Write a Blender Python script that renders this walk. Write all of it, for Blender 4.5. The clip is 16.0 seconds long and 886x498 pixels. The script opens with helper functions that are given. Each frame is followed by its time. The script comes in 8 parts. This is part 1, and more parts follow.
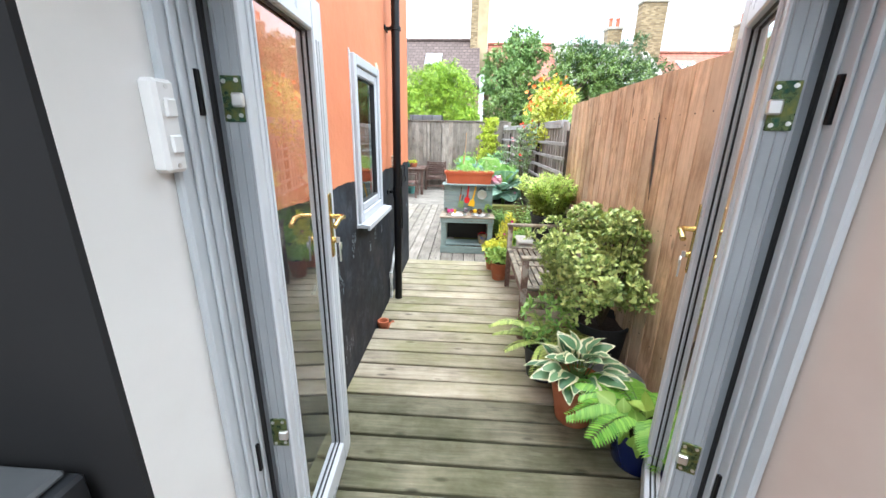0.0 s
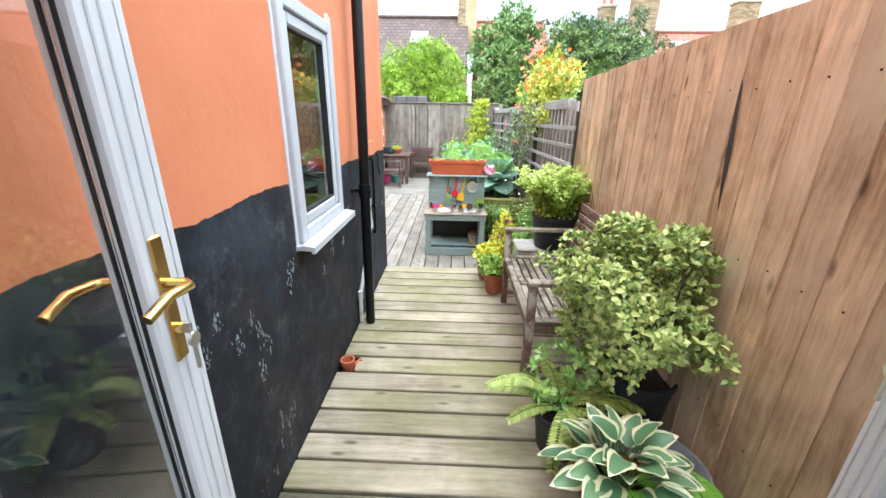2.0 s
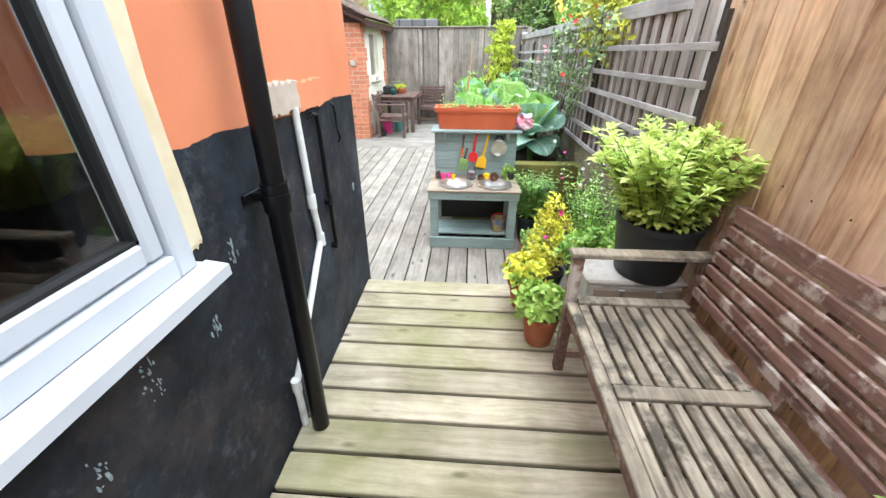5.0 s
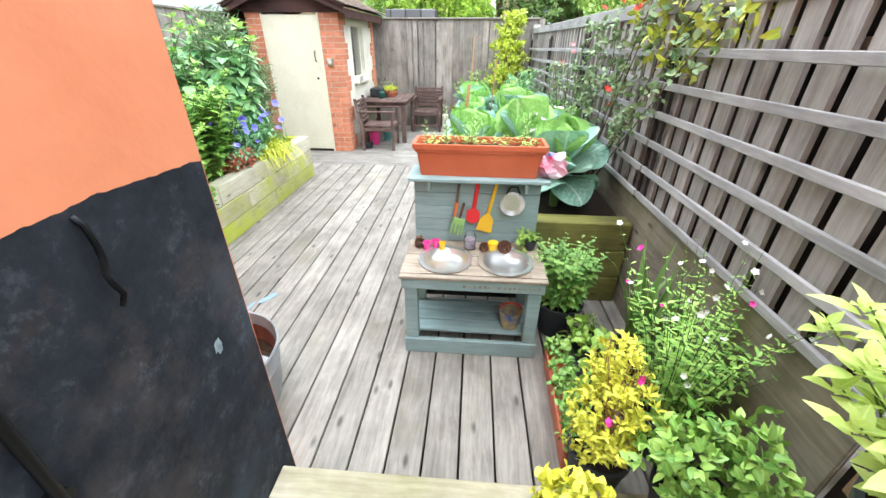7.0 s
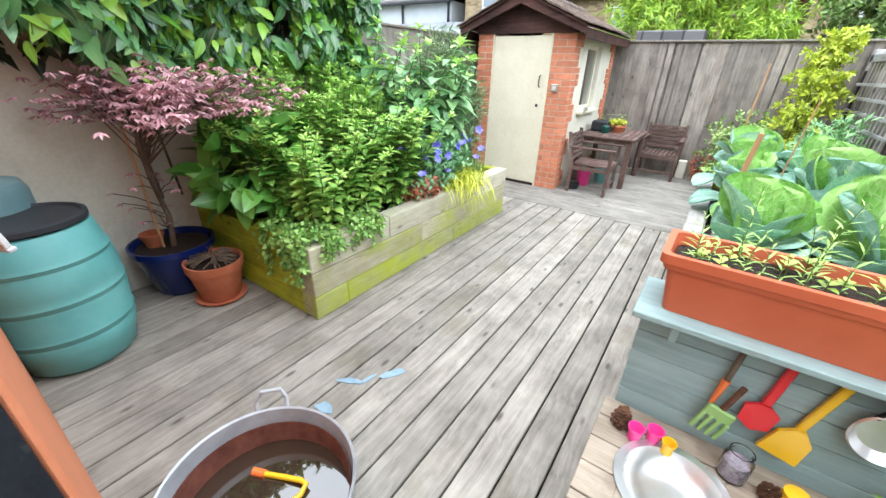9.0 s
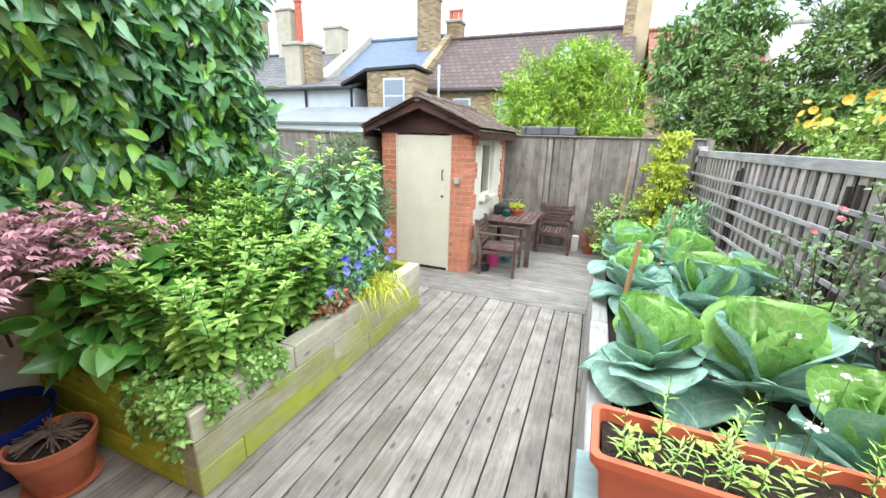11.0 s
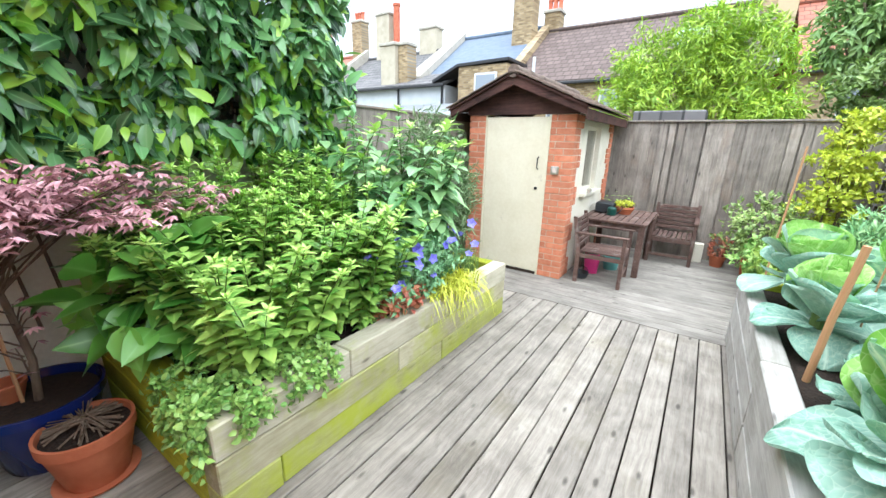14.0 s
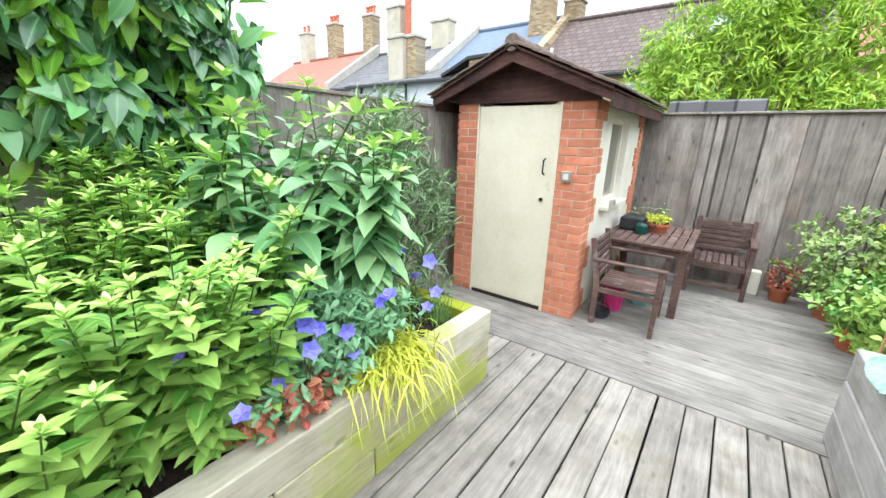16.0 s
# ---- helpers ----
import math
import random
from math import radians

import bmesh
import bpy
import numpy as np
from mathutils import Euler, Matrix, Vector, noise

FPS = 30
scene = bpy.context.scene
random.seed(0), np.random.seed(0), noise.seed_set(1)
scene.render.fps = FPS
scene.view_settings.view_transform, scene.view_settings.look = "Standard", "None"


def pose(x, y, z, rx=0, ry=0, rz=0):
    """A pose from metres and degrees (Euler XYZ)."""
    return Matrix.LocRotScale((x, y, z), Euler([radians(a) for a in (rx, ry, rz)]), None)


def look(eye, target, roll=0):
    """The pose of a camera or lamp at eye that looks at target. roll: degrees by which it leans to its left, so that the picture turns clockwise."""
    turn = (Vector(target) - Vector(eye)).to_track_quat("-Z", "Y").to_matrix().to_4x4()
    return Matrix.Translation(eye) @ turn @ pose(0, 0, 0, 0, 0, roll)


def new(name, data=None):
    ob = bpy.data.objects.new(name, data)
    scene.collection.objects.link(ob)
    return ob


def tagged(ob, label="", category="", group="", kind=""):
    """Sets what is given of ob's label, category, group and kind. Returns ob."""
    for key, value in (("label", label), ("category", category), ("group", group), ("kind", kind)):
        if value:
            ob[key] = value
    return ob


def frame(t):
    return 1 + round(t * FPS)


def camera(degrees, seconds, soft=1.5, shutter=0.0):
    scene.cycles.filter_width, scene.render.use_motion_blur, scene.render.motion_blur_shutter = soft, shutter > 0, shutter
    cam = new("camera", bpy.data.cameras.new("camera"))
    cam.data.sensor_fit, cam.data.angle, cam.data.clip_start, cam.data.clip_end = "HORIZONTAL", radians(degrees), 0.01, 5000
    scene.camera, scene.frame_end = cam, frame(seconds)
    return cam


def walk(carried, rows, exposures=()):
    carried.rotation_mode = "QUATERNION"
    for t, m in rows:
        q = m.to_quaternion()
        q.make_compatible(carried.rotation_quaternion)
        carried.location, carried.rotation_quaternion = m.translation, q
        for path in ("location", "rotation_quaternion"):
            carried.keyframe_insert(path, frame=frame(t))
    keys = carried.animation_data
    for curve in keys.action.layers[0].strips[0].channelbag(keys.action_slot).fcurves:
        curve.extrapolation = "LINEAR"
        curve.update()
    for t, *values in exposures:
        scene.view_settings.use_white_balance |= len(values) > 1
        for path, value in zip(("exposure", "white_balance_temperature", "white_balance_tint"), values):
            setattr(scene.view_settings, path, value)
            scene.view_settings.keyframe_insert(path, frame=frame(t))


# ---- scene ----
cam = camera(99.4, 16.0)
EXPO, SKY, SUN = 2.50, 0.073, 1.85
PATH = [
    (0, (-0.065, 0.096, 1.678), (-0.179, 2.002, 1.081), 1.0),
    (0.5, (-0.089, 0.204, 1.691), (-0.184, 2.097, 1.053), 0.9),
    (1, (-0.102, 0.347, 1.698), (-0.17, 2.233, 1.034), 0.8),
    (1.5, (-0.057, 0.599, 1.678), (-0.112, 2.483, 1.007), 0.9),
    (2, (-0.057, 0.837, 1.657), (-0.112, 2.721, 0.988), 1.0),
    (2.5, (-0.072, 1.102, 1.622), (-0.173, 2.966, 0.906), 1.0),
    (2.6, (-0.09, 1.188, 1.625), (-0.193, 3.052, 0.906), 0.6),
    (3, (-0.133, 1.469, 1.612), (-0.249, 3.33, 0.891), 1.0),
    (3.2, (-0.142, 1.582, 1.612), (-0.252, 3.445, 0.891), 1.0),
    (5.3, (-0.06, 2.451, 1.561), (-0.186, 4.197, 0.595), -0.1),
    (5.5, (-0.046, 2.551, 1.581), (-0.173, 4.294, 0.608), -0.1),
    (6, (-0.073, 2.904, 1.615), (-0.2, 4.645, 0.638), 0.1),
    (6.5, (-0.091, 3.276, 1.638), (-0.217, 5.018, 0.664), 0.3),
    (7, (-0.074, 3.644, 1.602), (-0.207, 5.389, 0.635), 0.3),
    (7.5, (-0.114, 3.961, 1.601), (-0.394, 5.709, 0.669), 0.5),
    (8, (-0.173, 4.249, 1.593), (-0.786, 5.924, 0.687), 0.9),
    (8.5, (-0.262, 4.45, 1.561), (-1.148, 5.994, 0.65), 1.2),
    (8.7, (-0.312, 4.496, 1.545), (-1.313, 5.968, 0.635), 1.5),
    (10.8, (-0.468, 4.77, 1.879), (-1.301, 6.493, 1.298), 1.5),
    (11, (-0.476, 4.785, 1.876), (-1.176, 6.573, 1.317), 1.6),
    (11.5, (-0.449, 4.81, 1.861), (-0.978, 6.66, 1.315), 1.5),
    (12, (-0.44, 4.825, 1.843), (-0.948, 6.68, 1.294), 1.6),
    (12.5, (-0.441, 4.845, 1.833), (-0.952, 6.699, 1.286), 1.5),
    (13, (-0.471, 4.874, 1.784), (-1.134, 6.679, 1.235), 1.4),
    (13.5, (-0.598, 5.028, 1.667), (-1.518, 6.715, 1.114), 1.3),
    (14, (-0.766, 5.275, 1.64), (-1.846, 6.864, 1.083), 1.4),
    (14.5, (-0.866, 5.532, 1.63), (-2.021, 7.069, 1.079), 1.4),
    (15, (-0.976, 5.767, 1.622), (-2.191, 7.255, 1.068), 1.5),
    (15.5, (-1.063, 6.074, 1.627), (-2.293, 7.549, 1.068), 1.5),
    (16, (-1.078, 6.403, 1.621), (-2.227, 7.94, 1.057), 1.6),
]
walk(cam, [(t, look(eye, target, roll)) for t, eye, target, roll in PATH], [(0.0, EXPO + 0.16, 5780, 5), (2.0, EXPO + 0.08, 5780, 5), (3.0, EXPO + 0.12, 5780, 5), (7.5, EXPO + 0.1, 5780, 5), (8.5, EXPO, 5780, 5), (11.0, EXPO - 0.22, 5780, 5), (12.5, EXPO - 0.22, 5780, 5), (14.0, EXPO - 0.04, 5780, 5), (16.0, EXPO - 0.14, 5780, 5)])

# ---- world and sun: a bright overcast day ----
world = bpy.data.worlds.new("sky")
scene.world = world
world.use_nodes = True
wn, wl = world.node_tree.nodes, world.node_tree.links
sky = wn.new("ShaderNodeTexSky")
sky.sky_type, sky.sun_disc, sky.sun_elevation, sky.sun_rotation = "NISHITA", False, radians(84), radians(160)
sky.dust_density, sky.air_density = 1.5, 1.0
grey = wn.new("ShaderNodeHueSaturation")
grey.inputs["Saturation"].default_value = 0.25
wl.new(sky.outputs[0], grey.inputs["Color"])
wl.new(grey.outputs[0], wn["Background"].inputs["Color"])
wn["Background"].inputs["Strength"].default_value = SKY
sun_data = bpy.data.lights.new("sun", "SUN")
sun_data.energy, sun_data.angle, sun_data.color = SUN, radians(120), (1.0, 0.98, 0.96)
sun_ob = new("sun", sun_data)
sun_ob.matrix_world = look((1.0, 3.0, 30), (0, 6, 0))


# ---- materials ----
def node_set(name):
    m = bpy.data.materials.new(name)
    m.use_nodes = True
    return m, m.node_tree.nodes, m.node_tree.links, m.node_tree.nodes["Principled BSDF"]


def place_node(n, l, stretch=(1, 1, 1)):
    """Object coordinates, shifted object by object so that alike pieces differ."""
    co = n.new("ShaderNodeTexCoord")
    info = n.new("ShaderNodeObjectInfo")
    mul = n.new("ShaderNodeMath")
    mul.operation = "MULTIPLY"
    mul.inputs[1].default_value = 37.0
    l.new(info.outputs["Random"], mul.inputs[0])
    add = n.new("ShaderNodeVectorMath")
    l.new(co.outputs["Object"], add.inputs[0])
    l.new(mul.outputs[0], add.inputs[1])
    mp = n.new("ShaderNodeMapping")
    mp.inputs["Scale"].default_value = stretch
    l.new(add.outputs[0], mp.inputs["Vector"])
    return mp.outputs[0], add.outputs[0], info


def noise_node(n, l, vec, scale, detail=5.0, rough=0.6):
    t = n.new("ShaderNodeTexNoise")
    t.inputs["Scale"].default_value, t.inputs["Detail"].default_value, t.inputs["Roughness"].default_value = scale, detail, rough
    l.new(vec, t.inputs["Vector"])
    return t.outputs["Fac"]


def ramp_node(n, l, fac, stops):
    r = n.new("ShaderNodeValToRGB")
    els = r.color_ramp.elements
    els[0].position, els[0].color = stops[0][0], (*stops[0][1], 1)
    els[1].position, els[1].color = stops[-1][0], (*stops[-1][1], 1)
    for p, c in stops[1:-1]:
        els.new(p).color = (*c, 1)
    l.new(fac, r.inputs[0])
    return r.outputs[0]


def mix_node(n, l, fac, a, b, blend="MIX"):
    m = n.new("ShaderNodeMix")
    m.data_type, m.blend_type = "RGBA", blend
    if isinstance(fac, float):
        m.inputs[0].default_value = fac
    else:
        l.new(fac, m.inputs[0])
    for sock, v in ((m.inputs[6], a), (m.inputs[7], b)):
        if isinstance(v, tuple):
            sock.default_value = (*v, 1)
        else:
            l.new(v, sock)
    return m.outputs[2]


def surface(name, dark, light, scale=6.0, stretch=(1, 1, 1), rough=0.75, bump=0.25, stain=None, stain_scale=1.3, stain_at=(0.5, 0.7), vary=0.25,
            metal=0.0, fine=None, spec=0.3, bump_dist=0.01, sat=1.0):
    """A worn surface: grain between two colours, stains of a third at a larger scale, and a shade of its own for each piece."""
    m, n, l, b = node_set(name)
    vec, raw, info = place_node(n, l, stretch)
    f = noise_node(n, l, vec, scale)
    col = ramp_node(n, l, f, [(0.3, dark), (0.7, light)])
    if fine:
        g = noise_node(n, l, raw, fine, 3.0)
        col = mix_node(n, l, 0.35, col, ramp_node(n, l, g, [(0.35, dark), (0.65, light)]))
    if stain:
        s = noise_node(n, l, raw, stain_scale, 6.0, 0.65)
        sf = ramp_node(n, l, s, [(stain_at[0], (0, 0, 0)), (stain_at[1], (1, 1, 1))])
        col = mix_node(n, l, sf, col, stain)
    hs = n.new("ShaderNodeHueSaturation")
    hs.inputs["Saturation"].default_value = sat
    mr = n.new("ShaderNodeMapRange")
    mr.inputs["To Min"].default_value, mr.inputs["To Max"].default_value = 1 - vary, 1 + vary
    l.new(info.outputs["Random"], mr.inputs["Value"])
    l.new(mr.outputs[0], hs.inputs["Value"])
    l.new(col, hs.inputs["Color"])
    l.new(hs.outputs[0], b.inputs["Base Color"])
    rr = n.new("ShaderNodeMapRange")
    rr.inputs["To Min"].default_value, rr.inputs["To Max"].default_value = max(0.02, rough - 0.12), min(1, rough + 0.12)
    l.new(f, rr.inputs["Value"])
    l.new(rr.outputs[0], b.inputs["Roughness"])
    b.inputs["Metallic"].default_value = metal
    b.inputs["Specular IOR Level"].default_value = spec
    if bump:
        bp = n.new("ShaderNodeBump")
        bp.inputs["Strength"].default_value, bp.inputs["Distance"].default_value = bump, bump_dist
        l.new(f, bp.inputs["Height"])
        l.new(bp.outputs[0], b.inputs["Normal"])
    return m


def wood(name, dark, light, axis, stain=None, vary=0.2, rough=0.8, knots=True, stain_at=(0.5, 0.7), stain_scale=1.3, bump=0.5):
    """Weathered timber, with its grain along one axis, and knots."""
    m, n, l, b = node_set(name)
    st = [14.0, 14.0, 14.0]
    st[axis] = 0.8
    vec, raw, info = place_node(n, l, st)
    warp = noise_node(n, l, raw, 2.2, 2.0)
    ad = n.new("ShaderNodeVectorMath")
    sc = n.new("ShaderNodeVectorMath")
    sc.operation = "SCALE"
    sc.inputs["Scale"].default_value = 1.0
    l.new(vec, ad.inputs[0])
    l.new(warp, sc.inputs[0])
    l.new(sc.outputs[0], ad.inputs[1])
    f = noise_node(n, l, ad.outputs[0], 3.0, 8.0, 0.7)
    col = ramp_node(n, l, f, [(0.36, dark), (0.5, tuple((a + c) / 2 for a, c in zip(dark, light))), (0.63, light)])
    patch = noise_node(n, l, raw, 3.0, 4.0)
    col = mix_node(n, l, 0.5, col, ramp_node(n, l, patch, [(0.35, dark), (0.65, light)]))
    if knots:
        ks = [9.0, 9.0, 9.0]
        ks[axis] = 3.4
        mp = n.new("ShaderNodeMapping")
        mp.inputs["Scale"].default_value = ks
        l.new(raw, mp.inputs["Vector"])
        v = n.new("ShaderNodeTexVoronoi")
        v.inputs["Scale"].default_value = 1.0
        l.new(mp.outputs[0], v.inputs["Vector"])
        kf = ramp_node(n, l, v.outputs["Distance"], [(0.06, (0.8, 0.8, 0.8)), (0.15, (0, 0, 0))])
        col = mix_node(n, l, kf, col, tuple(c * 0.4 for c in dark))
    if stain:
        s = noise_node(n, l, raw, stain_scale, 6.0, 0.65)
        sf = ramp_node(n, l, s, [(stain_at[0], (0, 0, 0)), (stain_at[1], (0.85, 0.85, 0.85))])
        col = mix_node(n, l, sf, col, stain)
    hs = n.new("ShaderNodeHueSaturation")
    mr = n.new("ShaderNodeMapRange")
    mr.inputs["To Min"].default_value, mr.inputs["To Max"].default_value = 1 - vary, 1 + vary
    l.new(info.outputs["Random"], mr.inputs["Value"])
    l.new(mr.outputs[0], hs.inputs["Value"])
    l.new(col, hs.inputs["Color"])
    l.new(hs.outputs[0], b.inputs["Base Color"])
    b.inputs["Roughness"].default_value = rough
    b.inputs["Specular IOR Level"].default_value = 0.3
    bp = n.new("ShaderNodeBump")
    bp.inputs["Strength"].default_value, bp.inputs["Distance"].default_value = bump, 0.004
    l.new(f, bp.inputs["Height"])
    l.new(bp.outputs[0], b.inputs["Normal"])
    return m


def leafy(name, dark, light, edge=None, rough=0.38, glow=0.11):
    """Leaves: each leaf has its own shade; some light passes through them."""
    m, n, l, b = node_set(name)
    geo = n.new("ShaderNodeNewGeometry")
    info = n.new("ShaderNodeObjectInfo")
    co = n.new("ShaderNodeTexCoord")
    s = n.new("ShaderNodeMath")
    l.new(geo.outputs["Random Per Island"], s.inputs[0])
    l.new(info.outputs["Random"], s.inputs[1])
    fr = n.new("ShaderNodeMath")
    fr.operation = "FRACT"
    l.new(s.outputs[0], fr.inputs[0])
    col = ramp_node(n, l, fr.outputs[0], [(0.0, dark), (0.55, tuple((a + c) / 2 for a, c in zip(dark, light))), (1.0, light)])
    big = noise_node(n, l, co.outputs["Object"], 2.5, 3.0)
    col = mix_node(n, l, ramp_node(n, l, big, [(0.42, (0, 0, 0)), (0.78, (0.42, 0.42, 0.42))]), col, light)
    rib = n.new("ShaderNodeAttribute")
    rib.attribute_name = "rib"
    thin = n.new("ShaderNodeMath")
    thin.operation = "POWER"
    thin.inputs[1].default_value = 9.0
    l.new(rib.outputs["Fac"], thin.inputs[0])
    col = mix_node(n, l, thin.outputs[0], col, tuple(min(0.8, a * 0.5 + c * 0.6 + 0.04) for a, c in zip(dark, light)))
    l.new(col, b.inputs["Base Color"])
    b.inputs["Roughness"].default_value = rough
    b.inputs["Specular IOR Level"].default_value = 0.5
    tr = n.new("ShaderNodeBsdfTranslucent")
    l.new(col, tr.inputs["Color"])
    mx = n.new("ShaderNodeMixShader")
    mx.inputs[0].default_value = glow
    l.new(b.outputs[0], mx.inputs[1])
    l.new(tr.outputs[0], mx.inputs[2])
    l.new(mx.outputs[0], n["Material Output"].inputs["Surface"])
    return m


def plain(name, colour, rough=0.5, metal=0.0, spec=0.5):
    m, n, l, b = node_set(name)
    b.inputs["Base Color"].default_value = (*colour, 1)
    b.inputs["Roughness"].default_value, b.inputs["Metallic"].default_value, b.inputs["Specular IOR Level"].default_value = rough, metal, spec
    return m


def glass(name, tint=(0.96, 0.98, 0.97)):
    m, n, l, b = node_set(name)
    b.inputs["Base Color"].default_value = (*tint, 1)
    b.inputs["Roughness"].default_value, b.inputs["IOR"].default_value, b.inputs["Transmission Weight"].default_value = 0.0, 1.5, 1.0
    return m


def two_coat():
    """Orange render over a black painted base, with a hand-cut wavy line between them and chalky scuffs on the black."""
    m, n, l, b = node_set("painted_render")
    co = n.new("ShaderNodeTexCoord")
    vec = co.outputs["Object"]
    sep = n.new("ShaderNodeSeparateXYZ")
    l.new(vec, sep.inputs[0])
    wob = noise_node(n, l, vec, 3.5, 4.0)
    ma = n.new("ShaderNodeMath")
    ma.operation = "MULTIPLY_ADD"
    ma.inputs[1].default_value = 0.07
    l.new(wob, ma.inputs[0])
    l.new(sep.outputs["Z"], ma.inputs[2])
    sl = n.new("ShaderNodeMath")
    sl.operation = "MULTIPLY_ADD"
    sl.inputs[1].default_value = 0.017
    l.new(sep.outputs["Y"], sl.inputs[0])
    l.new(ma.outputs[0], sl.inputs[2])
    gt = n.new("ShaderNodeMath")
    gt.operation = "GREATER_THAN"
    gt.inputs[1].default_value = 1.450
    l.new(sl.outputs[0], gt.inputs[0])
    broad = noise_node(n, l, vec, 1.6, 5.0)
    orange = ramp_node(n, l, broad, [(0.3, (0.53, 0.178, 0.085)), (0.7, (0.63, 0.235, 0.12))])
    fine = noise_node(n, l, vec, 60.0, 3.0)
    mott = noise_node(n, l, vec, 8.0, 8.0, 0.75)
    black = ramp_node(n, l, mott, [(0.34, (0.006, 0.007, 0.010)), (0.56, (0.015, 0.017, 0.023)), (0.78, (0.075, 0.08, 0.095))])
    worn = noise_node(n, l, vec, 2.6, 7.0, 0.7)
    black = mix_node(n, l, ramp_node(n, l, worn, [(0.50, (0, 0, 0)), (0.68, (0.7, 0.7, 0.7))]), black, (0.055, 0.044, 0.042))
    cold = noise_node(n, l, vec, 1.7, 6.0, 0.65)
    black = mix_node(n, l, ramp_node(n, l, cold, [(0.52, (0, 0, 0)), (0.70, (0.7, 0.7, 0.7))]), black, (0.040, 0.055, 0.075))
    mp = n.new("ShaderNodeMapping")
    mp.inputs["Scale"].default_value = (8, 26, 6)
    l.new(vec, mp.inputs["Vector"])
    sc = noise_node(n, l, mp.outputs[0], 1.5, 7.0, 0.7)
    big = noise_node(n, l, vec, 1.3, 2.0)
    pr = n.new("ShaderNodeMath")
    pr.operation = "MULTIPLY"
    l.new(sc, pr.inputs[0])
    l.new(big, pr.inputs[1])
    scuff = ramp_node(n, l, pr.outputs[0], [(0.43, (0, 0, 0)), (0.46, (0.6, 0.6, 0.6))])
    black = mix_node(n, l, scuff, black, (0.36, 0.38, 0.40))
    scratch = noise_node(n, l, vec, 34.0, 9.0, 0.8)
    patchy = noise_node(n, l, vec, 4.5, 4.0)
    pq = n.new("ShaderNodeMath")
    pq.operation = "MULTIPLY"
    l.new(scratch, pq.inputs[0])
    l.new(patchy, pq.inputs[1])
    black = mix_node(n, l, ramp_node(n, l, pq.outputs[0], [(0.31, (0, 0, 0)), (0.42, (0.3, 0.3, 0.3))]), black, (0.13, 0.145, 0.165))
    col = mix_node(n, l, gt.outputs[0], black, orange)
    l.new(col, b.inputs["Base Color"])
    b.inputs["Roughness"].default_value = 0.7
    b.inputs["Specular IOR Level"].default_value = 0.25
    bp = n.new("ShaderNodeBump")
    bp.inputs["Strength"].default_value, bp.inputs["Distance"].default_value = 0.42, 0.014
    hm = n.new("ShaderNodeMath")
    hm.operation = "MULTIPLY_ADD"
    hm.inputs[1].default_value = 0.12
    l.new(fine, hm.inputs[0])
    rel = noise_node(n, l, vec, 7.0, 4.0)
    l.new(rel, hm.inputs[2])
    l.new(hm.outputs[0], bp.inputs["Height"])
    l.new(bp.outputs[0], b.inputs["Normal"])
    return m


GREEN_STAIN = (0.16, 0.17, 0.03)
m_render = two_coat()
m_deck_front = wood("deck_front", (0.20, 0.165, 0.12), (0.50, 0.435, 0.325), 0, stain=(0.17, 0.17, 0.05), stain_at=(0.42, 0.70), stain_scale=0.9, vary=0.14)
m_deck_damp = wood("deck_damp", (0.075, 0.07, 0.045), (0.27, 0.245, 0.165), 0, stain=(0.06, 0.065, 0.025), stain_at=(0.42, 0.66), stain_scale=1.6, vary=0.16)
m_deck_rear = wood("deck_rear", (0.135, 0.118, 0.10), (0.345, 0.312, 0.268), 1, stain=(0.14, 0.12, 0.075), stain_at=(0.55, 0.8), vary=0.16)
m_deck_far = wood("deck_far", (0.13, 0.115, 0.10), (0.31, 0.285, 0.25), 0, vary=0.14)
m_fence_brown = wood("fence_brown", (0.23, 0.128, 0.072), (0.76, 0.55, 0.36), 2, stain=(0.65, 0.51, 0.37), stain_at=(0.46, 0.70), vary=0.16)
m_fence_grey = wood("fence_grey", (0.24, 0.215, 0.195), (0.54, 0.50, 0.46), 2, stain=(0.18, 0.11, 0.07), stain_at=(0.55, 0.8), vary=0.2)
m_trellis = wood("trellis_wood", (0.21, 0.20, 0.20), (0.45, 0.43, 0.42), 1, vary=0.15, knots=False)
m_fence_back = wood("fence_back_wood", (0.13, 0.11, 0.095), (0.38, 0.333, 0.287), 2, stain=(0.26, 0.18, 0.13), stain_at=(0.55, 0.8), vary=0.22)
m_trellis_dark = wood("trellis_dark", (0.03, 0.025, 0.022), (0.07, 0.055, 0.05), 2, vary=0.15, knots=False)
m_sleeper = wood("sleeper", (0.26, 0.235, 0.14), (0.50, 0.46, 0.32), 1, stain=(0.33, 0.37, 0.035), stain_at=(0.46, 0.68), stain_scale=2.2, vary=0.10)
m_sleeper_low = wood("sleeper_low", (0.22, 0.21, 0.10), (0.46, 0.44, 0.24), 1, stain=(0.34, 0.39, 0.02), stain_at=(0.38, 0.62), stain_scale=2.0, vary=0.10)
m_sleeper_top = wood("sleeper_top", (0.30, 0.27, 0.19), (0.54, 0.50, 0.39), 1, stain=(0.36, 0.38, 0.10), stain_at=(0.56, 0.72), stain_scale=2.2, vary=0.10)
m_sleeper_x = wood("sleeper_mossy", (0.22, 0.25, 0.015), (0.50, 0.54, 0.035), 0, stain=(0.06, 0.05, 0.025), stain_at=(0.55, 0.8), vary=0.15)
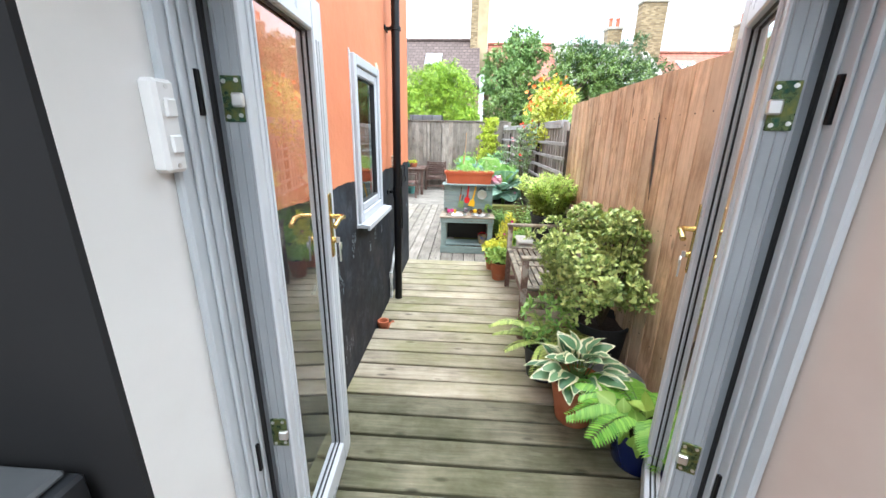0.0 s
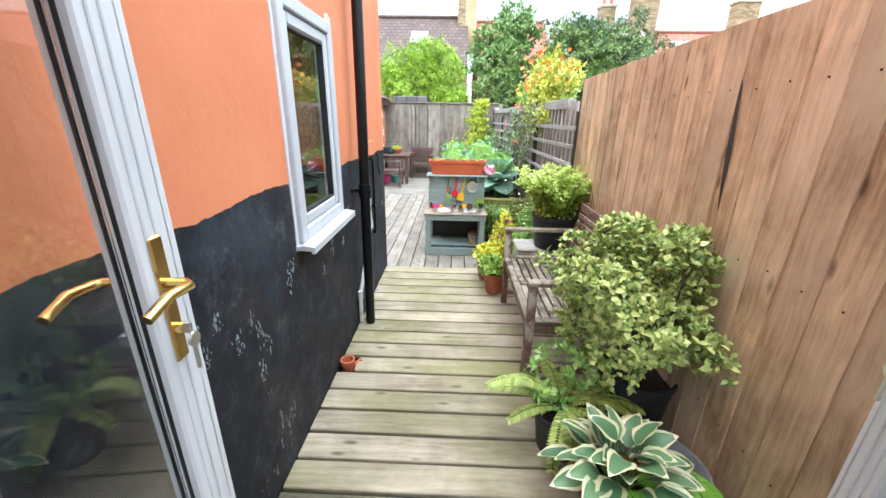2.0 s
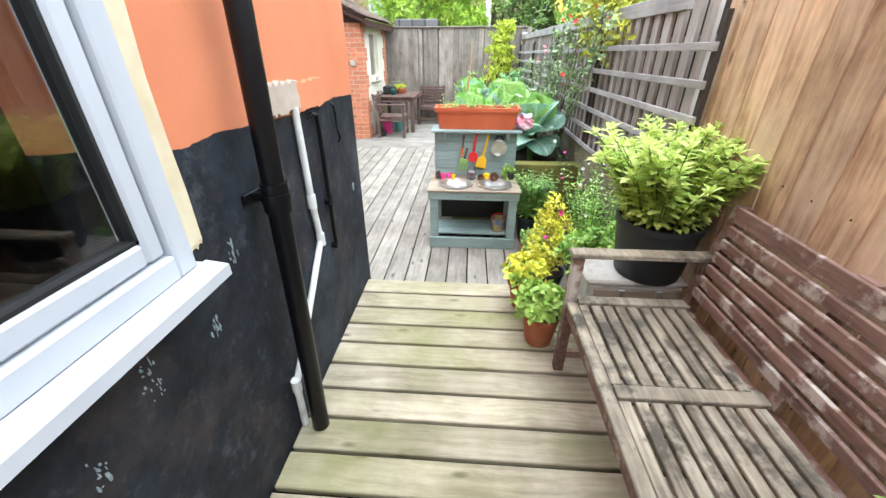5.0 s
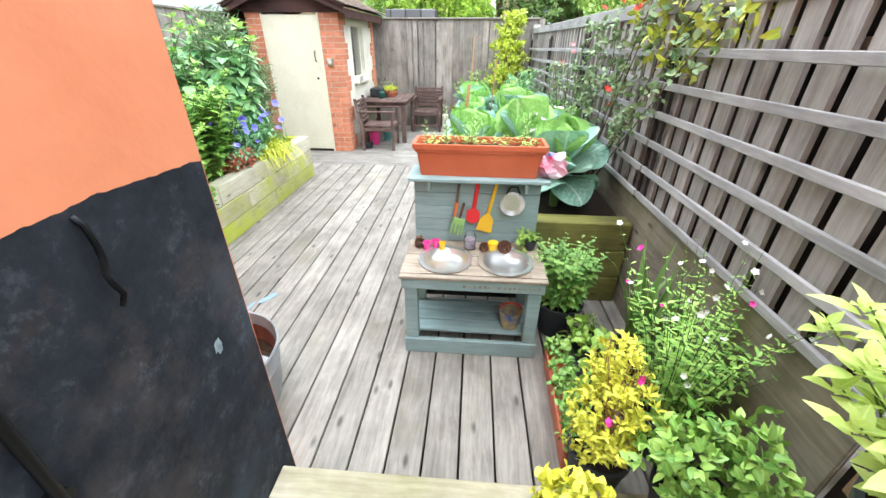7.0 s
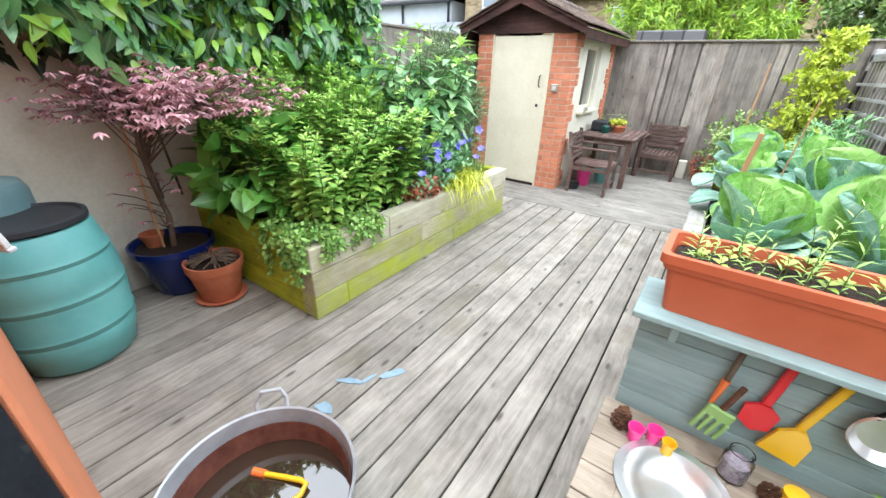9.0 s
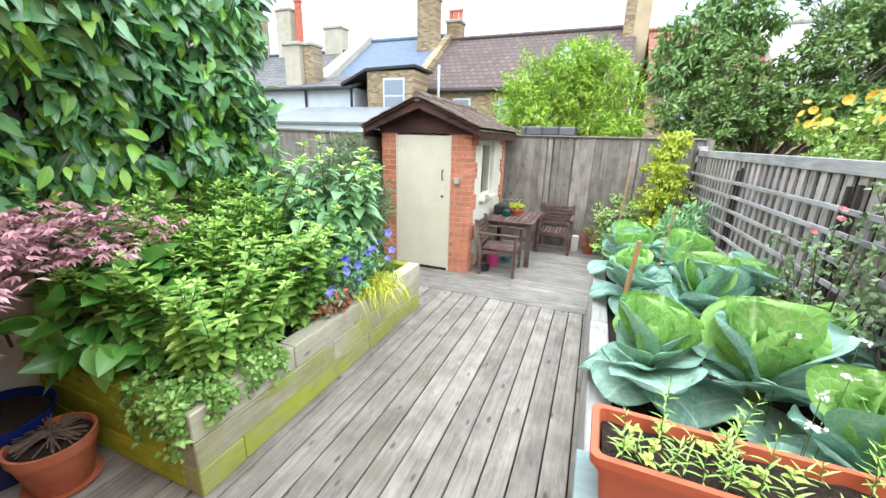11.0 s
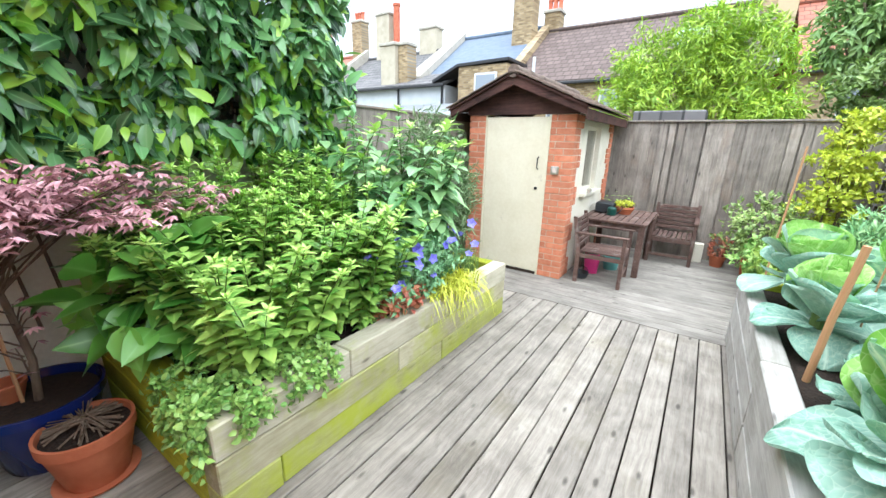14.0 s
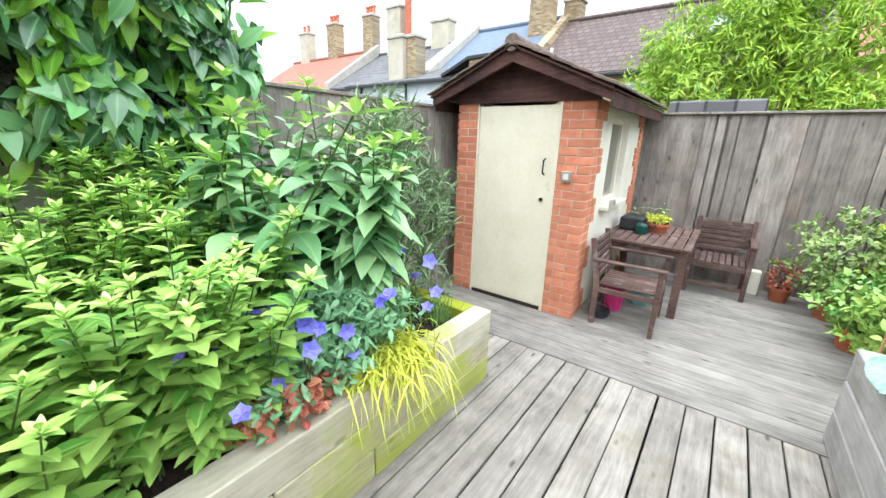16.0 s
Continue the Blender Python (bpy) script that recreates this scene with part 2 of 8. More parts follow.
m_sleeper_olive = wood("sleeper_olive", (0.085, 0.085, 0.02), (0.24, 0.225, 0.06), 0, stain=(0.06, 0.045, 0.025), stain_at=(0.5, 0.75), vary=0.15)
m_gravel_board = wood("gravel_board", (0.12, 0.10, 0.075), (0.32, 0.275, 0.215), 1, stain=(0.15, 0.15, 0.06), stain_at=(0.5, 0.75), vary=0.1)
m_sleeper_grey = wood("sleeper_grey", (0.26, 0.245, 0.225), (0.49, 0.475, 0.45), 1, stain=(0.20, 0.19, 0.15), stain_at=(0.5, 0.75), vary=0.1)
m_bench = wood("bench_wood", (0.10, 0.055, 0.042), (0.35, 0.225, 0.185), 1, stain=(0.56, 0.50, 0.45), stain_at=(0.50, 0.60), stain_scale=8.0, vary=0.12, knots=False)
m_bench_seat = wood("bench_seat", (0.075, 0.06, 0.042), (0.45, 0.395, 0.305), 1, stain=(0.05, 0.045, 0.036), stain_at=(0.50, 0.62), stain_scale=7.0, vary=0.15, knots=False)
m_patio = wood("patio_wood", (0.05, 0.027, 0.022), (0.17, 0.105, 0.085), 1, stain=(0.24, 0.21, 0.19), stain_at=(0.55, 0.72), stain_scale=6.0, vary=0.12, knots=False)
m_barge = wood("dark_barge", (0.018, 0.009, 0.008), (0.11, 0.05, 0.04), 0, vary=0.15, knots=False)
m_kit = wood("kitchen_paint", (0.19, 0.26, 0.255), (0.31, 0.40, 0.385), 0, stain=(0.22, 0.24, 0.20), stain_at=(0.6, 0.8), stain_scale=5.0, vary=0.06, knots=False, rough=0.6, bump=0.25)
m_kit_top = wood("kitchen_top", (0.18, 0.138, 0.098), (0.40, 0.335, 0.26), 0, stain=(0.15, 0.11, 0.08), stain_at=(0.55, 0.75), stain_scale=4.0, vary=0.1, knots=False)
m_upvc = surface("white_upvc", (0.55, 0.57, 0.60), (0.62, 0.64, 0.67), scale=3, rough=0.3, bump=0.0, vary=0.0, spec=0.5)
# Window copy of white_upvc, darkened in colour to offset strong light there.
m_upvc_win = surface("dimmed_white_upvc", (0.42, 0.44, 0.475), (0.50, 0.52, 0.555), scale=3, rough=0.35, bump=0.0, vary=0.0, spec=0.5)
# Shaded copy of the white uPVC, for the door frame standing in shade.
m_upvc_shaded = surface("upvc_shaded", (0.42, 0.45, 0.475), (0.50, 0.53, 0.555), scale=3, rough=0.35, bump=0.0, vary=0.0, spec=0.5)
m_edge_shade = surface("door_edge_shade", (0.26, 0.28, 0.30), (0.33, 0.35, 0.37), scale=3, rough=0.4, bump=0.0, vary=0.0, spec=0.5)
m_rubber = plain("black_gasket", (0.012, 0.012, 0.013), 0.5)
m_plaster = surface("plaster", (0.72, 0.705, 0.68), (0.80, 0.785, 0.76), scale=2.5, rough=0.85, bump=0.08, vary=0.0)
m_plaster_pink = surface("plaster_warm", (0.62, 0.52, 0.46), (0.70, 0.61, 0.55), scale=2.5, rough=0.85, bump=0.08, vary=0.0)
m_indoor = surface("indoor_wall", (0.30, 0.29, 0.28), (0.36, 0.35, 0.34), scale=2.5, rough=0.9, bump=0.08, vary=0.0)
m_floor_in = wood("indoor_floor", (0.12, 0.08, 0.05), (0.25, 0.17, 0.11), 1, vary=0.1)
m_cream_wall = surface("cream_render", (0.60, 0.55, 0.44), (0.74, 0.70, 0.60), scale=2.0, fine=40, rough=0.85, bump=0.3, stain=(0.36, 0.33, 0.27), stain_at=(0.6, 0.85), vary=0.0)
m_shed_paint = surface("cream_paint", (0.66, 0.60, 0.44), (0.76, 0.71, 0.56), scale=3.0, fine=30, rough=0.55, bump=0.15, stain=(0.42, 0.38, 0.28), stain_at=(0.66, 0.8), stain_scale=4.0, vary=0.0)
m_brick_red = surface("red_brick", (0.47, 0.155, 0.08), (0.62, 0.255, 0.15), scale=14, rough=0.85, bump=0.5, stain=(0.50, 0.24, 0.15), stain_at=(0.5, 0.75), stain_scale=8, vary=0.16)
m_mortar = surface("mortar", (0.48, 0.36, 0.27), (0.62, 0.50, 0.39), scale=25, rough=0.95, bump=0.4, vary=0.0)
m_black_pipe = plain("black_pipe", (0.004, 0.004, 0.005), 0.32, 0.0, 0.3)
m_white_pipe = surface("white_pipe", (0.55, 0.55, 0.52), (0.72, 0.72, 0.70), scale=9, rough=0.4, bump=0.05, stain=(0.28, 0.25, 0.2), stain_at=(0.6, 0.8), stain_scale=6, vary=0.0)
m_orange_wall = surface("orange_render", (0.53, 0.178, 0.085), (0.63, 0.235, 0.12), scale=2, fine=50, rough=0.75, bump=0.4, vary=0.0)
m_brass = plain("brass", (0.72, 0.52, 0.20), 0.22, 1.0)
m_steel = surface("steel", (0.66, 0.66, 0.65), (0.80, 0.80, 0.79), scale=12, rough=0.38, bump=0.05, metal=1.0, vary=0.05)
m_zinc = surface("galvanised", (0.30, 0.31, 0.33), (0.44, 0.45, 0.47), scale=10, rough=0.5, bump=0.1, metal=0.3, vary=0.0)
m_hinge = surface("iridescent_zinc", (0.012, 0.09, 0.075), (0.20, 0.19, 0.05), scale=45, rough=0.28, bump=0.0, metal=0.8, vary=0.1)
m_terracotta = surface("terracotta", (0.36, 0.10, 0.045), (0.50, 0.17, 0.085), scale=7, rough=0.8, bump=0.15, stain=(0.42, 0.27, 0.18), stain_at=(0.6, 0.85), stain_scale=5, vary=0.1)
m_tc_plastic = surface("terracotta_plastic", (0.46, 0.105, 0.045), (0.54, 0.135, 0.06), scale=5, rough=0.45, bump=0.05, vary=0.05)
m_black_pot = surface("black_plastic", (0.018, 0.020, 0.023), (0.04, 0.043, 0.048), scale=5, rough=0.5, bump=0.05, vary=0.1)
m_blue_glaze = plain("blue_glaze", (0.008, 0.018, 0.11), 0.12)
m_soil = surface("soil", (0.012, 0.008, 0.006), (0.05, 0.032, 0.022), scale=60, rough=0.95, bump=1.0, vary=0.1, bump_dist=0.02)
m_teal = surface("teal_plastic", (0.11, 0.32, 0.31), (0.17, 0.41, 0.39), scale=4, rough=0.4, bump=0.03, vary=0.0)
m_white = plain("white_plastic", (0.75, 0.75, 0.74), 0.4)
m_water = plain("murky_water", (0.035, 0.022, 0.014), 0.02, 0.0, 0.5)
m_water.node_tree.nodes["Principled BSDF"].inputs["IOR"].default_value = 2.0
m_glass = glass("clear_glass")
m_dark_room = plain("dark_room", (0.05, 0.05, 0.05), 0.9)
m_red = plain("red_plastic", (0.62, 0.015, 0.02), 0.35)
m_yellow = plain("yellow_plastic", (0.75, 0.45, 0.01), 0.35)
m_pink = plain("pink_plastic", (0.75, 0.05, 0.28), 0.35)
m_lime = plain("lime_plastic", (0.25, 0.42, 0.12), 0.4)
m_orange = plain("orange_paint", (0.70, 0.16, 0.03), 0.4)
m_cone = surface("cone_brown", (0.05, 0.02, 0.012), (0.16, 0.075, 0.04), scale=40, rough=0.8, bump=0.4, vary=0.15)
m_bark = surface("bark", (0.07, 0.045, 0.03), (0.20, 0.15, 0.11), scale=18, stretch=(1, 1, 0.25), rough=0.9, bump=0.5, vary=0.1)
m_stem = plain("green_stem", (0.10, 0.16, 0.04), 0.6)
m_cane = plain("bamboo_cane", (0.45, 0.25, 0.12), 0.6)
m_ground = surface("earth", (0.06, 0.05, 0.03), (0.14, 0.12, 0.07), scale=3, rough=0.95, bump=0.4, stain=(0.06, 0.09, 0.025), stain_at=(0.45, 0.6), vary=0.0)


# ---- mesh helpers ----
def box(bm, x0, x1, y0, y1, z0, z1, bevel=0.0, m=None):
    g = bmesh.ops.create_cube(bm, size=1.0)["verts"]
    bmesh.ops.transform(bm, matrix=Matrix.LocRotScale(((x0 + x1) / 2, (y0 + y1) / 2, (z0 + z1) / 2), None, (abs(x1 - x0), abs(y1 - y0), abs(z1 - z0))), verts=g)
    if bevel:
        es = list({e for v in g for e in v.link_edges})
        g = list({v for f in bmesh.ops.bevel(bm, geom=es, offset=bevel, segments=1, affect="EDGES")["faces"] for v in f.verts})
    if m is not None:
        bmesh.ops.transform(bm, matrix=m, verts=g)
    return g


def block(*a, **k):
    bm = bmesh.new()
    box(bm, *a, **k)
    return bm


def cyl(bm, p0, p1, r0, r1=None, seg=12, caps=True):
    p0, p1 = Vector(p0), Vector(p1)
    d = p1 - p0
    q = d.to_track_quat("Z", "Y").to_matrix().to_4x4()
    bmesh.ops.create_cone(bm, cap_ends=caps, segments=seg, radius1=r0, radius2=r0 if r1 is None else r1, depth=d.length, matrix=Matrix.Translation((p0 + p1) / 2) @ q)
    return bm


def tube(bm, pts, r, seg=8, r_end=None):
    """A round bar along a run of points."""
    pts = [Vector(p) for p in pts]
    rings = []
    for i, p in enumerate(pts):
        d = (pts[min(i + 1, len(pts) - 1)] - pts[max(i - 1, 0)]).normalized()
        side = d.cross(Vector((0.31, 0.17, 0.93))).normalized()
        up = side.cross(d)
        rr = r if r_end is None else r + (r_end - r) * i / (len(pts) - 1)
        rings.append([bm.verts.new(p + rr * (math.cos(a) * side + math.sin(a) * up)) for a in [2 * math.pi * k / seg for k in range(seg)]])
    for a, b in zip(rings, rings[1:]):
        for k in range(seg):
            bm.faces.new((a[k], a[(k + 1) % seg], b[(k + 1) % seg], b[k]))
    bm.faces.new(rings[0][::-1])
    bm.faces.new(rings[-1])
    return bm


def lathe(bm, profile, at=(0, 0, 0), seg=28):
    """A turned shape: (radius, height) pairs round the upright through at."""
    rings = []
    for r, z in profile:
        rings.append([bm.verts.new((at[0] + max(r, 0.0005) * math.cos(2 * math.pi * k / seg), at[1] + max(r, 0.0005) * math.sin(2 * math.pi * k / seg), at[2] + z)) for k in range(seg)])
    for a, b in zip(rings, rings[1:]):
        for k in range(seg):
            bm.faces.new((a[k], a[(k + 1) % seg], b[(k + 1) % seg], b[k]))
    bm.faces.new(rings[-1])
    bm.faces.new(rings[0][::-1])
    return bm


def prism(bm, outline, y0, y1):
    """A flat outline of (x, z) pairs, pushed along y."""
    a = [bm.verts.new((x, y0, z)) for x, z in outline]
    b = [bm.verts.new((x, y1, z)) for x, z in outline]
    bm.faces.new(a[::-1])
    bm.faces.new(b)
    for i in range(len(a)):
        j = (i + 1) % len(a)
        bm.faces.new((a[i], a[j], b[j], b[i]))
    bmesh.ops.recalc_face_normals(bm, faces=bm.faces[:])
    return bm


def mesh_of(name, bm, material, smooth=False):
    me = bpy.data.meshes.new(name)
    bmesh.ops.recalc_face_normals(bm, faces=bm.faces[:])
    bm.to_mesh(me)
    bm.free()
    if smooth:
        me.polygons.foreach_set("use_smooth", [True] * len(me.polygons))
        me.set_sharp_from_angle(angle=radians(40))
    if material:
        me.materials.append(material)
    return me


def part(name, bm, material, parent=None, label="", smooth=False):
    ob = new(name, mesh_of(name, bm, material, smooth))
    if parent:
        ob.parent = parent
    if label:
        ob["label"] = label
    return ob


def piece(name, me, parent, m):
    ob = new(name, me)
    ob.parent = parent
    ob.matrix_basis = m
    return ob


def thing(name, label, category, at=(0, 0, 0), group="", kind="", turn=0):
    ob = new(name)
    ob.empty_display_size = 0.1
    ob.matrix_basis = pose(*at, 0, 0, turn)
    return tagged(ob, label, category, group, kind)


def structure(name, bm, material, label, category):
    return tagged(part(name, bm, material), label, category, kind="structure")


# ---- large structure ----
FRONT, WALL, CORNER, FENCE, SIDE, BACK = 0.165, -0.755, 4.47, 1.0, -3.65, 12.0
WALL_END = 4.53

structure("ground", block(-90, 90, -60, 120, -0.5, -0.24), m_ground, "bare dark earth reaching under the decks", "ground")

# the house, with the window opening left in its passage wall
WY0, WY1, WZ0, WZ1 = 2.42, 3.06, 1.10, 2.10
bm = bmesh.new()
ys, zs = (0.985, WY0, WY1, WALL_END), (-0.24, WZ0, WZ1, 5.0)
grid = [[[bm.verts.new((x, y, z)) for z in zs] for y in ys] for x in (WALL, WALL - 0.28)]
for g in grid:
    for i in range(3):
        for j in range(3):
            if (i, j) != (1, 1):
                bm.faces.new((g[i][j], g[i + 1][j], g[i + 1][j + 1], g[i][j + 1]))
edge = [(i, 0) for i in range(3)] + [(3, j) for j in range(3)] + [(i, 3) for i in (3, 2, 1)] + [(0, j) for j in (3, 2, 1)]
for loop_ in (edge, [(1, 1), (2, 1), (2, 2), (1, 2)]):
    for k, (i, j) in enumerate(loop_):
        p, q = loop_[(k + 1) % len(loop_)]
        bm.faces.new((grid[0][i][j], grid[0][p][q], grid[1][p][q], grid[1][i][j]))
wall_passage = structure("wall_passage", bm, m_render, "orange rendered house wall with a black painted base", "wall")
structure("wall_garden", block(SIDE, WALL - 0.28, CORNER - 0.28, WALL_END, -0.24, 5.0), m_render, "orange rendered house wall facing the garden", "wall")
structure("wall_garden_face", block(SIDE, WALL - 0.002, WALL_END, WALL_END + 0.008, -0.2, 5.0, 0.003), m_orange_wall, "orange painted face of the house towards the garden", "wall")
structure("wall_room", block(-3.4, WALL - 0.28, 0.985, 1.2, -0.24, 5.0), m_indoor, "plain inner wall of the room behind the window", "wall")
# Near-black colour gives this wall the darkness of an unlit room.
structure("wall_room_back", block(-3.6, -3.4, 0.985, CORNER - 0.28, -0.24, 5.0), m_dark_room, "back wall behind the window, coloured near black to look unlit", "wall")
structure("floor_room", block(-3.4, WALL - 0.28, 1.2, CORNER - 0.28, -0.1, 0.2), m_floor_in, "dim wooden floor behind the window", "floor")
structure("roof_house", block(SIDE, WALL + 0.1, 0.9, CORNER + 0.1, 5.0, 5.2), m_dark_room, "flat house roof", "roof")
structure("ceiling_room", block(-3.4, WALL - 0.28, 1.2, CORNER - 0.28, 2.6, 2.7), m_plaster, "white ceiling of the room behind the window", "ceiling")

# the room in which the walk begins
bm = bmesh.new()
box(bm, -2.6, -0.612, 0.58, 0.985, -0.24, 5.0)
structure("wall_door_west", bm, m_plaster, "white plaster wall beside the garden door", "wall")
# Near-black skin over the plaster paints the shade of this backlit wall.
structure("wall_inner_dark", block(-2.6, -0.6125, 0.568, 0.58, -0.24, 2.6), surface("inner_wall_shade", (0.013, 0.013, 0.014), (0.02, 0.02, 0.021), scale=3, rough=0.8, bump=0.05, vary=0.0), "thin near-black skin standing in for shade on the inner wall", "wall")
structure("wall_door_east", block(0.605, 2.0, 0.57, 0.985, -0.24, 2.9), m_plaster_pink, "warm plaster wall beside the garden door", "wall")
structure("wall_door_top", block(-0.612, 0.605, 0.57, 0.985, 2.13, 2.9), m_plaster, "plaster lintel over the garden door", "wall")
structure("wall_inner_west", block(-2.7, -2.6, -3.0, 0.985, -0.24, 2.9), m_plaster, "plain white indoor wall", "wall")
structure("wall_inner_east", block(2.0, 2.1, -3.0, 0.985, -0.24, 2.9), m_plaster, "plain white indoor wall", "wall")
structure("wall_inner_south", block(-2.7, 2.1, -3.1, -3.0, -0.24, 2.9), m_plaster, "plain white indoor wall", "wall")
structure("floor_inner", block(-2.6, 2.0, -3.0, 0.80, -0.1, 0.24), m_floor_in, "wooden indoor floor", "floor")
# The ceiling hole is made up, out of view, to brighten the doorway.
bm = bmesh.new()
box(bm, -2.6, -1.3, -3.0, 0.57, 2.6, 2.7)
box(bm, 1.1, 2.0, -3.0, 0.57, 2.6, 2.7)
box(bm, -1.3, 1.1, -3.0, -2.5, 2.6, 2.7)
box(bm, -1.3, 1.1, 0.1, 0.57, 2.6, 2.7)
structure("ceiling_inner", bm, m_plaster, "white indoor ceiling with an added unseen opening that lets light in", "ceiling")


# ---- decks, board by board ----
def board_mesh(name, length, width, thick, axis, material, bevel=0.004):
    bm = bmesh.new()
    if axis == 0:
        box(bm, 0, length, 0, width, -thick, 0, bevel)
    else:
        box(bm, 0, width, 0, length, -thick, 0, bevel)
    return mesh_of(name, bm, material)


rng = random.Random(5)
deck_1 = structure("floor_deck_front", block(WALL, FENCE, 0.985, CORNER - 0.02, -0.24, FRONT - 0.09), m_soil, "weathered timber deck beside the house, greenish boards laid across", "deck")
me = board_mesh("deck_board", FENCE - WALL - 0.006, 0.1395, 0.03, 0, m_deck_front)
me_cut = board_mesh("deck_board", FENCE - WALL - 0.11, 0.1395, 0.03, 0, m_deck_front)
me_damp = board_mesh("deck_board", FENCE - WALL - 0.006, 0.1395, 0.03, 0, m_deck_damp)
for k in range(23):
    y = 4.322 - 0.1566 * k
    cut = k == 10
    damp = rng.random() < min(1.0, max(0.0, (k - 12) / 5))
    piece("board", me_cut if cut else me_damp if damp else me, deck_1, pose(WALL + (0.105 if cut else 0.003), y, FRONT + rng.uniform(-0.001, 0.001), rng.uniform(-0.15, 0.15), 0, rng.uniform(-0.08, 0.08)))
deck_2 = structure("floor_deck_rear", block(SIDE, FENCE, CORNER - 0.02, 9.03, -0.24, -0.09), m_soil, "grey weathered timber deck with boards running down the garden", "deck")
me = board_mesh("deck_board", 9.02 - 4.455, 0.149, 0.03, 1, m_deck_rear)
for k in range(29):
    piece("board", me, deck_2, pose(-0.393 + 0.1585 * (k - 20) + 0.0035, 4.455, rng.uniform(-0.0015, 0.0015), 0, rng.uniform(-0.2, 0.2), rng.uniform(-0.04, 0.04)))
deck_3 = structure("floor_deck_far", block(SIDE, FENCE, 9.03, BACK, -0.24, -0.035), m_soil, "pale grey timber deck in front of the brick shed", "deck")
me = board_mesh("deck_board", FENCE - SIDE - 0.01, 0.115, 0.03, 0, m_deck_far, 0.003)
for k in range(25):
    piece("board", me, deck_3, pose(SIDE + 0.005, 9.03 + 0.1185 * k, rng.uniform(-0.001, 0.001)))
structure("trim_step", block(WALL + 0.003, FENCE - 0.003, CORNER - 0.018, CORNER - 0.003, 0.0, FRONT - 0.032), m_deck_front, "timber riser of the step between the decks", "step")


# ---- fences ----
def paling(name, length, width, thick, material):
    """A feather-edged upright board, standing on z = 0, facing -x."""
    bm = bmesh.new()
    vs = [bm.verts.new(c) for c in ((0, 0, 0), (-thick, 0, 0), (-thick * 0.35, width, 0), (0, width, 0))]
    top = [bm.verts.new((v.co.x, v.co.y, length)) for v in vs]
    for i in range(4):
        j = (i + 1) % 4
        bm.faces.new((vs[i], vs[j], top[j], top[i]))
    bm.faces.new(top)
    bm.faces.new(vs[::-1])
    return mesh_of(name, bm, material)


fence_1 = structure("fence_passage", block(FENCE + 0.005, FENCE + 0.045, 0.9, 4.33, 0.5, 0.6), m_fence_brown, "tall brown close-board timber fence", "fence")
me = paling("paling", 2.04, 0.152, 0.010, m_fence_brown)
y = 0.9
while y < 4.2:
    piece("paling", me, fence_1, pose(FENCE, y, -0.03 - (y - 1.9) * 0.022 + rng.uniform(-0.006, 0.006), rng.uniform(-0.25, 0.25)))
    y += 0.135

bm = bmesh.new()
prism(bm, [(2.33, 1.32), (2.345, 1.55), (2.375, 1.78), (2.385, 1.80), (2.372, 1.56), (2.352, 1.42)], -0.001, 0.0012)
bmesh.ops.transform(bm, matrix=pose(FENCE - 0.0125, 0, 0, 0, 0, 90), verts=bm.verts[:])
part("crack", bm, m_trellis_dark, fence_1, "dark split in a board")
nail = bmesh.new()
cyl(nail, (0, 0, 0), (-0.002, 0, 0), 0.0034, seg=8)
nail_me = mesh_of("nail", nail, m_black_pipe)
y = 0.95
while y < 4.3:
    for z in (0.55, 1.18, 1.78):
        piece("nail", nail_me, fence_1, pose(FENCE - 0.0085, y + rng.uniform(-0.01, 0.01), z - (y - 1.9) * 0.022 + rng.uniform(-0.012, 0.012)))
    y += 0.135
PITCH = 0.146
fence_2 = structure("fence_trellis", block(FENCE + 0.03, FENCE + 0.06, 4.34, BACK, 1.55, 1.62), m_fence_grey, "grey timber fence with narrow palings behind a trellis", "fence")
me = paling("paling", 1.80, 0.114, 0.02, m_fence_grey)
# Added dark sheet: stands in for the shade seen between palings.
part("backing_board", block(FENCE + 0.062, FENCE + 0.08, 4.34, BACK, 0.0, 1.78), m_trellis_dark, fence_2, "added dark sheet that paints shade into the paling gaps")
y = 4.345
while y < BACK:
    piece("paling", me, fence_2, pose(FENCE + 0.0, y, 0.0 + rng.uniform(-0.008, 0.004)))
    y += PITCH
for k in range(3):
    part("gravel_board", block(FENCE - 0.035, FENCE - 0.022, 4.345 + 2.55 * k, 4.345 + 2.55 * (k + 1) - 0.01, 0.0, 0.775, 0.003), m_gravel_board, fence_2)
part("capping_rail", block(FENCE - 0.03, FENCE + 0.05, 4.63, BACK, 1.735, 1.825, 0.004), m_trellis, fence_2)
for a, b in ((4.19, 5.90), (5.925, 7.75), (7.78, 9.75), (9.78, 11.85)):
    tr = thing("trellis", "weathered grey timber trellis panel fixed to the fence", "trellis", (FENCE - 0.045, a, 0), "trellis panels on the fence")
    dz = 0.012 - 0.012 * (a - 4.19) + rng.uniform(-0.008, 0.008)
    for i in range(6):
        z = 0.785 + 0.152 * i + dz
        part("lath", block(-0.026, -0.008, 0, b - a, z, z + 0.036, 0.003, pose(0, 0, 0, -0.5 + rng.uniform(-0.2, 0.2))), m_trellis, tr)
    for y0 in (0.02, b - a - 0.05):
        part("upright_lath", block(-0.007, 0.018, y0, y0 + 0.03, 0.76 + dz, 1.70 + dz, 0.002), m_trellis_dark, tr)

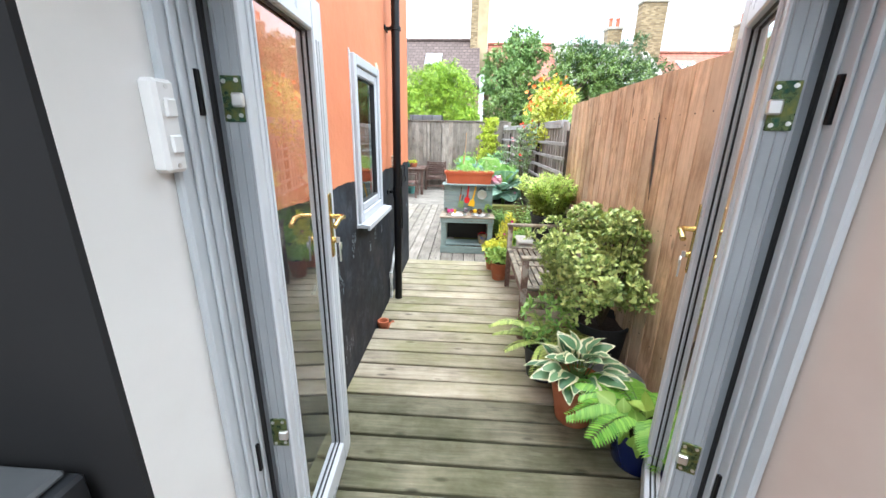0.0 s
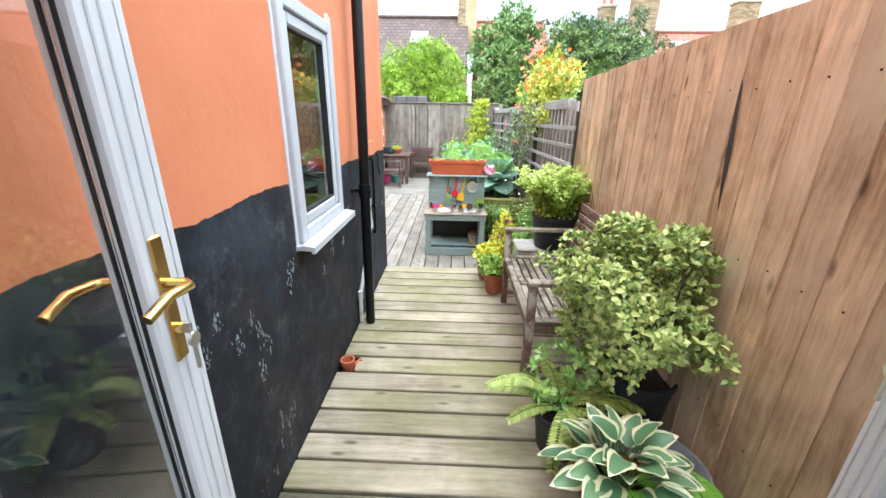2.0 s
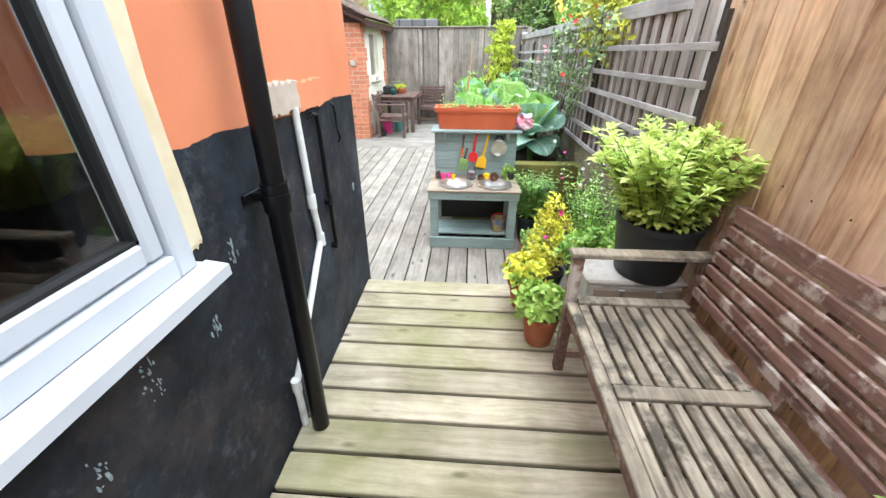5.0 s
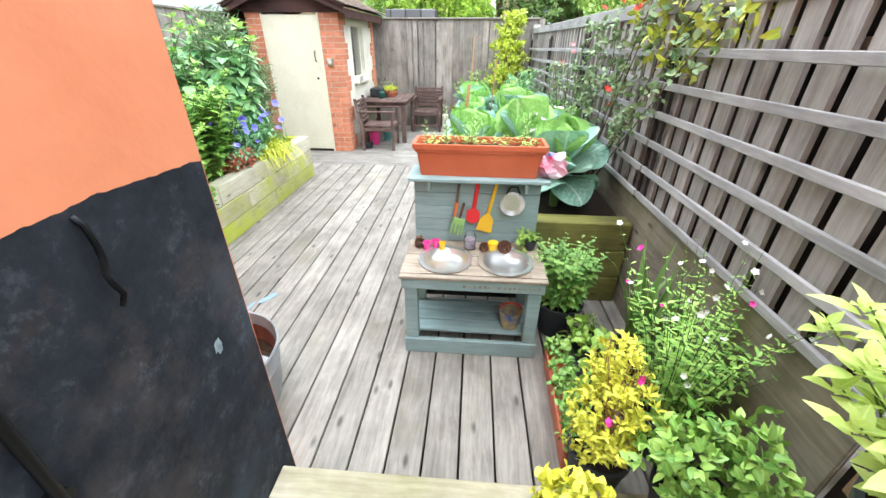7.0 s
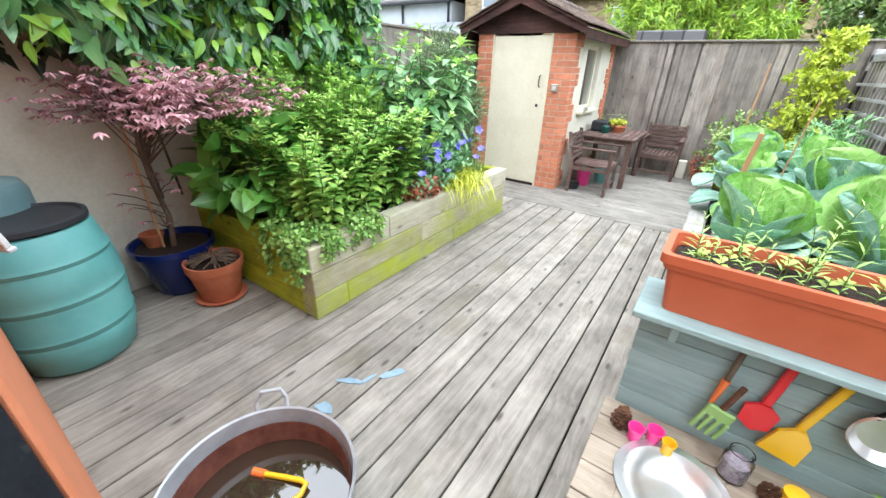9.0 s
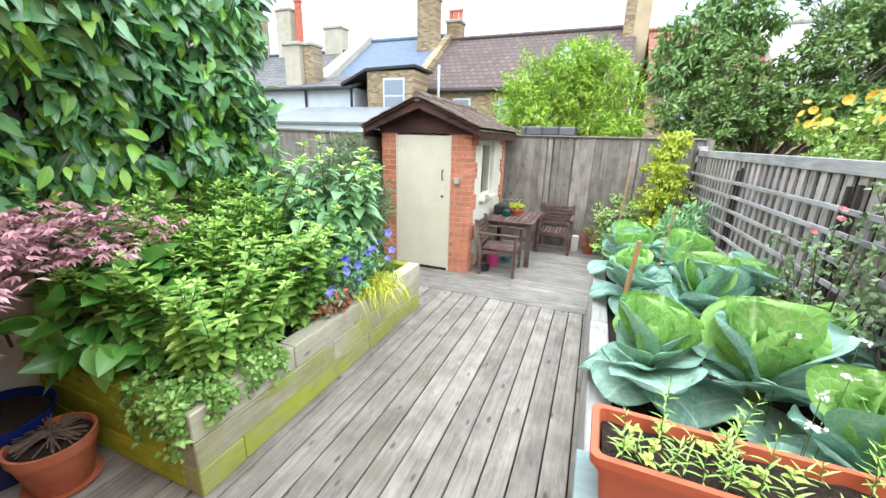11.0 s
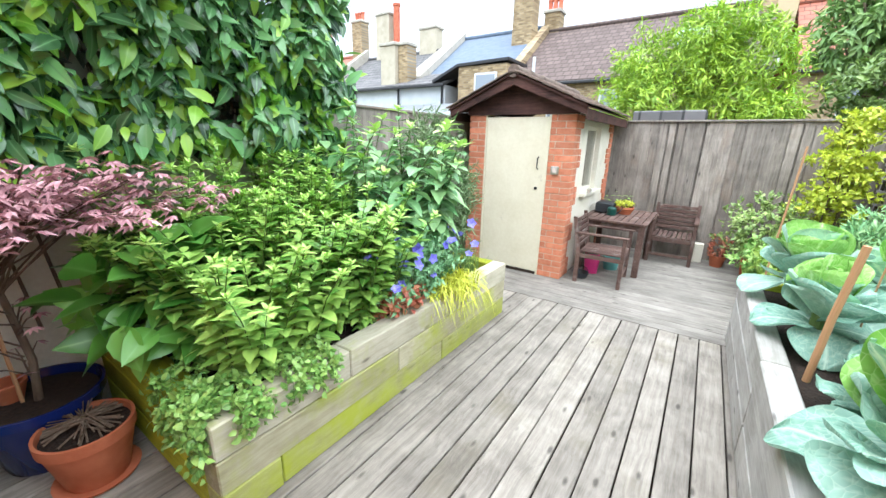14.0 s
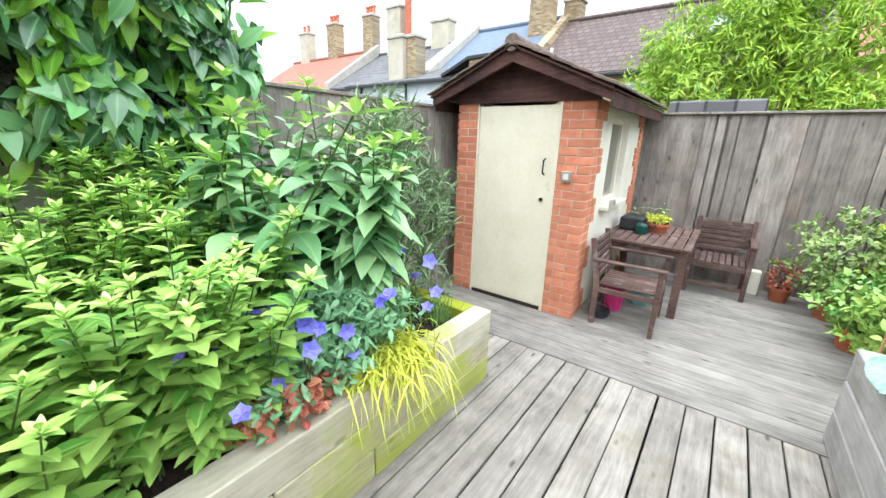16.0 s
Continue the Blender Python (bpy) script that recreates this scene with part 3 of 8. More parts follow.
fence_3 = structure("fence_back", block(SIDE, FENCE + 0.1, BACK + 0.03, BACK + 0.06, 1.5, 1.58), m_fence_back, "grey-brown close-board fence at the end of the garden", "fence")
me = paling("paling", 1.98, 0.135, 0.022, m_fence_back)
x = SIDE
while x < FENCE + 0.1:
    piece("paling", me, fence_3, pose(x, BACK, rng.uniform(-0.01, 0.006), 0, 0, -90) @ pose(0, 0, 0, rng.uniform(-0.3, 0.3)))
    x += 0.115
part("capping_rail", block(SIDE, FENCE + 0.1, BACK - 0.04, BACK + 0.04, 1.975, 2.0, 0.004), m_fence_back, fence_3)
structure("fence_post", block(FENCE - 0.03, FENCE + 0.09, BACK - 0.16, BACK - 0.05, 0, 1.88, 0.006), m_trellis, "pale weathered fence post in the garden corner", "post")

fence_4 = structure("fence_side", block(SIDE - 0.06, SIDE - 0.03, 7.6, BACK, 1.5, 1.58), m_fence_back, "grey close-board fence beside the shed", "fence")
me = paling("paling", 1.93, 0.125, 0.02, m_fence_back)
y = 7.55
while y < BACK:
    piece("paling", me, fence_4, pose(SIDE, y + 0.12, rng.uniform(-0.008, 0.008), 0, 0, 180))
    y += 0.108
part("capping_rail", block(SIDE - 0.035, SIDE + 0.035, 7.55, BACK, 1.925, 1.95, 0.003), m_fence_back, fence_4)
structure("wall_side", block(SIDE - 0.22, SIDE, CORNER, 7.55, -0.24, 2.5), m_cream_wall, "cream rendered garden wall, stained near the ground", "wall")


# ---- garden door, both leaves open ----
frame_bm = bmesh.new()
for s, x in ((1, -0.612), (-1, 0.600)):
    box(frame_bm, x, x + s * 0.018, 0.77, 0.975, 0.24, 2.13, 0.004)
    box(frame_bm, x + s * 0.018, x + s * 0.026, 0.80, 0.815, 0.24, 2.13, 0.003)
    box(frame_bm, x + s * 0.018, x + s * 0.024, 0.83, 0.842, 0.24, 2.13, 0.002)
    box(frame_bm, x + s * 0.018, x + s * 0.025, 0.862, 0.872, 0.24, 2.13, 0.002)
box(frame_bm, -0.612, 0.600, 0.80, 0.975, 2.06, 2.13, 0.004)
box(frame_bm, -0.612, 0.600, 0.80, 1.0, 0.2, 0.255, 0.004)
door_frame = structure("door_frame", frame_bm, m_upvc_shaded, "white plastic frame of the double garden door", "door frame")
for s, x in ((1, -0.592), (-1, 0.580)):
    part("gasket", block(x - 0.004, x + 0.006, 0.888, 0.898, 0.26, 2.06), m_rubber, door_frame)
    for z in (0.80, 1.70):
        keep = part("latch_keep", block(x - 0.006, x + 0.006, 0.846, 0.858, z, z + 0.085, 0.002), m_black_pipe, door_frame)


def door_leaf(name, label, hinge, turn, mirror):
    """A glazed leaf: hinge edge at its origin, running along +y, 0.53 wide, its inner face towards the opening."""
    s = -1 if mirror else 1
    W, B, T, H = 0.545, 0.27, 2.07, 0.06
    leaf = thing(name, label, "door", (hinge[0], hinge[1], 0), "garden door leaves", "structure", turn)
    for nm, (y0, y1, z0, z1) in dict(hinge_stile=(0, 0.068, B, T), lock_stile=(W - 0.085, W, B, T), bottom_rail=(0.068, W - 0.085, B, B + 0.11), top_rail=(0.068, W - 0.085, T - 0.1, T)).items():
        bm = bmesh.new()
        box(bm, -H / 2, H / 2, y0, y1, z0, z1, 0.005)
        if "stile" in nm:
            ye = y0 if nm[0] == "h" else y1
            box(bm, s * 0.012 - 0.018, s * 0.012 + 0.018, ye - 0.012, ye + 0.012, z0 + 0.01, z1, 0.003)
            for dy in (0.022, 0.046):
                box(bm, -H / 2 - 0.004, H / 2 + 0.004, y0 + dy, y0 + dy + 0.008, z0 + 0.12, z1 - 0.12, 0.002)
        part(nm, bm, m_upvc, leaf)
    bm = bmesh.new()
    for sx in (-1, 1):
        for y0, y1, z0, z1 in ((0.066, 0.071, B + 0.1, T - 0.09), (W - 0.088, W - 0.083, B + 0.1, T - 0.09), (0.066, W - 0.083, B + 0.1, B + 0.115), (0.066, W - 0.083, T - 0.106, T - 0.09)):
            box(bm, sx * 0.010 - 0.003, sx * 0.010 + 0.003, y0, y1, z0, z1)
    part("glazing_seal", bm, m_rubber, leaf)
    # Ribbed leaf edge; its grey is the shade on white plastic, put into colour.
    bm = bmesh.new()
    box(bm, -H / 2 + 0.004, H / 2 - 0.004, -0.0125, -0.0005, B + 0.005, T - 0.005, 0.002)
    for dx in (-0.02, 0.0, 0.017):
        box(bm, dx, dx + 0.004, -0.0155, -0.0115, B + 0.005, T - 0.005, 0.001)
    part("edge_strip", bm, m_edge_shade, leaf, "ribbed edge of the white leaf, coloured grey for its shade")
    pane = part("pane", block(-0.002, 0.002, 0.071, W - 0.088, B + 0.105, T - 0.095), m_glass, leaf, "clear double glazing")
    pane.visible_shadow = False
    for sx in (-1, 1):
        plate = part("handle_plate", block(sx * (H / 2) - 0.004, sx * (H / 2) + 0.006 * sx, W - 0.063, W - 0.031, 1.22, 1.46, 0.003), m_brass, leaf, "polished brass plate")
        bm = bmesh.new()
        zz, yy = 1.375, W - 0.047
        tube(bm, [(sx * (H / 2), yy, zz), (sx * (H / 2 + 0.04), yy, zz), (sx * (H / 2 + 0.052), yy - 0.012, zz), (sx * (H / 2 + 0.05), yy - 0.06, zz + 0.004), (sx * (H / 2 + 0.045), yy - 0.11, zz - 0.012)], 0.009, 10)
        part("lever", bm, m_brass, plate, smooth=True)
        bm = bmesh.new()
        cyl(bm, (sx * (H / 2), yy, 1.285), (sx * (H / 2 + 0.018), yy, 1.285), 0.011)
        part("lock_cylinder", bm, m_brass, plate)
    bm = bmesh.new()
    box(bm, s * 0.045, s * 0.06, W - 0.05, W - 0.044, 1.275, 1.295)
    cyl(bm, (s * 0.058, W - 0.047, 1.262), (s * 0.064, W - 0.047, 1.262), 0.014, seg=14)
    box(bm, s * 0.056, s * 0.062, W - 0.05, W - 0.044, 1.20, 1.25)
    part("key", bm, m_steel, leaf)
    for z in (0.88, 1.735):
        h = part("hinge", block(-0.021, 0.021, -0.017, -0.0125, z - 0.045, z + 0.045, 0.001), m_hinge, leaf, "iridescent zinc fitting")
        bm = bmesh.new()
        box(bm, s * 0.002, s * 0.026, -0.03, -0.017, z - 0.016, z + 0.012, 0.003)
        part("catch", bm, m_steel, h)
        bm = bmesh.new()
        for dx, dz in ((-0.014, 0.034), (0.012, 0.036), (-0.012, -0.035), (0.014, -0.032)):
            cyl(bm, (dx, -0.017, z + dz), (dx, -0.0195, z + dz), 0.0045, seg=8)
        part("screw", bm, m_steel, h)
    return leaf


door_leaf("door_1", "white plastic glazed door leaf, opened outwards beside the house wall", (-0.556, 0.918), 4.0, False)
door_leaf("door_2", "white plastic door leaf with clear glass, opened outwards towards the fence", (0.540, 0.918), -24.5, True)

sw = thing("light_switch", "white surface-mounted double light switch on the plaster reveal", "switch", (-0.612, 0.742, 1.60))
part("back_box", block(0, 0.032, -0.014, 0.033, 0.0, 0.155, 0.006), m_white, sw)
for dz in (0.095, 0.035):
    part("rocker", block(0.032, 0.039, -0.003, 0.023, dz - 0.002, dz + 0.030, 0.003), m_white, sw)
for dz in (0.012, 0.143):
    part("screw", cyl(bmesh.new(), (0.032, 0.01, dz), (0.034, 0.01, dz), 0.004, seg=8), m_steel, sw)


# ---- window in the passage wall ----
win = thing("window_1", "white plastic window with a deep white sill", "window", (WALL, WY0, WZ0), kind="structure")
w, h = WY1 - WY0, WZ1 - WZ0
for nm, a in dict(jamb=((-0.06, 0.025, 0, 0.055, 0, h), (-0.06, 0.025, w - 0.055, w, 0, h)), rail=((-0.06, 0.025, 0.055, w - 0.055, 0, 0.06), (-0.06, 0.025, 0.055, w - 0.055, h - 0.055, h))).items():
    for c in a:
        part(nm, block(*c, 0.005), m_upvc_win, win)
for nm, a in dict(sash_stile=((-0.05, 0.012, 0.058, 0.105, 0.063, h - 0.058), (-0.05, 0.012, w - 0.105, w - 0.058, 0.063, h - 0.058)), sash_rail=((-0.05, 0.012, 0.105, w - 0.105, 0.063, 0.115), (-0.05, 0.012, 0.105, w - 0.105, h - 0.11, h - 0.058))).items():
    for c in a:
        part(nm, block(*c, 0.008), m_upvc_win, win)
seal = bmesh.new()
for y0, y1, z0, z1 in ((0.105, 0.113, 0.115, h - 0.11), (w - 0.113, w - 0.105, 0.115, h - 0.11), (0.105, w - 0.105, 0.115, 0.123), (0.105, w - 0.105, h - 0.118, h - 0.11)):
    box(seal, -0.03, 0.006, y0, y1, z0, z1)
part("glazing_seal", seal, m_rubber, win)
pane = part("pane", block(-0.014, -0.010, 0.11, w - 0.11, 0.12, h - 0.115), m_glass, win)
pane.visible_shadow = False
bm = bmesh.new()
vs = [(0.027, 0.004), (0.085, -0.004), (0.085, -0.034), (0.07, -0.034), (0.07, -0.022), (-0.01, -0.02), (-0.01, -0.002), (0.027, -0.002)]
prism(bm, vs, -0.035, w + 0.024)
part("window_sill", bm, m_upvc_win, win)


# ---- raised beds ----
bed_1 = thing("raised_bed", "long raised bed of pale timber sleepers stained green with algae", "raised bed", (0, 0, 0), "raised beds")
for i, (z0, z1) in enumerate(((0.002, 0.17), (0.174, 0.345), (0.349, 0.52))):
    cuts = ((5.77, 6.05, 7.4, 8.46), (5.77, 6.9, 8.46), (5.77, 6.5, 7.9, 8.46))[i]
    for a, b in zip(cuts, cuts[1:]):
        part("sleeper", block(-2.33, -2.195 + rng.uniform(-0.004, 0.004), a + 0.003, b - 0.003, z0, z1, 0.006), (m_sleeper_low, m_sleeper, m_sleeper_top)[i], bed_1)
    part("sleeper", block(SIDE + 0.02, -2.335, 5.775, 5.90, z0, z1, 0.006), m_sleeper_x, bed_1)
    part("sleeper", block(SIDE + 0.02, -2.335, 8.33, 8.455, z0, z1, 0.006), m_sleeper_x, bed_1)
part("soil", block(SIDE + 0.02, -2.335, 5.90, 8.33, 0.002, 0.44), m_soil, bed_1)
bed_2 = thing("raised_bed", "raised bed of grey weathered timber sleepers beside the fence", "raised bed", (0, 0, 0), "raised beds")
for i, (z0, z1) in enumerate(((0.002, 0.2), (0.204, 0.40), (0.404, 0.60))):
    part("sleeper", block(-0.365 + rng.uniform(-0.004, 0.004), -0.245, 5.87, 7.6, z0, z1, 0.008), m_sleeper_grey, bed_2)
    part("sleeper", block(-0.365 + rng.uniform(-0.004, 0.004), -0.245, 7.605, 9.2, z0, z1, 0.008), m_sleeper_grey, bed_2)
    part("sleeper", block(-0.24, FENCE - 0.045, 5.872, 6.0, z0, z1, 0.008), m_sleeper_olive, bed_2)
    part("sleeper", block(-0.24, FENCE - 0.045, 9.08, 9.2, z0, z1, 0.008), m_sleeper_x, bed_2)
part("soil", block(-0.24, FENCE - 0.045, 6.0, 9.08, 0.002, 0.54), m_soil, bed_2)


# ---- brick shed ----
SX0, SX1, SY0, SY1 = -3.42, -2.045, 9.74, 11.75
shed = thing("garden_shed", "small brick and cream-painted shed with a tiled gable roof", "shed", (0, 0, 0))
core = bmesh.new()
box(core, SX0 + 0.02, -3.18, SY0 + 0.005, SY0 + 0.22, 0, 1.96)
box(core, -2.34, SX1 - 0.005, SY0 + 0.005, SY0 + 0.22, 0, 1.96)
part("brickwork_core", core, m_mortar, shed, "mortar joints")
walls = bmesh.new()
WSY0, WSY1 = 10.35, 11.05
box(walls, SX1 - 0.2, SX1 - 0.02, SY0 + 0.22, WSY0, 0, 1.98)
box(walls, SX1 - 0.2, SX1 - 0.02, WSY1, SY1, 0, 1.98)
box(walls, SX1 - 0.2, SX1 - 0.02, WSY0, WSY1, 0, 1.02)
box(walls, SX1 - 0.2, SX1 - 0.02, WSY0, WSY1, 1.86, 1.98)
box(walls, SX0 + 0.02, SX0 + 0.2, SY0 + 0.22, SY1, 0, 1.98)
box(walls, SX0 + 0.2, SX1 - 0.2, SY1 - 0.15, SY1, 0, 1.98)
part("wall", walls, m_cream_wall, shed, "cream painted render")
part("window_pane", block(SX1 - 0.12, SX1 - 0.105, WSY0 + 0.04, WSY1 - 0.04, 1.05, 1.83), m_glass, shed)
wf = bmesh.new()
for a in ((WSY0, WSY0 + 0.05, 1.02, 1.86), (WSY1 - 0.05, WSY1, 1.02, 1.86), (WSY0 + 0.05, WSY1 - 0.05, 1.02, 1.07), (WSY0 + 0.05, WSY1 - 0.05, 1.81, 1.86)):
    box(wf, SX1 - 0.14, SX1 - 0.08, *a)
part("window_frame", wf, m_cream_wall, shed)
part("window_sill", block(SX1 - 0.08, SX1 + 0.05, WSY0 - 0.06, WSY1 + 0.06, 0.975, 1.018, 0.006), m_cream_wall, shed)
door = part("door", block(-3.165, -2.362, SY0 + 0.01, SY0 + 0.05, 0.035, 1.93, 0.004), m_shed_paint, shed, "cream painted flush door, scuffed near the foot")
bm = bmesh.new()
tube(bm, [(-2.45, SY0 + 0.01, 1.33), (-2.45, SY0 - 0.03, 1.345), (-2.45, SY0 - 0.03, 1.455), (-2.45, SY0 + 0.01, 1.47)], 0.008)
part("pull_handle", bm, m_black_pipe, door, smooth=True)
bm = bmesh.new()
cyl(bm, (-2.455, SY0 + 0.012, 1.10), (-2.455, SY0 - 0.006, 1.10), 0.017)
part("lock", bm, m_black_pipe, door)
fr = bmesh.new()
box(fr, -3.18, -3.167, SY0 - 0.004, SY0 + 0.08, 0, 1.95)
box(fr, -2.36, -2.335, SY0 - 0.004, SY0 + 0.08, 0, 1.95)
part("door_frame", fr, m_shed_paint, shed)
part("threshold", block(-3.16, -2.36, SY0 + 0.0, SY0 + 0.12, 0.001, 0.03), m_soil, shed)
bell = part("bell_box", block(-2.275, -2.185, SY0 - 0.04, SY0 - 0.002, 1.285, 1.375, 0.006), m_steel, shed, "small grey box with a pink face")
part("bell_face", block(-2.255, -2.205, SY0 - 0.044, SY0 - 0.04, 1.305, 1.355), m_plaster_pink, bell)
SLOPE = (2.42 - 2.06) / 0.82
XM = (SX0 + SX1) / 2 - 0.03
gable = bmesh.new()
prism(gable, [(SX0 - 0.02, 1.955), (SX1 + 0.02, 1.955), (SX1 + 0.02, 2.02), (XM, 2.34), (SX0 - 0.02, 2.02)], SY0 - 0.02, SY0 + 0.03)
part("gable_board", gable, m_barge, shed, "dark brown boarded gable")
for s in (-1, 1):
    bm = bmesh.new()
    prism(bm, [(XM, 2.40), (XM, 2.27), (XM + s * 0.86, 1.93), (XM + s * 0.86, 2.05)], SY0 - 0.17, SY0 - 0.13)
    part("barge_board", bm, m_barge, shed)
    bm = bmesh.new()
    prism(bm, [(XM, 2.40), (XM, 2.385), (XM + s * 0.87, 2.005), (XM + s * 0.87, 2.02)], SY0 - 0.2, SY1 + 0.2)
    part("roof_board", bm, m_barge, shed)
    part("fascia", block(XM + s * 0.84, XM + s * 0.86, SY0 - 0.13, SY1 + 0.2, 1.89, 2.0), m_barge, shed)
m_tile = surface("roof_tile", (0.10, 0.075, 0.06), (0.23, 0.17, 0.14), scale=12, rough=0.9, bump=0.4, stain=(0.22, 0.2, 0.13), stain_at=(0.55, 0.75), stain_scale=7, vary=0.25)
bm = bmesh.new()
box(bm, 0, 0.205, -0.1, 0.1, 0, 0.012, 0.002)
box(bm, 0, 0.205, -0.1, -0.075, 0.010, 0.022, 0.003)
tile = mesh_of("tile", bm, m_tile)
ang = math.degrees(math.atan(0.38 / 0.87))
for s in (-1, 1):
    for row in range(5):
        d = 0.02 + row * 0.187
        for k in range(13):
            y = SY0 - 0.12 + k * 0.2
            mm = pose(XM, y, 2.405) @ pose(0, 0, 0, 0, 0, 0 if s > 0 else 180) @ pose(0, 0, 0, 0, ang, 0) @ pose(d, 0, 0.008 + rng.uniform(0, 0.004), 0, -2.5, rng.uniform(-1, 1))
            piece("tile", tile, shed, mm)
ridge = bmesh.new()
for k in range(6):
    cyl(ridge, (XM, SY0 - 0.2 + k * 0.42, 2.415), (XM, SY0 + 0.215 + k * 0.42, 2.415), 0.07, 0.062, 14)
part("ridge_tiles", ridge, m_tile, shed, "rounded ridge tiles")
# bricks of the corner piers, with toothed quoins on the side wall
unit = {}


def brick(x0, x1, y0, y1, z0):
    key = (round(x1 - x0, 3), round(y1 - y0, 3))
    if key not in unit:
        unit[key] = mesh_of("brick", block(0, key[0], 0, key[1], 0, 0.066, 0.003), m_brick_red)
    piece("brick", unit[key], shed, pose(x0, y0 + rng.uniform(-0.002, 0.002), z0, rng.uniform(-0.3, 0.3), 0, rng.uniform(-0.3, 0.3)))


for c in range(26):
    z = 0.004 + c * 0.0752
    if c % 2:
        brick(-2.333, -2.27, SY0, SY0 + 0.1, z)
        brick(-2.26, SX1, SY0, SY0 + 0.1, z)
        brick(SX0, -3.19, SY0, SY0 + 0.1, z)
    else:
        brick(-2.333, -2.165, SY0, SY0 + 0.1, z)
        brick(-2.155, SX1, SY0, SY0 + 0.1, z)
        brick(SX0, -3.30, SY0, SY0 + 0.1, z)
        brick(-3.29, -3.19, SY0, SY0 + 0.1, z)
    long = (c // 3) % 2 == 0
    brick(SX1 - 0.1, SX1, SY0 + 0.11, SY0 + 0.215, z)
    if long:
        brick(SX1 - 0.1, SX1 + 0.001, SY0 + 0.225, SY0 + 0.325, z)
    if long:
        brick(SX1 - 0.1, SX1 + 0.001, SY1 - 0.25, SY1 - 0.005, z)
    else:
        brick(SX1 - 0.1, SX1 + 0.001, SY1 - 0.14, SY1 - 0.005, z)


cab = thing("low_cabinet", "black cabinet with a dark grey top just inside the door", "cabinet", (-0.95, 0.42, 0.24))
part("carcass", block(-0.28, 0.26, -0.10, 0.13, 0.0, 0.88, 0.006), m_black_pot, cab)
part("top_slab", block(-0.26, 0.24, -0.09, 0.12, 0.881, 0.897, 0.006), surface("dark_grey_top", (0.07, 0.075, 0.08), (0.11, 0.115, 0.12), scale=5, rough=0.6, bump=0.05, vary=0.0), cab, "dark grey top")
m_smear = surface("blue_paint_smear", (0.16, 0.24, 0.30), (0.26, 0.34, 0.40), scale=20, rough=0.7, bump=0.1, vary=0.1)
for x, y, a, l, w in ((-1.62, 5.53, 30, 0.075, 0.02), (-1.47, 5.71, 60, 0.07, 0.025), (-1.59, 5.33, 10, 0.05, 0.03), (-1.55, 5.60, 80, 0.05, 0.012)):
    bm = bmesh.new()
    cyl(bm, (0, 0, 0.0005), (0, 0, 0.003), 1.0, seg=14)
    for v in bm.verts:
        k = 1 + 0.35 * noise.noise(Vector((v.co.x * 3 + x * 9, v.co.y * 3, y)))
        v.co.x, v.co.y = v.co.x * l * k, v.co.y * w * k
    tagged(part("paint_smear", bm, m_smear), "thin smear of blue paint on the deck boards", "paint mark", "paint marks on the deck").matrix_basis = pose(x, y, 0.001, 0, 0, a)


# ---- pipes and marks on the passage wall ----
pipe = thing("drain_pipe", "glossy black plastic rainwater pipe fixed upright to the house wall", "pipe", (-0.672, 3.325, 0))
pipe.matrix_basis = pose(-0.672, 3.325, 0, -2.3)
bm = bmesh.new()
cyl(bm, (0, 0, FRONT + 0.002), (0, 0, 1.145), 0.034, seg=20)
part("lower_length", bm, m_black_pipe, pipe, smooth=True)
bm = bmesh.new()
cyl(bm, (0, 0, 1.145), (0, 0, 4.9), 0.034, seg=20)
part("upper_length", bm, m_black_pipe, pipe, smooth=True)
bm = bmesh.new()
cyl(bm, (0, 0, 1.12), (0, 0, 1.21), 0.041, seg=20)
part("coupling", bm, m_black_pipe, pipe, smooth=True)
for z in (1.165, 2.45):
    bm = bmesh.new()
    cyl(bm, (0, 0, z - 0.012), (0, 0, z + 0.012), 0.044, seg=20)
    box(bm, -0.083, -0.03, -0.012, 0.012, z - 0.012, z + 0.012, 0.002)
    box(bm, -0.083, -0.07, -0.05, 0.05, z - 0.016, z + 0.016, 0.002)
    part("bracket", bm, m_black_pipe, pipe)

waste = thing("waste_pipe", "thin dirty white waste pipe running down the black wall", "pipe", (WALL + 0.017, 0, 0))
runs = (((3.75, 1.37), (3.757, 1.0)), ((3.757, 1.0), (3.783, 0.812)), ((3.783, 0.812), (3.335, 0.39)), ((3.335, 0.39), (3.33, 0.17)))
for (a, b), (c, d) in runs:
    bm = bmesh.new()
    cyl(bm, (0, a, b), (0, c, d), 0.014, seg=14)
    part("pipe_length", bm, m_white_pipe, waste, smooth=True)
for a, b in ((3.757, 1.0), (3.783, 0.812), (3.335, 0.39)):
    bm = bmesh.new()
    cyl(bm, (0, a, b - 0.028), (0, a, b + 0.028), 0.019, seg=14)
    part("elbow", bm, m_white_pipe, waste, smooth=True)
bm = bmesh.new()
tube(bm, [(WALL - 0.01, 3.89, 1.305), (WALL + 0.015, 3.905, 1.325), (WALL + 0.02, 3.935, 1.318), (WALL + 0.02, 3.945, 1.255), (WALL + 0.02, 3.942, 0.95), (WALL + 0.02, 3.945, 0.685)], 0.010, 10)
for z in (0.93, 0.70):
    cyl(bm, (WALL, 3.943, z), (WALL + 0.028, 3.943, z), 0.017, seg=10)
tagged(part("conduit", bm, m_black_pipe, smooth=True), "thin black overflow pipe bent against the wall", "pipe")
bm = bmesh.new()
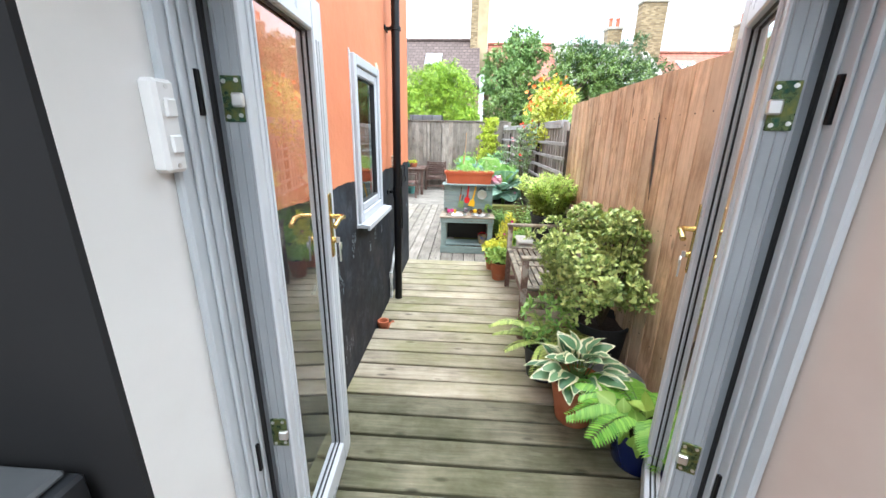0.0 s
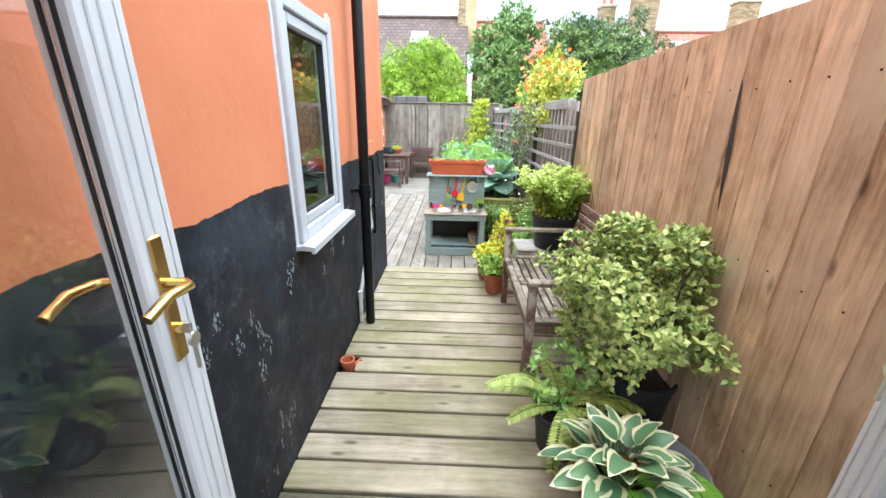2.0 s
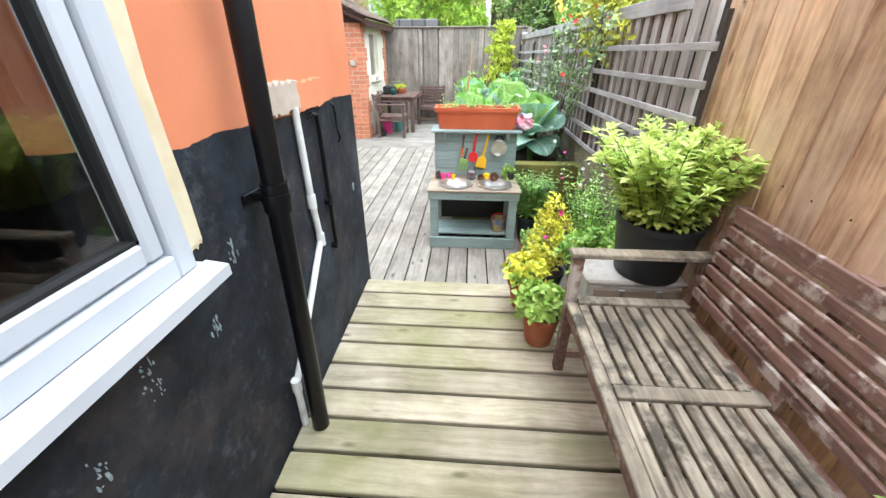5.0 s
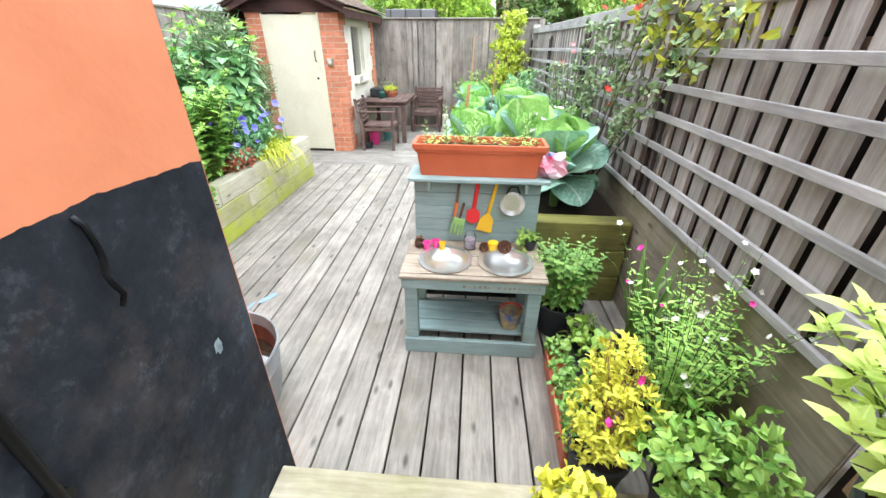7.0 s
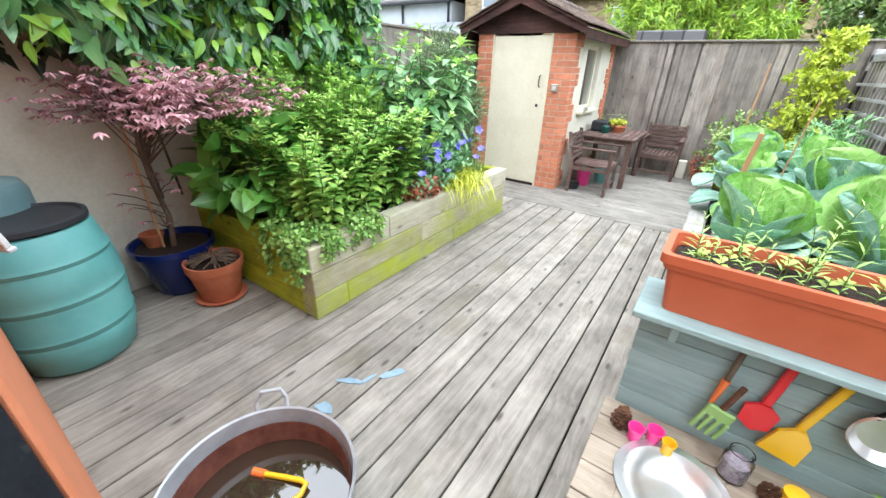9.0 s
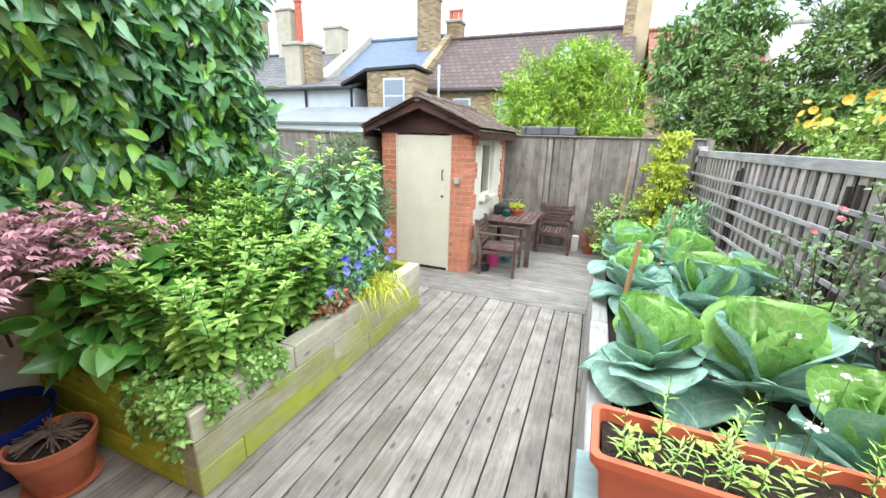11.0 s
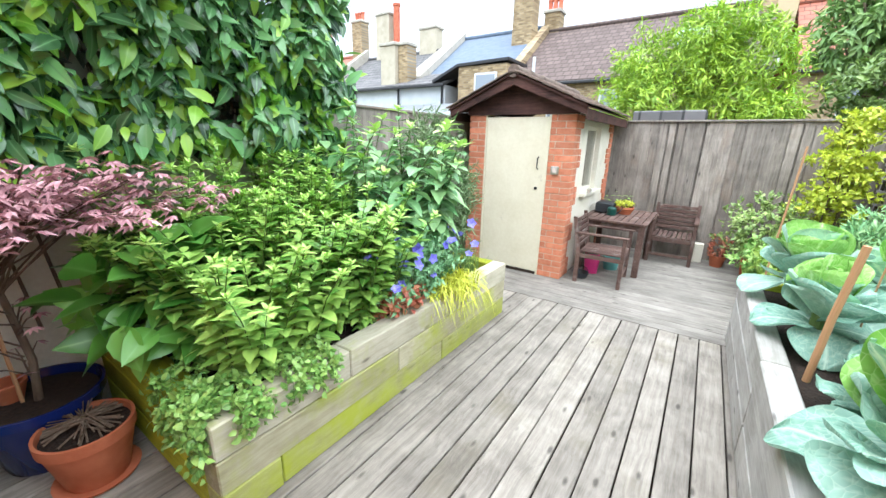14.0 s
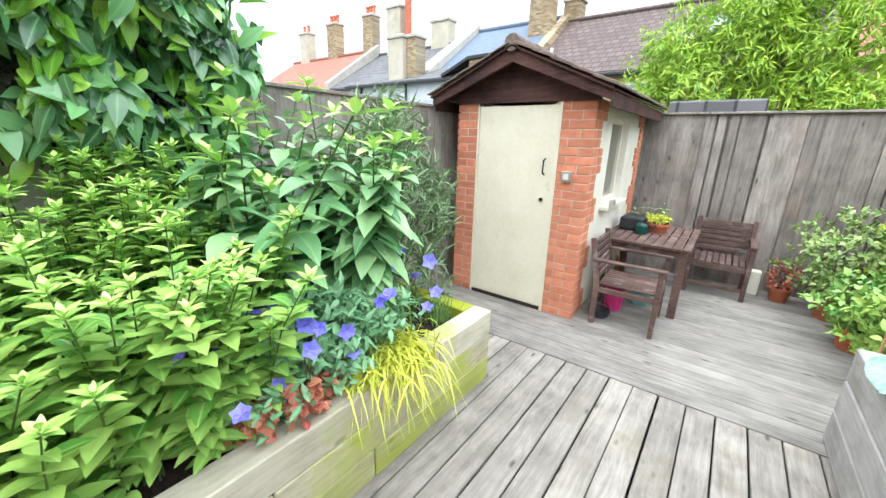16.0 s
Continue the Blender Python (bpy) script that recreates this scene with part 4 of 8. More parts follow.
tube(bm, [(WALL, 4.184, 1.335), (WALL + 0.012, 4.185, 1.32), (WALL + 0.014, 4.188, 1.28), (WALL + 0.014, 4.188, 1.245), (WALL + 0.016, 4.178, 1.222), (WALL + 0.022, 4.178, 1.20), (WALL + 0.024, 4.186, 1.175), (WALL + 0.018, 4.18, 1.15)], 0.006, 8)
tagged(part("wall_hook", bm, m_black_pipe, smooth=True), "black iron hook painted over on the wall", "hook")
m_bare = surface("bare_plaster", (0.56, 0.47, 0.30), (0.68, 0.60, 0.43), scale=10, rough=0.9, bump=0.4, vary=0.0)
m_bare_patch = surface("bare_grey_plaster", (0.36, 0.29, 0.23), (0.48, 0.40, 0.33), scale=9, rough=0.9, bump=0.5, vary=0.0)


def blot(name, y0, y1, z0, z1, depth, material, seed, label, category, rag=0.02):
    """A trowelled patch on the passage wall, with a ragged outline."""
    r = random.Random(seed)
    pts = []
    for i in range(14):
        pts.append((y0 + (y1 - y0) * i / 14, z1 + r.uniform(-rag, rag)))
    for i in range(8):
        pts.append((y1 + r.uniform(-rag, rag), z1 - (z1 - z0) * i / 8))
    for i in range(14):
        pts.append((y1 - (y1 - y0) * i / 14, z0 + r.uniform(-rag, rag)))
    for i in range(8):
        pts.append((y0 + r.uniform(-rag, rag), z0 + (z1 - z0) * i / 8))
    bm = bmesh.new()
    lo = [bm.verts.new((WALL - 0.004, y, z)) for y, z in pts]
    cy, cz = (y0 + y1) / 2, (z0 + z1) / 2
    hi = [bm.verts.new((WALL + depth, cy + (y - cy) * 0.97, cz + (z - cz) * 0.95)) for y, z in pts]
    for i in range(len(lo)):
        j = (i + 1) % len(lo)
        bm.faces.new((lo[i], lo[j], hi[j], hi[i]))
    bm.faces.new(hi)
    return tagged(part(name, bm, material), label, category, kind="structure")


blot("trim_patch", 3.74, 4.06, 1.345, 1.455, 0.018, m_orange_wall, 3, "lump of orange painted plaster over the pipe", "plaster patch", 0.006)
blot("trim_patch_bare", 3.56, 3.80, 1.362, 1.462, 0.021, m_bare_patch, 9, "bare pale grey plaster left unpainted beside the pipe", "bare plaster", 0.010)
blot("trim_bare", WY1 - 0.025, WY1 + 0.065, 1.112, 2.16, 0.004, m_bare, 4, "unpainted buff strip of render beside the window", "bare render", 0.008)
blot("trim_bare_edge", WY0 - 0.03, WY0 - 0.004, 1.06, 2.13, 0.005, m_upvc, 6, "white sealant along the window", "sealant", 0.005)
m_chalk = surface("chalky_scuff", (0.14, 0.18, 0.20), (0.34, 0.38, 0.40), scale=30, rough=0.9, bump=0.2, vary=0.2)
for k, (y, z, h) in enumerate(((1.70, 1.10, 0.12), (1.72, 0.99, 0.07), (1.79, 1.06, 0.06), (1.87, 0.94, 0.09), (1.96, 0.97, 0.07), (1.99, 0.75, 0.09), (2.00, 0.92, 0.06), (2.04, 0.83, 0.10), (2.28, 0.98, 0.12), (2.33, 1.03, 0.07),
                               (1.66, 0.97, 0.06), (4.375, 0.86, 0.03), (3.08, 0.90, 0.05), (2.86, 0.93, 0.10), (3.22, 1.05, 0.07), (2.70, 0.87, 0.07))):
    r = random.Random(300 + k)
    bm = bmesh.new()
    for i in range(18 if y < 4 else 2):
        cy, cz, w, t = (y, z, 0.016, 0.03) if y > 4 else (y + r.gauss(0, 0.012), z + r.uniform(-0.5, 0.5) * h, r.uniform(0.0008, 0.004), r.uniform(0.002, 0.012))
        ring = [(cy + w * math.cos(q) * r.uniform(0.4, 1.2), cz + t * math.sin(q) * r.uniform(0.4, 1.2)) for q in [0.9 * j for j in range(7)]]
        lo = [bm.verts.new((WALL - 0.001, p, q)) for p, q in ring]
        hi = [bm.verts.new((WALL + 0.0012 + 0.0001 * i, p, q)) for p, q in ring]
        bm.faces.new(hi)
        for j in range(7):
            bm.faces.new((lo[j], lo[(j + 1) % 7], hi[(j + 1) % 7], hi[j]))
    part("scuff", bm, m_chalk, wall_passage, "chalky scuff on the black paint")
drain = thing("drain_stub", "broken terracotta drain stub in a hole in the deck", "drain", (-0.71, 2.83, 0.10))
bm = bmesh.new()
lathe(bm, [(0.034, 0), (0.038, 0.05), (0.047, 0.055), (0.047, 0.09), (0.036, 0.09), (0.032, 0.03)], seg=18)
part("collar", bm, m_terracotta, drain, smooth=True)
bm = bmesh.new()
cyl(bm, (0.02, 0.0, 0.02), (0.085, 0.04, 0.055), 0.022, seg=12)
part("stub", bm, m_terracotta, drain, smooth=True)


# ---- bench ----
bench = thing("garden_bench", "weathered slatted garden bench with peeling brown stain, set against the fence", "bench", (0.38, 2.68, FRONT))
L, SH = 1.07, 0.42
for y in (0.0, L - 0.045):
    part("front_leg", block(-0.02, 0.025, y, y + 0.045, 0.0, SH + 0.215, 0.004, pose(0.0, 0, 0) @ Matrix.Shear("XZ", 4, (0.0, 0.0))), m_bench, bench)
    bm = bmesh.new()
    prism(bm, [(0.49, 0), (0.535, 0), (0.535, SH), (0.60, 0.87), (0.56, 0.87), (0.49, SH)], y, y + 0.045)
    part("back_leg", bm, m_bench, bench)
    part("armrest", block(-0.03, 0.545, y - 0.008, y + 0.055, SH + 0.216, SH + 0.24, 0.004), m_bench_seat, bench)
    part("end_rail", block(0.026, 0.49, y + 0.01, y + 0.035, SH - 0.075, SH - 0.025), m_bench, bench)
    part("stretcher", block(0.026, 0.49, y + 0.01, y + 0.035, 0.08, 0.12), m_bench, bench)
part("front_rail", block(-0.012, 0.02, 0.046, L - 0.046, SH - 0.075, SH - 0.018, 0.003), m_bench, bench)
part("back_rail", block(0.495, 0.52, 0.046, L - 0.046, SH - 0.075, SH - 0.025, 0.003), m_bench, bench)
for y in (0.0, L / 2 - 0.03, L - 0.06):
    part("seat_bearer", block(0.03, 0.50, y + 0.003, y + 0.057, SH - 0.016, SH + 0.004, 0.003), m_bench_seat, bench)
for half in (0, 1):
    y0, y1 = (0.065, L / 2 - 0.034) if half == 0 else (L / 2 + 0.034, L - 0.065)
    for i in range(9):
        part("seat_slat", block(0.028 + i * 0.051, 0.066 + i * 0.051, y0, y1, SH - 0.018, SH - 0.002, 0.003), m_bench_seat, bench)
part("seat_edge", block(-0.02, 0.024, 0.047, L - 0.047, SH - 0.017, SH + 0.002, 0.004), m_bench_seat, bench)
for i in range(7):
    z = SH + 0.06 + i * 0.056
    x = 0.49 + (z - SH) * 0.152
    part("back_slat", block(x - 0.012, x + 0.004, 0.046, L - 0.046, z, z + (0.042 if i < 6 else 0.062), 0.003), m_bench, bench)
for y in (L / 2 - 0.03,):
    bm = bmesh.new()
    prism(bm, [(0.505, SH - 0.02), (0.53, SH - 0.02), (0.595, 0.87), (0.57, 0.87)], y, y + 0.06)
    part("back_post", bm, m_bench, bench)

m_crate = surface("dusty_white_plastic", (0.42, 0.40, 0.36), (0.58, 0.56, 0.52), scale=4, rough=0.55, bump=0.05, stain=(0.30, 0.27, 0.21), stain_at=(0.55, 0.75), stain_scale=6, vary=0.0)
crate = thing("white_crate", "white plastic box with a bare wooden side, beside the bench", "box", (0.50, 3.865, FRONT))
part("body", block(0, 0.44, 0.004, 0.28, 0.06, 0.405, 0.012), m_crate, crate)
part("lid", block(-0.012, 0.452, -0.008, 0.292, 0.406, 0.435, 0.01), m_crate, crate)
part("side_board", block(0.03, 0.43, -0.006, 0.003, 0.20, 0.385, 0.004), m_kit_top, crate, "bare wooden board")
for x in (0.14, 0.31):
    part("clasp", block(x, x + 0.03, -0.016, -0.006, 0.34, 0.39, 0.003), m_steel, crate)
for x in (0.02, 0.40):
    part("foot", block(x, x + 0.03, 0.02, 0.26, 0.0, 0.06), m_crate, crate)


# ---- mud kitchen ----
KX0, KX1, KY0, KY1 = -0.408, 0.322, 5.282, 5.71
kit = thing("mud_kitchen", "grey-green painted wooden toy kitchen with two steel basins", "toy kitchen", (0, 0, 0))
KT = 0.535
for x in (KX0, KX1 - 0.07):
    part("leg", block(x, x + 0.07, KY0 + 0.006, KY0 + 0.06, 0.10, KT - 0.085, 0.003), m_kit, kit)
    part("leg", block(x, x + 0.07, KY1 - 0.06, KY1 - 0.02, 0.10, KT - 0.085, 0.003), m_kit, kit)
    part("side_rail", block(x + 0.02, x + 0.05, KY0 + 0.06, KY1 - 0.06, 0.03, 0.10, 0.003), m_kit, kit)
part("front_skirt", block(KX0 - 0.008, KX1 + 0.008, KY0 - 0.008, KY0 + 0.02, 0.002, 0.10, 0.003), m_kit, kit)
part("back_skirt", block(KX0, KX1, KY1 - 0.04, KY1 - 0.02, 0.002, 0.10, 0.003), m_kit, kit)
part("front_apron", block(KX0 - 0.012, KX1 + 0.012, KY0 - 0.010, KY0 + 0.018, KT - 0.085, KT - 0.018, 0.003), m_kit, kit, "painted apron with worn edges")
for x in (KX0 - 0.01, KX1 - 0.015):
    part("side_apron", block(x, x + 0.024, KY0 + 0.02, KY1 - 0.02, KT - 0.085, KT - 0.018, 0.003), m_kit, kit)
for i in range(3):
    part("lower_shelf_board", block(KX0 + 0.01, KX1 - 0.01, KY0 + 0.065 + i * 0.095, KY0 + 0.155 + i * 0.095, 0.10, 0.118, 0.003), m_kit, kit)
# Added black panel in place of the shadow beneath the worktop.
part("under_shade_panel", block(KX0 + 0.02, KX1 - 0.02, KY1 - 0.017, KY1 - 0.004, 0.12, KT - 0.03), m_rubber, kit, "added black panel standing in for the shade below the worktop")
# worktop boards with round cut-outs, each basin in its own hole
BAS = ((-0.197, 5.447, 0.149), (0.135, 5.447, 0.152))
for y0, y1 in ((KY0 - 0.022, 5.295), (5.60, KY1 - 0.02)):
    part("worktop_board", block(KX0 - 0.02, KX1 + 0.02, y0, y1 - 0.003, KT - 0.018, KT, 0.003), m_kit_top, kit)
xs = (KX0 - 0.02, BAS[0][0] - 0.125, BAS[0][0] + 0.125, BAS[1][0] - 0.125, BAS[1][0] + 0.125, KX1 + 0.02)
for a, b in ((xs[0], xs[1]), (xs[2], xs[3]), (xs[4], xs[5])):
    for y0, y1 in ((5.297, 5.395), (5.398, 5.497), (5.50, 5.597)):
        part("worktop_board", block(a, b, y0, y1, KT - 0.018, KT - 0.0005, 0.002), m_kit_top, kit)
for cx, cy, r in BAS:
    for sx, sy in ((-1, -1), (1, -1), (-1, 1), (1, 1)):
        bm = bmesh.new()
        pts = [(cx + sx * 0.126, cy + sy * 0.148)] + [(cx + sx * 0.122 * math.cos(a), cy + sy * 0.14 * math.sin(a)) for a in [math.pi / 2 * k / 6 for k in range(7)]]
        lo = [bm.verts.new((x, y, KT - 0.016)) for x, y in pts]
        hi = [bm.verts.new((x, y, KT - 0.001)) for x, y in pts]
        bm.faces.new(hi)
        bm.faces.new(lo[::-1])
        for i in range(len(lo)):
            j = (i + 1) % len(lo)
            bm.faces.new((lo[i], lo[j], hi[j], hi[i]))
        part("worktop_corner", bm, m_kit_top, kit)
    basin = thing("mixing_bowl", "polished steel bowl set into the toy kitchen worktop", "bowl", (cx, cy, KT), "steel bowls of the toy kitchen")
    bm = bmesh.new()
    lathe(bm, [(0.05, -0.052), (0.09, -0.046), (0.118, -0.025), (0.128, 0.002), (r, 0.005), (r, 0.009), (0.127, 0.008), (0.114, -0.020), (0.088, -0.042), (0.05, -0.048), (0.02, -0.047)], seg=40)
    part("bowl", bm, m_steel, basin, smooth=True)
# splashback boards, shelf and its brackets
for i in range(5):
    part("back_board", block(KX0 + 0.01, KX1 - 0.0, KY1 - 0.018, KY1, KT - 0.02 + i * 0.0815, KT + 0.0585 + i * 0.0815, 0.002), m_kit, kit)
part("top_shelf", block(KX0 - 0.012, KX1 + 0.03, KY1 - 0.11, KY1 + 0.14, 0.93, 0.95, 0.003), m_kit, kit)
for x in (KX0 + 0.09, KX1 - 0.1):
    part("shelf_bracket", block(x, x + 0.022, KY1 - 0.085, KY1 - 0.018, 0.87, 0.929, 0.004), m_kit, kit)

planter = thing("window_box", "terracotta-coloured plastic trough of seedlings on the toy kitchen shelf", "planter", (-0.035, KY1 + 0.03, 0.951), turn=-1)
PL, PW, PH = 0.36, 0.112, 0.175
bm = bmesh.new()


def loop(bm, hx, hy, z, r=0.02):
    pts = []
    for sx, sy, a0 in ((1, 1, 0), (-1, 1, 90), (-1, -1, 180), (1, -1, 270)):
        for k in range(4):
            a = radians(a0 + 30 * k)
            pts.append(bm.verts.new((sx * (hx - r) + r * math.cos(a), sy * (hy - r) + r * math.sin(a), z)))
    return pts


def loft(bm, rings):
    for a, b in zip(rings, rings[1:]):
        for k in range(len(a)):
            bm.faces.new((a[k], a[(k + 1) % len(a)], b[(k + 1) % len(b)], b[k]))


rings = [loop(bm, PL - 0.04, PW - 0.025, 0), loop(bm, PL - 0.022, PW - 0.012, PH - 0.045), loop(bm, PL - 0.012, PW - 0.006, PH - 0.043), loop(bm, PL - 0.008, PW - 0.004, PH - 0.028),
         loop(bm, PL, PW, PH - 0.026), loop(bm, PL, PW, PH), loop(bm, PL - 0.018, PW - 0.018, PH), loop(bm, PL - 0.03, PW - 0.025, PH - 0.06)]
loft(bm, rings)
bm.faces.new(rings[0][::-1])
part("trough", bm, m_tc_plastic, planter, smooth=True)
bm = bmesh.new()
g = [bm.verts.new((-PL + 0.03 + i * (2 * PL - 0.06) / 24, -PW + 0.025 + j * (2 * PW - 0.05) / 6, PH - 0.035 + rng.uniform(-0.006, 0.006))) for j in range(7) for i in range(25)]
for j in range(6):
    for i in range(24):
        a = j * 25 + i
        bm.faces.new((g[a], g[a + 1], g[a + 26], g[a + 25]))
part("soil", bm, m_soil, planter)

# utensils hung on the splashback and clutter on the worktop
HY = KY1 - 0.03


def hung(name, label, category, x, z, turn):
    return thing(name, label, category, (x, HY, z), "toys on the toy kitchen") if turn is None else tagged(_tilt(thing(name, label, category, (x, HY, z), "toys on the toy kitchen"), turn))


def _tilt(ob, a):
    ob.matrix_basis = pose(ob.location.x, ob.location.y, ob.location.z, 0, a, 0)
    return ob


sp = hung("toy_spade", "red plastic toy spade hanging from a hook", "toy spade", -0.035, 0.895, 6)
bm = bmesh.new()
box(bm, -0.011, 0.011, -0.012, 0.004, -0.14, 0.02, 0.003)
part("handle", bm, m_red, sp)
bm = bmesh.new()
prism(bm, [(-0.012, -0.14), (0.012, -0.14), (0.04, -0.16), (0.036, -0.215), (0.0, -0.235), (-0.036, -0.215), (-0.04, -0.16)], -0.016, -0.006)
part("blade", bm, m_red, sp)
sp = hung("toy_spatula", "yellow plastic toy shovel leaning on the splashback", "toy shovel", 0.07, 0.895, 12)
part("handle", block(-0.010, 0.010, -0.014, 0.002, -0.18, 0.02, 0.003), m_yellow, sp)
bm = bmesh.new()
prism(bm, [(-0.010, -0.17), (0.010, -0.17), (0.038, -0.20), (0.046, -0.28), (-0.046, -0.28), (-0.038, -0.20)], -0.03, -0.018)
part("blade", bm, m_yellow, sp)
sp = hung("hand_trowel", "orange-handled garden tool with a wooden grip hung on the splashback", "garden tool", -0.14, 0.89, 5)
bm = bmesh.new()
tube(bm, [(0, -0.005, 0.01), (0, -0.01, -0.06), (0, -0.012, -0.10)], 0.008)
part("grip", bm, m_bark, sp, smooth=True)
bm = bmesh.new()
tube(bm, [(0, -0.012, -0.10), (-0.004, -0.014, -0.2)], 0.011, r_end=0.006)
part("shaft", bm, m_orange, sp, smooth=True)
sp = hung("hand_fork", "small light green plastic hand fork", "garden fork", -0.11, 0.78, 14)
bm = bmesh.new()
tube(bm, [(0, -0.02, 0.01), (0, -0.022, -0.09)], 0.008)
part("grip", bm, m_cone, sp, smooth=True)
bm = bmesh.new()
box(bm, -0.036, 0.036, -0.034, -0.02, -0.125, -0.085, 0.004)
part("fork_head", bm, m_lime, sp)
for i in range(4):
    part("tine", block(-0.036 + i * 0.021, -0.024 + i * 0.021, -0.036, -0.024, -0.19, -0.12, 0.002), m_lime, sp)
sv = hung("steel_pan", "small steel strainer pan hung on the splashback", "pan", 0.165, 0.80, 0)
bm = bmesh.new()
lathe(bm, [(0.03, 0.0), (0.055, 0.004), (0.066, 0.03), (0.072, 0.032), (0.068, 0.036), (0.05, 0.010), (0.02, 0.008)], seg=28)
bmesh.ops.transform(bm, matrix=pose(0, -0.003, 0, 90), verts=bm.verts[:])
part("bowl", bm, m_steel, sv, smooth=True)
bm = bmesh.new()
tube(bm, [(-0.04, -0.03, 0.05), (-0.02, -0.035, 0.10), (0.02, -0.035, 0.10), (0.04, -0.03, 0.05)], 0.006)
part("handle", bm, m_black_pipe, sv, smooth=True)
jar = thing("glass_jar", "small glass jar of dried lavender petals", "jar", (-0.065, 5.595, KT), "clutter on the toy kitchen")
bm = bmesh.new()
lathe(bm, [(0.03, 0), (0.036, 0.006), (0.036, 0.075), (0.028, 0.09), (0.03, 0.10), (0.027, 0.10), (0.025, 0.088), (0.033, 0.07), (0.033, 0.008), (0.01, 0.006)], seg=24)
part("jar_body", bm, m_glass, jar, smooth=True)
bm = bmesh.new()
cyl(bm, (0, 0, 0.009), (0, 0, 0.062), 0.0315, seg=18)
part("petals", bm, surface("lavender_petals", (0.16, 0.11, 0.15), (0.42, 0.36, 0.42), scale=90, rough=0.9, bump=0.6), jar)
for x, y, mt, nm, r, hh in ((-0.315, 5.56, m_pink, "pink", 0.024, 0.048), (-0.265, 5.585, m_pink, "pink", 0.024, 0.048), (-0.225, 5.565, m_yellow, "yellow", 0.02, 0.045)):
    cup = thing("toy_cup", nm + " plastic toy cup standing on the worktop", "toy cup", (x, y, KT), "clutter on the toy kitchen")
    bm = bmesh.new()
    lathe(bm, [(r * 0.75, 0), (r * 0.8, 0.006), (r * 0.7, 0.012), (r * 1.05, hh), (r * 0.95, hh), (r * 0.6, 0.016)], seg=18)
    part("cup", bm, mt, cup, smooth=True)


def pine_cone(at, s, lean, label="brown pine cone lying on the worktop"):
    c = thing("pine_cone", label, "pine cone", at, "pine cones on the toy kitchen")
    bm = bmesh.new()
    n = 46
    for i in range(n):
        u = i / n
        r = s * (0.55 + 0.45 * math.sin(math.pi * min(1, u * 1.15 + 0.1))) * (1 - 0.65 * u ** 3)
        a = i * 2.39996
        m = pose(r * 0.55 * math.cos(a), r * 0.55 * math.sin(a), s * (0.15 + 1.9 * u), 0, 0, math.degrees(a)) @ pose(0, 0, 0, 0, 20 - 45 * u, 0)
        vs = [bm.verts.new(m @ Vector(p)) for p in ((0, -0.25 * s, 0), (0.5 * s, -0.28 * s, 0.05 * s), (0.62 * s, 0, 0.16 * s), (0.5 * s, 0.28 * s, 0.05 * s), (0, 0.25 * s, 0), (0.3 * s, 0, -0.12 * s))]
        for f in ((0, 1, 2, 5), (5, 2, 3, 4), (0, 5, 4), (0, 4, 3, 2, 1)):
            bm.faces.new([vs[k] for k in f])
    bmesh.ops.transform(bm, matrix=pose(0, 0, s * 0.55 * math.sin(radians(abs(lean))), lean), verts=bm.verts[:])
    part("cone_body", bm, m_cone, c)


pine_cone((-0.36, 5.59, KT - 0.004), 0.03, 0)
pine_cone((0.02, 5.595, KT + 0.004), 0.026, 80)
pine_cone((0.135, 5.60, KT + 0.004), 0.036, 80)
bm = bmesh.new()
lathe(bm, [(0.026, 0), (0.032, 0.03), (0.03, 0.05), (0.012, 0.055)], seg=18)
tagged(part("toy_mask", bm, m_yellow, smooth=True), "small orange and yellow toy lying on the worktop", "toy").matrix_basis = pose(0.068, 5.585, KT + 0.001)
bkt = thing("toy_bucket", "small toy bucket with a yellow and blue pattern under the worktop", "toy bucket", (0.19, 5.42, 0.119))
bm = bmesh.new()
lathe(bm, [(0.05, 0), (0.07, 0.12), (0.066, 0.12), (0.046, 0.006)], seg=24)
part("bucket", bm, surface("bucket_print", (0.55, 0.40, 0.05), (0.03, 0.09, 0.30), scale=16, rough=0.4, bump=0.0), bkt, smooth=True)
bm = bmesh.new()
tube(bm, [(-0.068, 0, 0.115), (-0.05, 0, 0.15), (0, 0, 0.165), (0.05, 0, 0.15), (0.068, 0, 0.115)], 0.004)
part("handle", bm, m_red, bkt, smooth=True)
for i in range(16):
    x = -0.09 + 0.026 * i + rng.uniform(-0.004, 0.004)
    part("worn_mark", block(x, x + rng.uniform(0.008, 0.016), KY0 - 0.0112, KY0 - 0.0095, KT - 0.062, KT - 0.048 + rng.uniform(-0.006, 0.006)), m_kit_top, kit, "pale worn lettering")
bag = thing("toy_bag", "crumpled white, red and pink plastic bag on the shelf end", "bag", (0.365, KY1 + 0.03, 0.951))
bm = bmesh.new()
bmesh.ops.create_icosphere(bm, subdivisions=3, radius=0.10)
for v in bm.verts:
    v.co *= 1 + 0.5 * noise.noise(v.co * 18)
    v.co.z = max(v.co.z * 0.8, -0.04) + 0.04
part("crumpled_film", bm, surface("bag_print", (0.80, 0.76, 0.78), (0.70, 0.06, 0.16), scale=10, rough=0.35, bump=0.1, stain=(0.05, 0.25, 0.60), stain_at=(0.58, 0.62), stain_scale=9), bag)


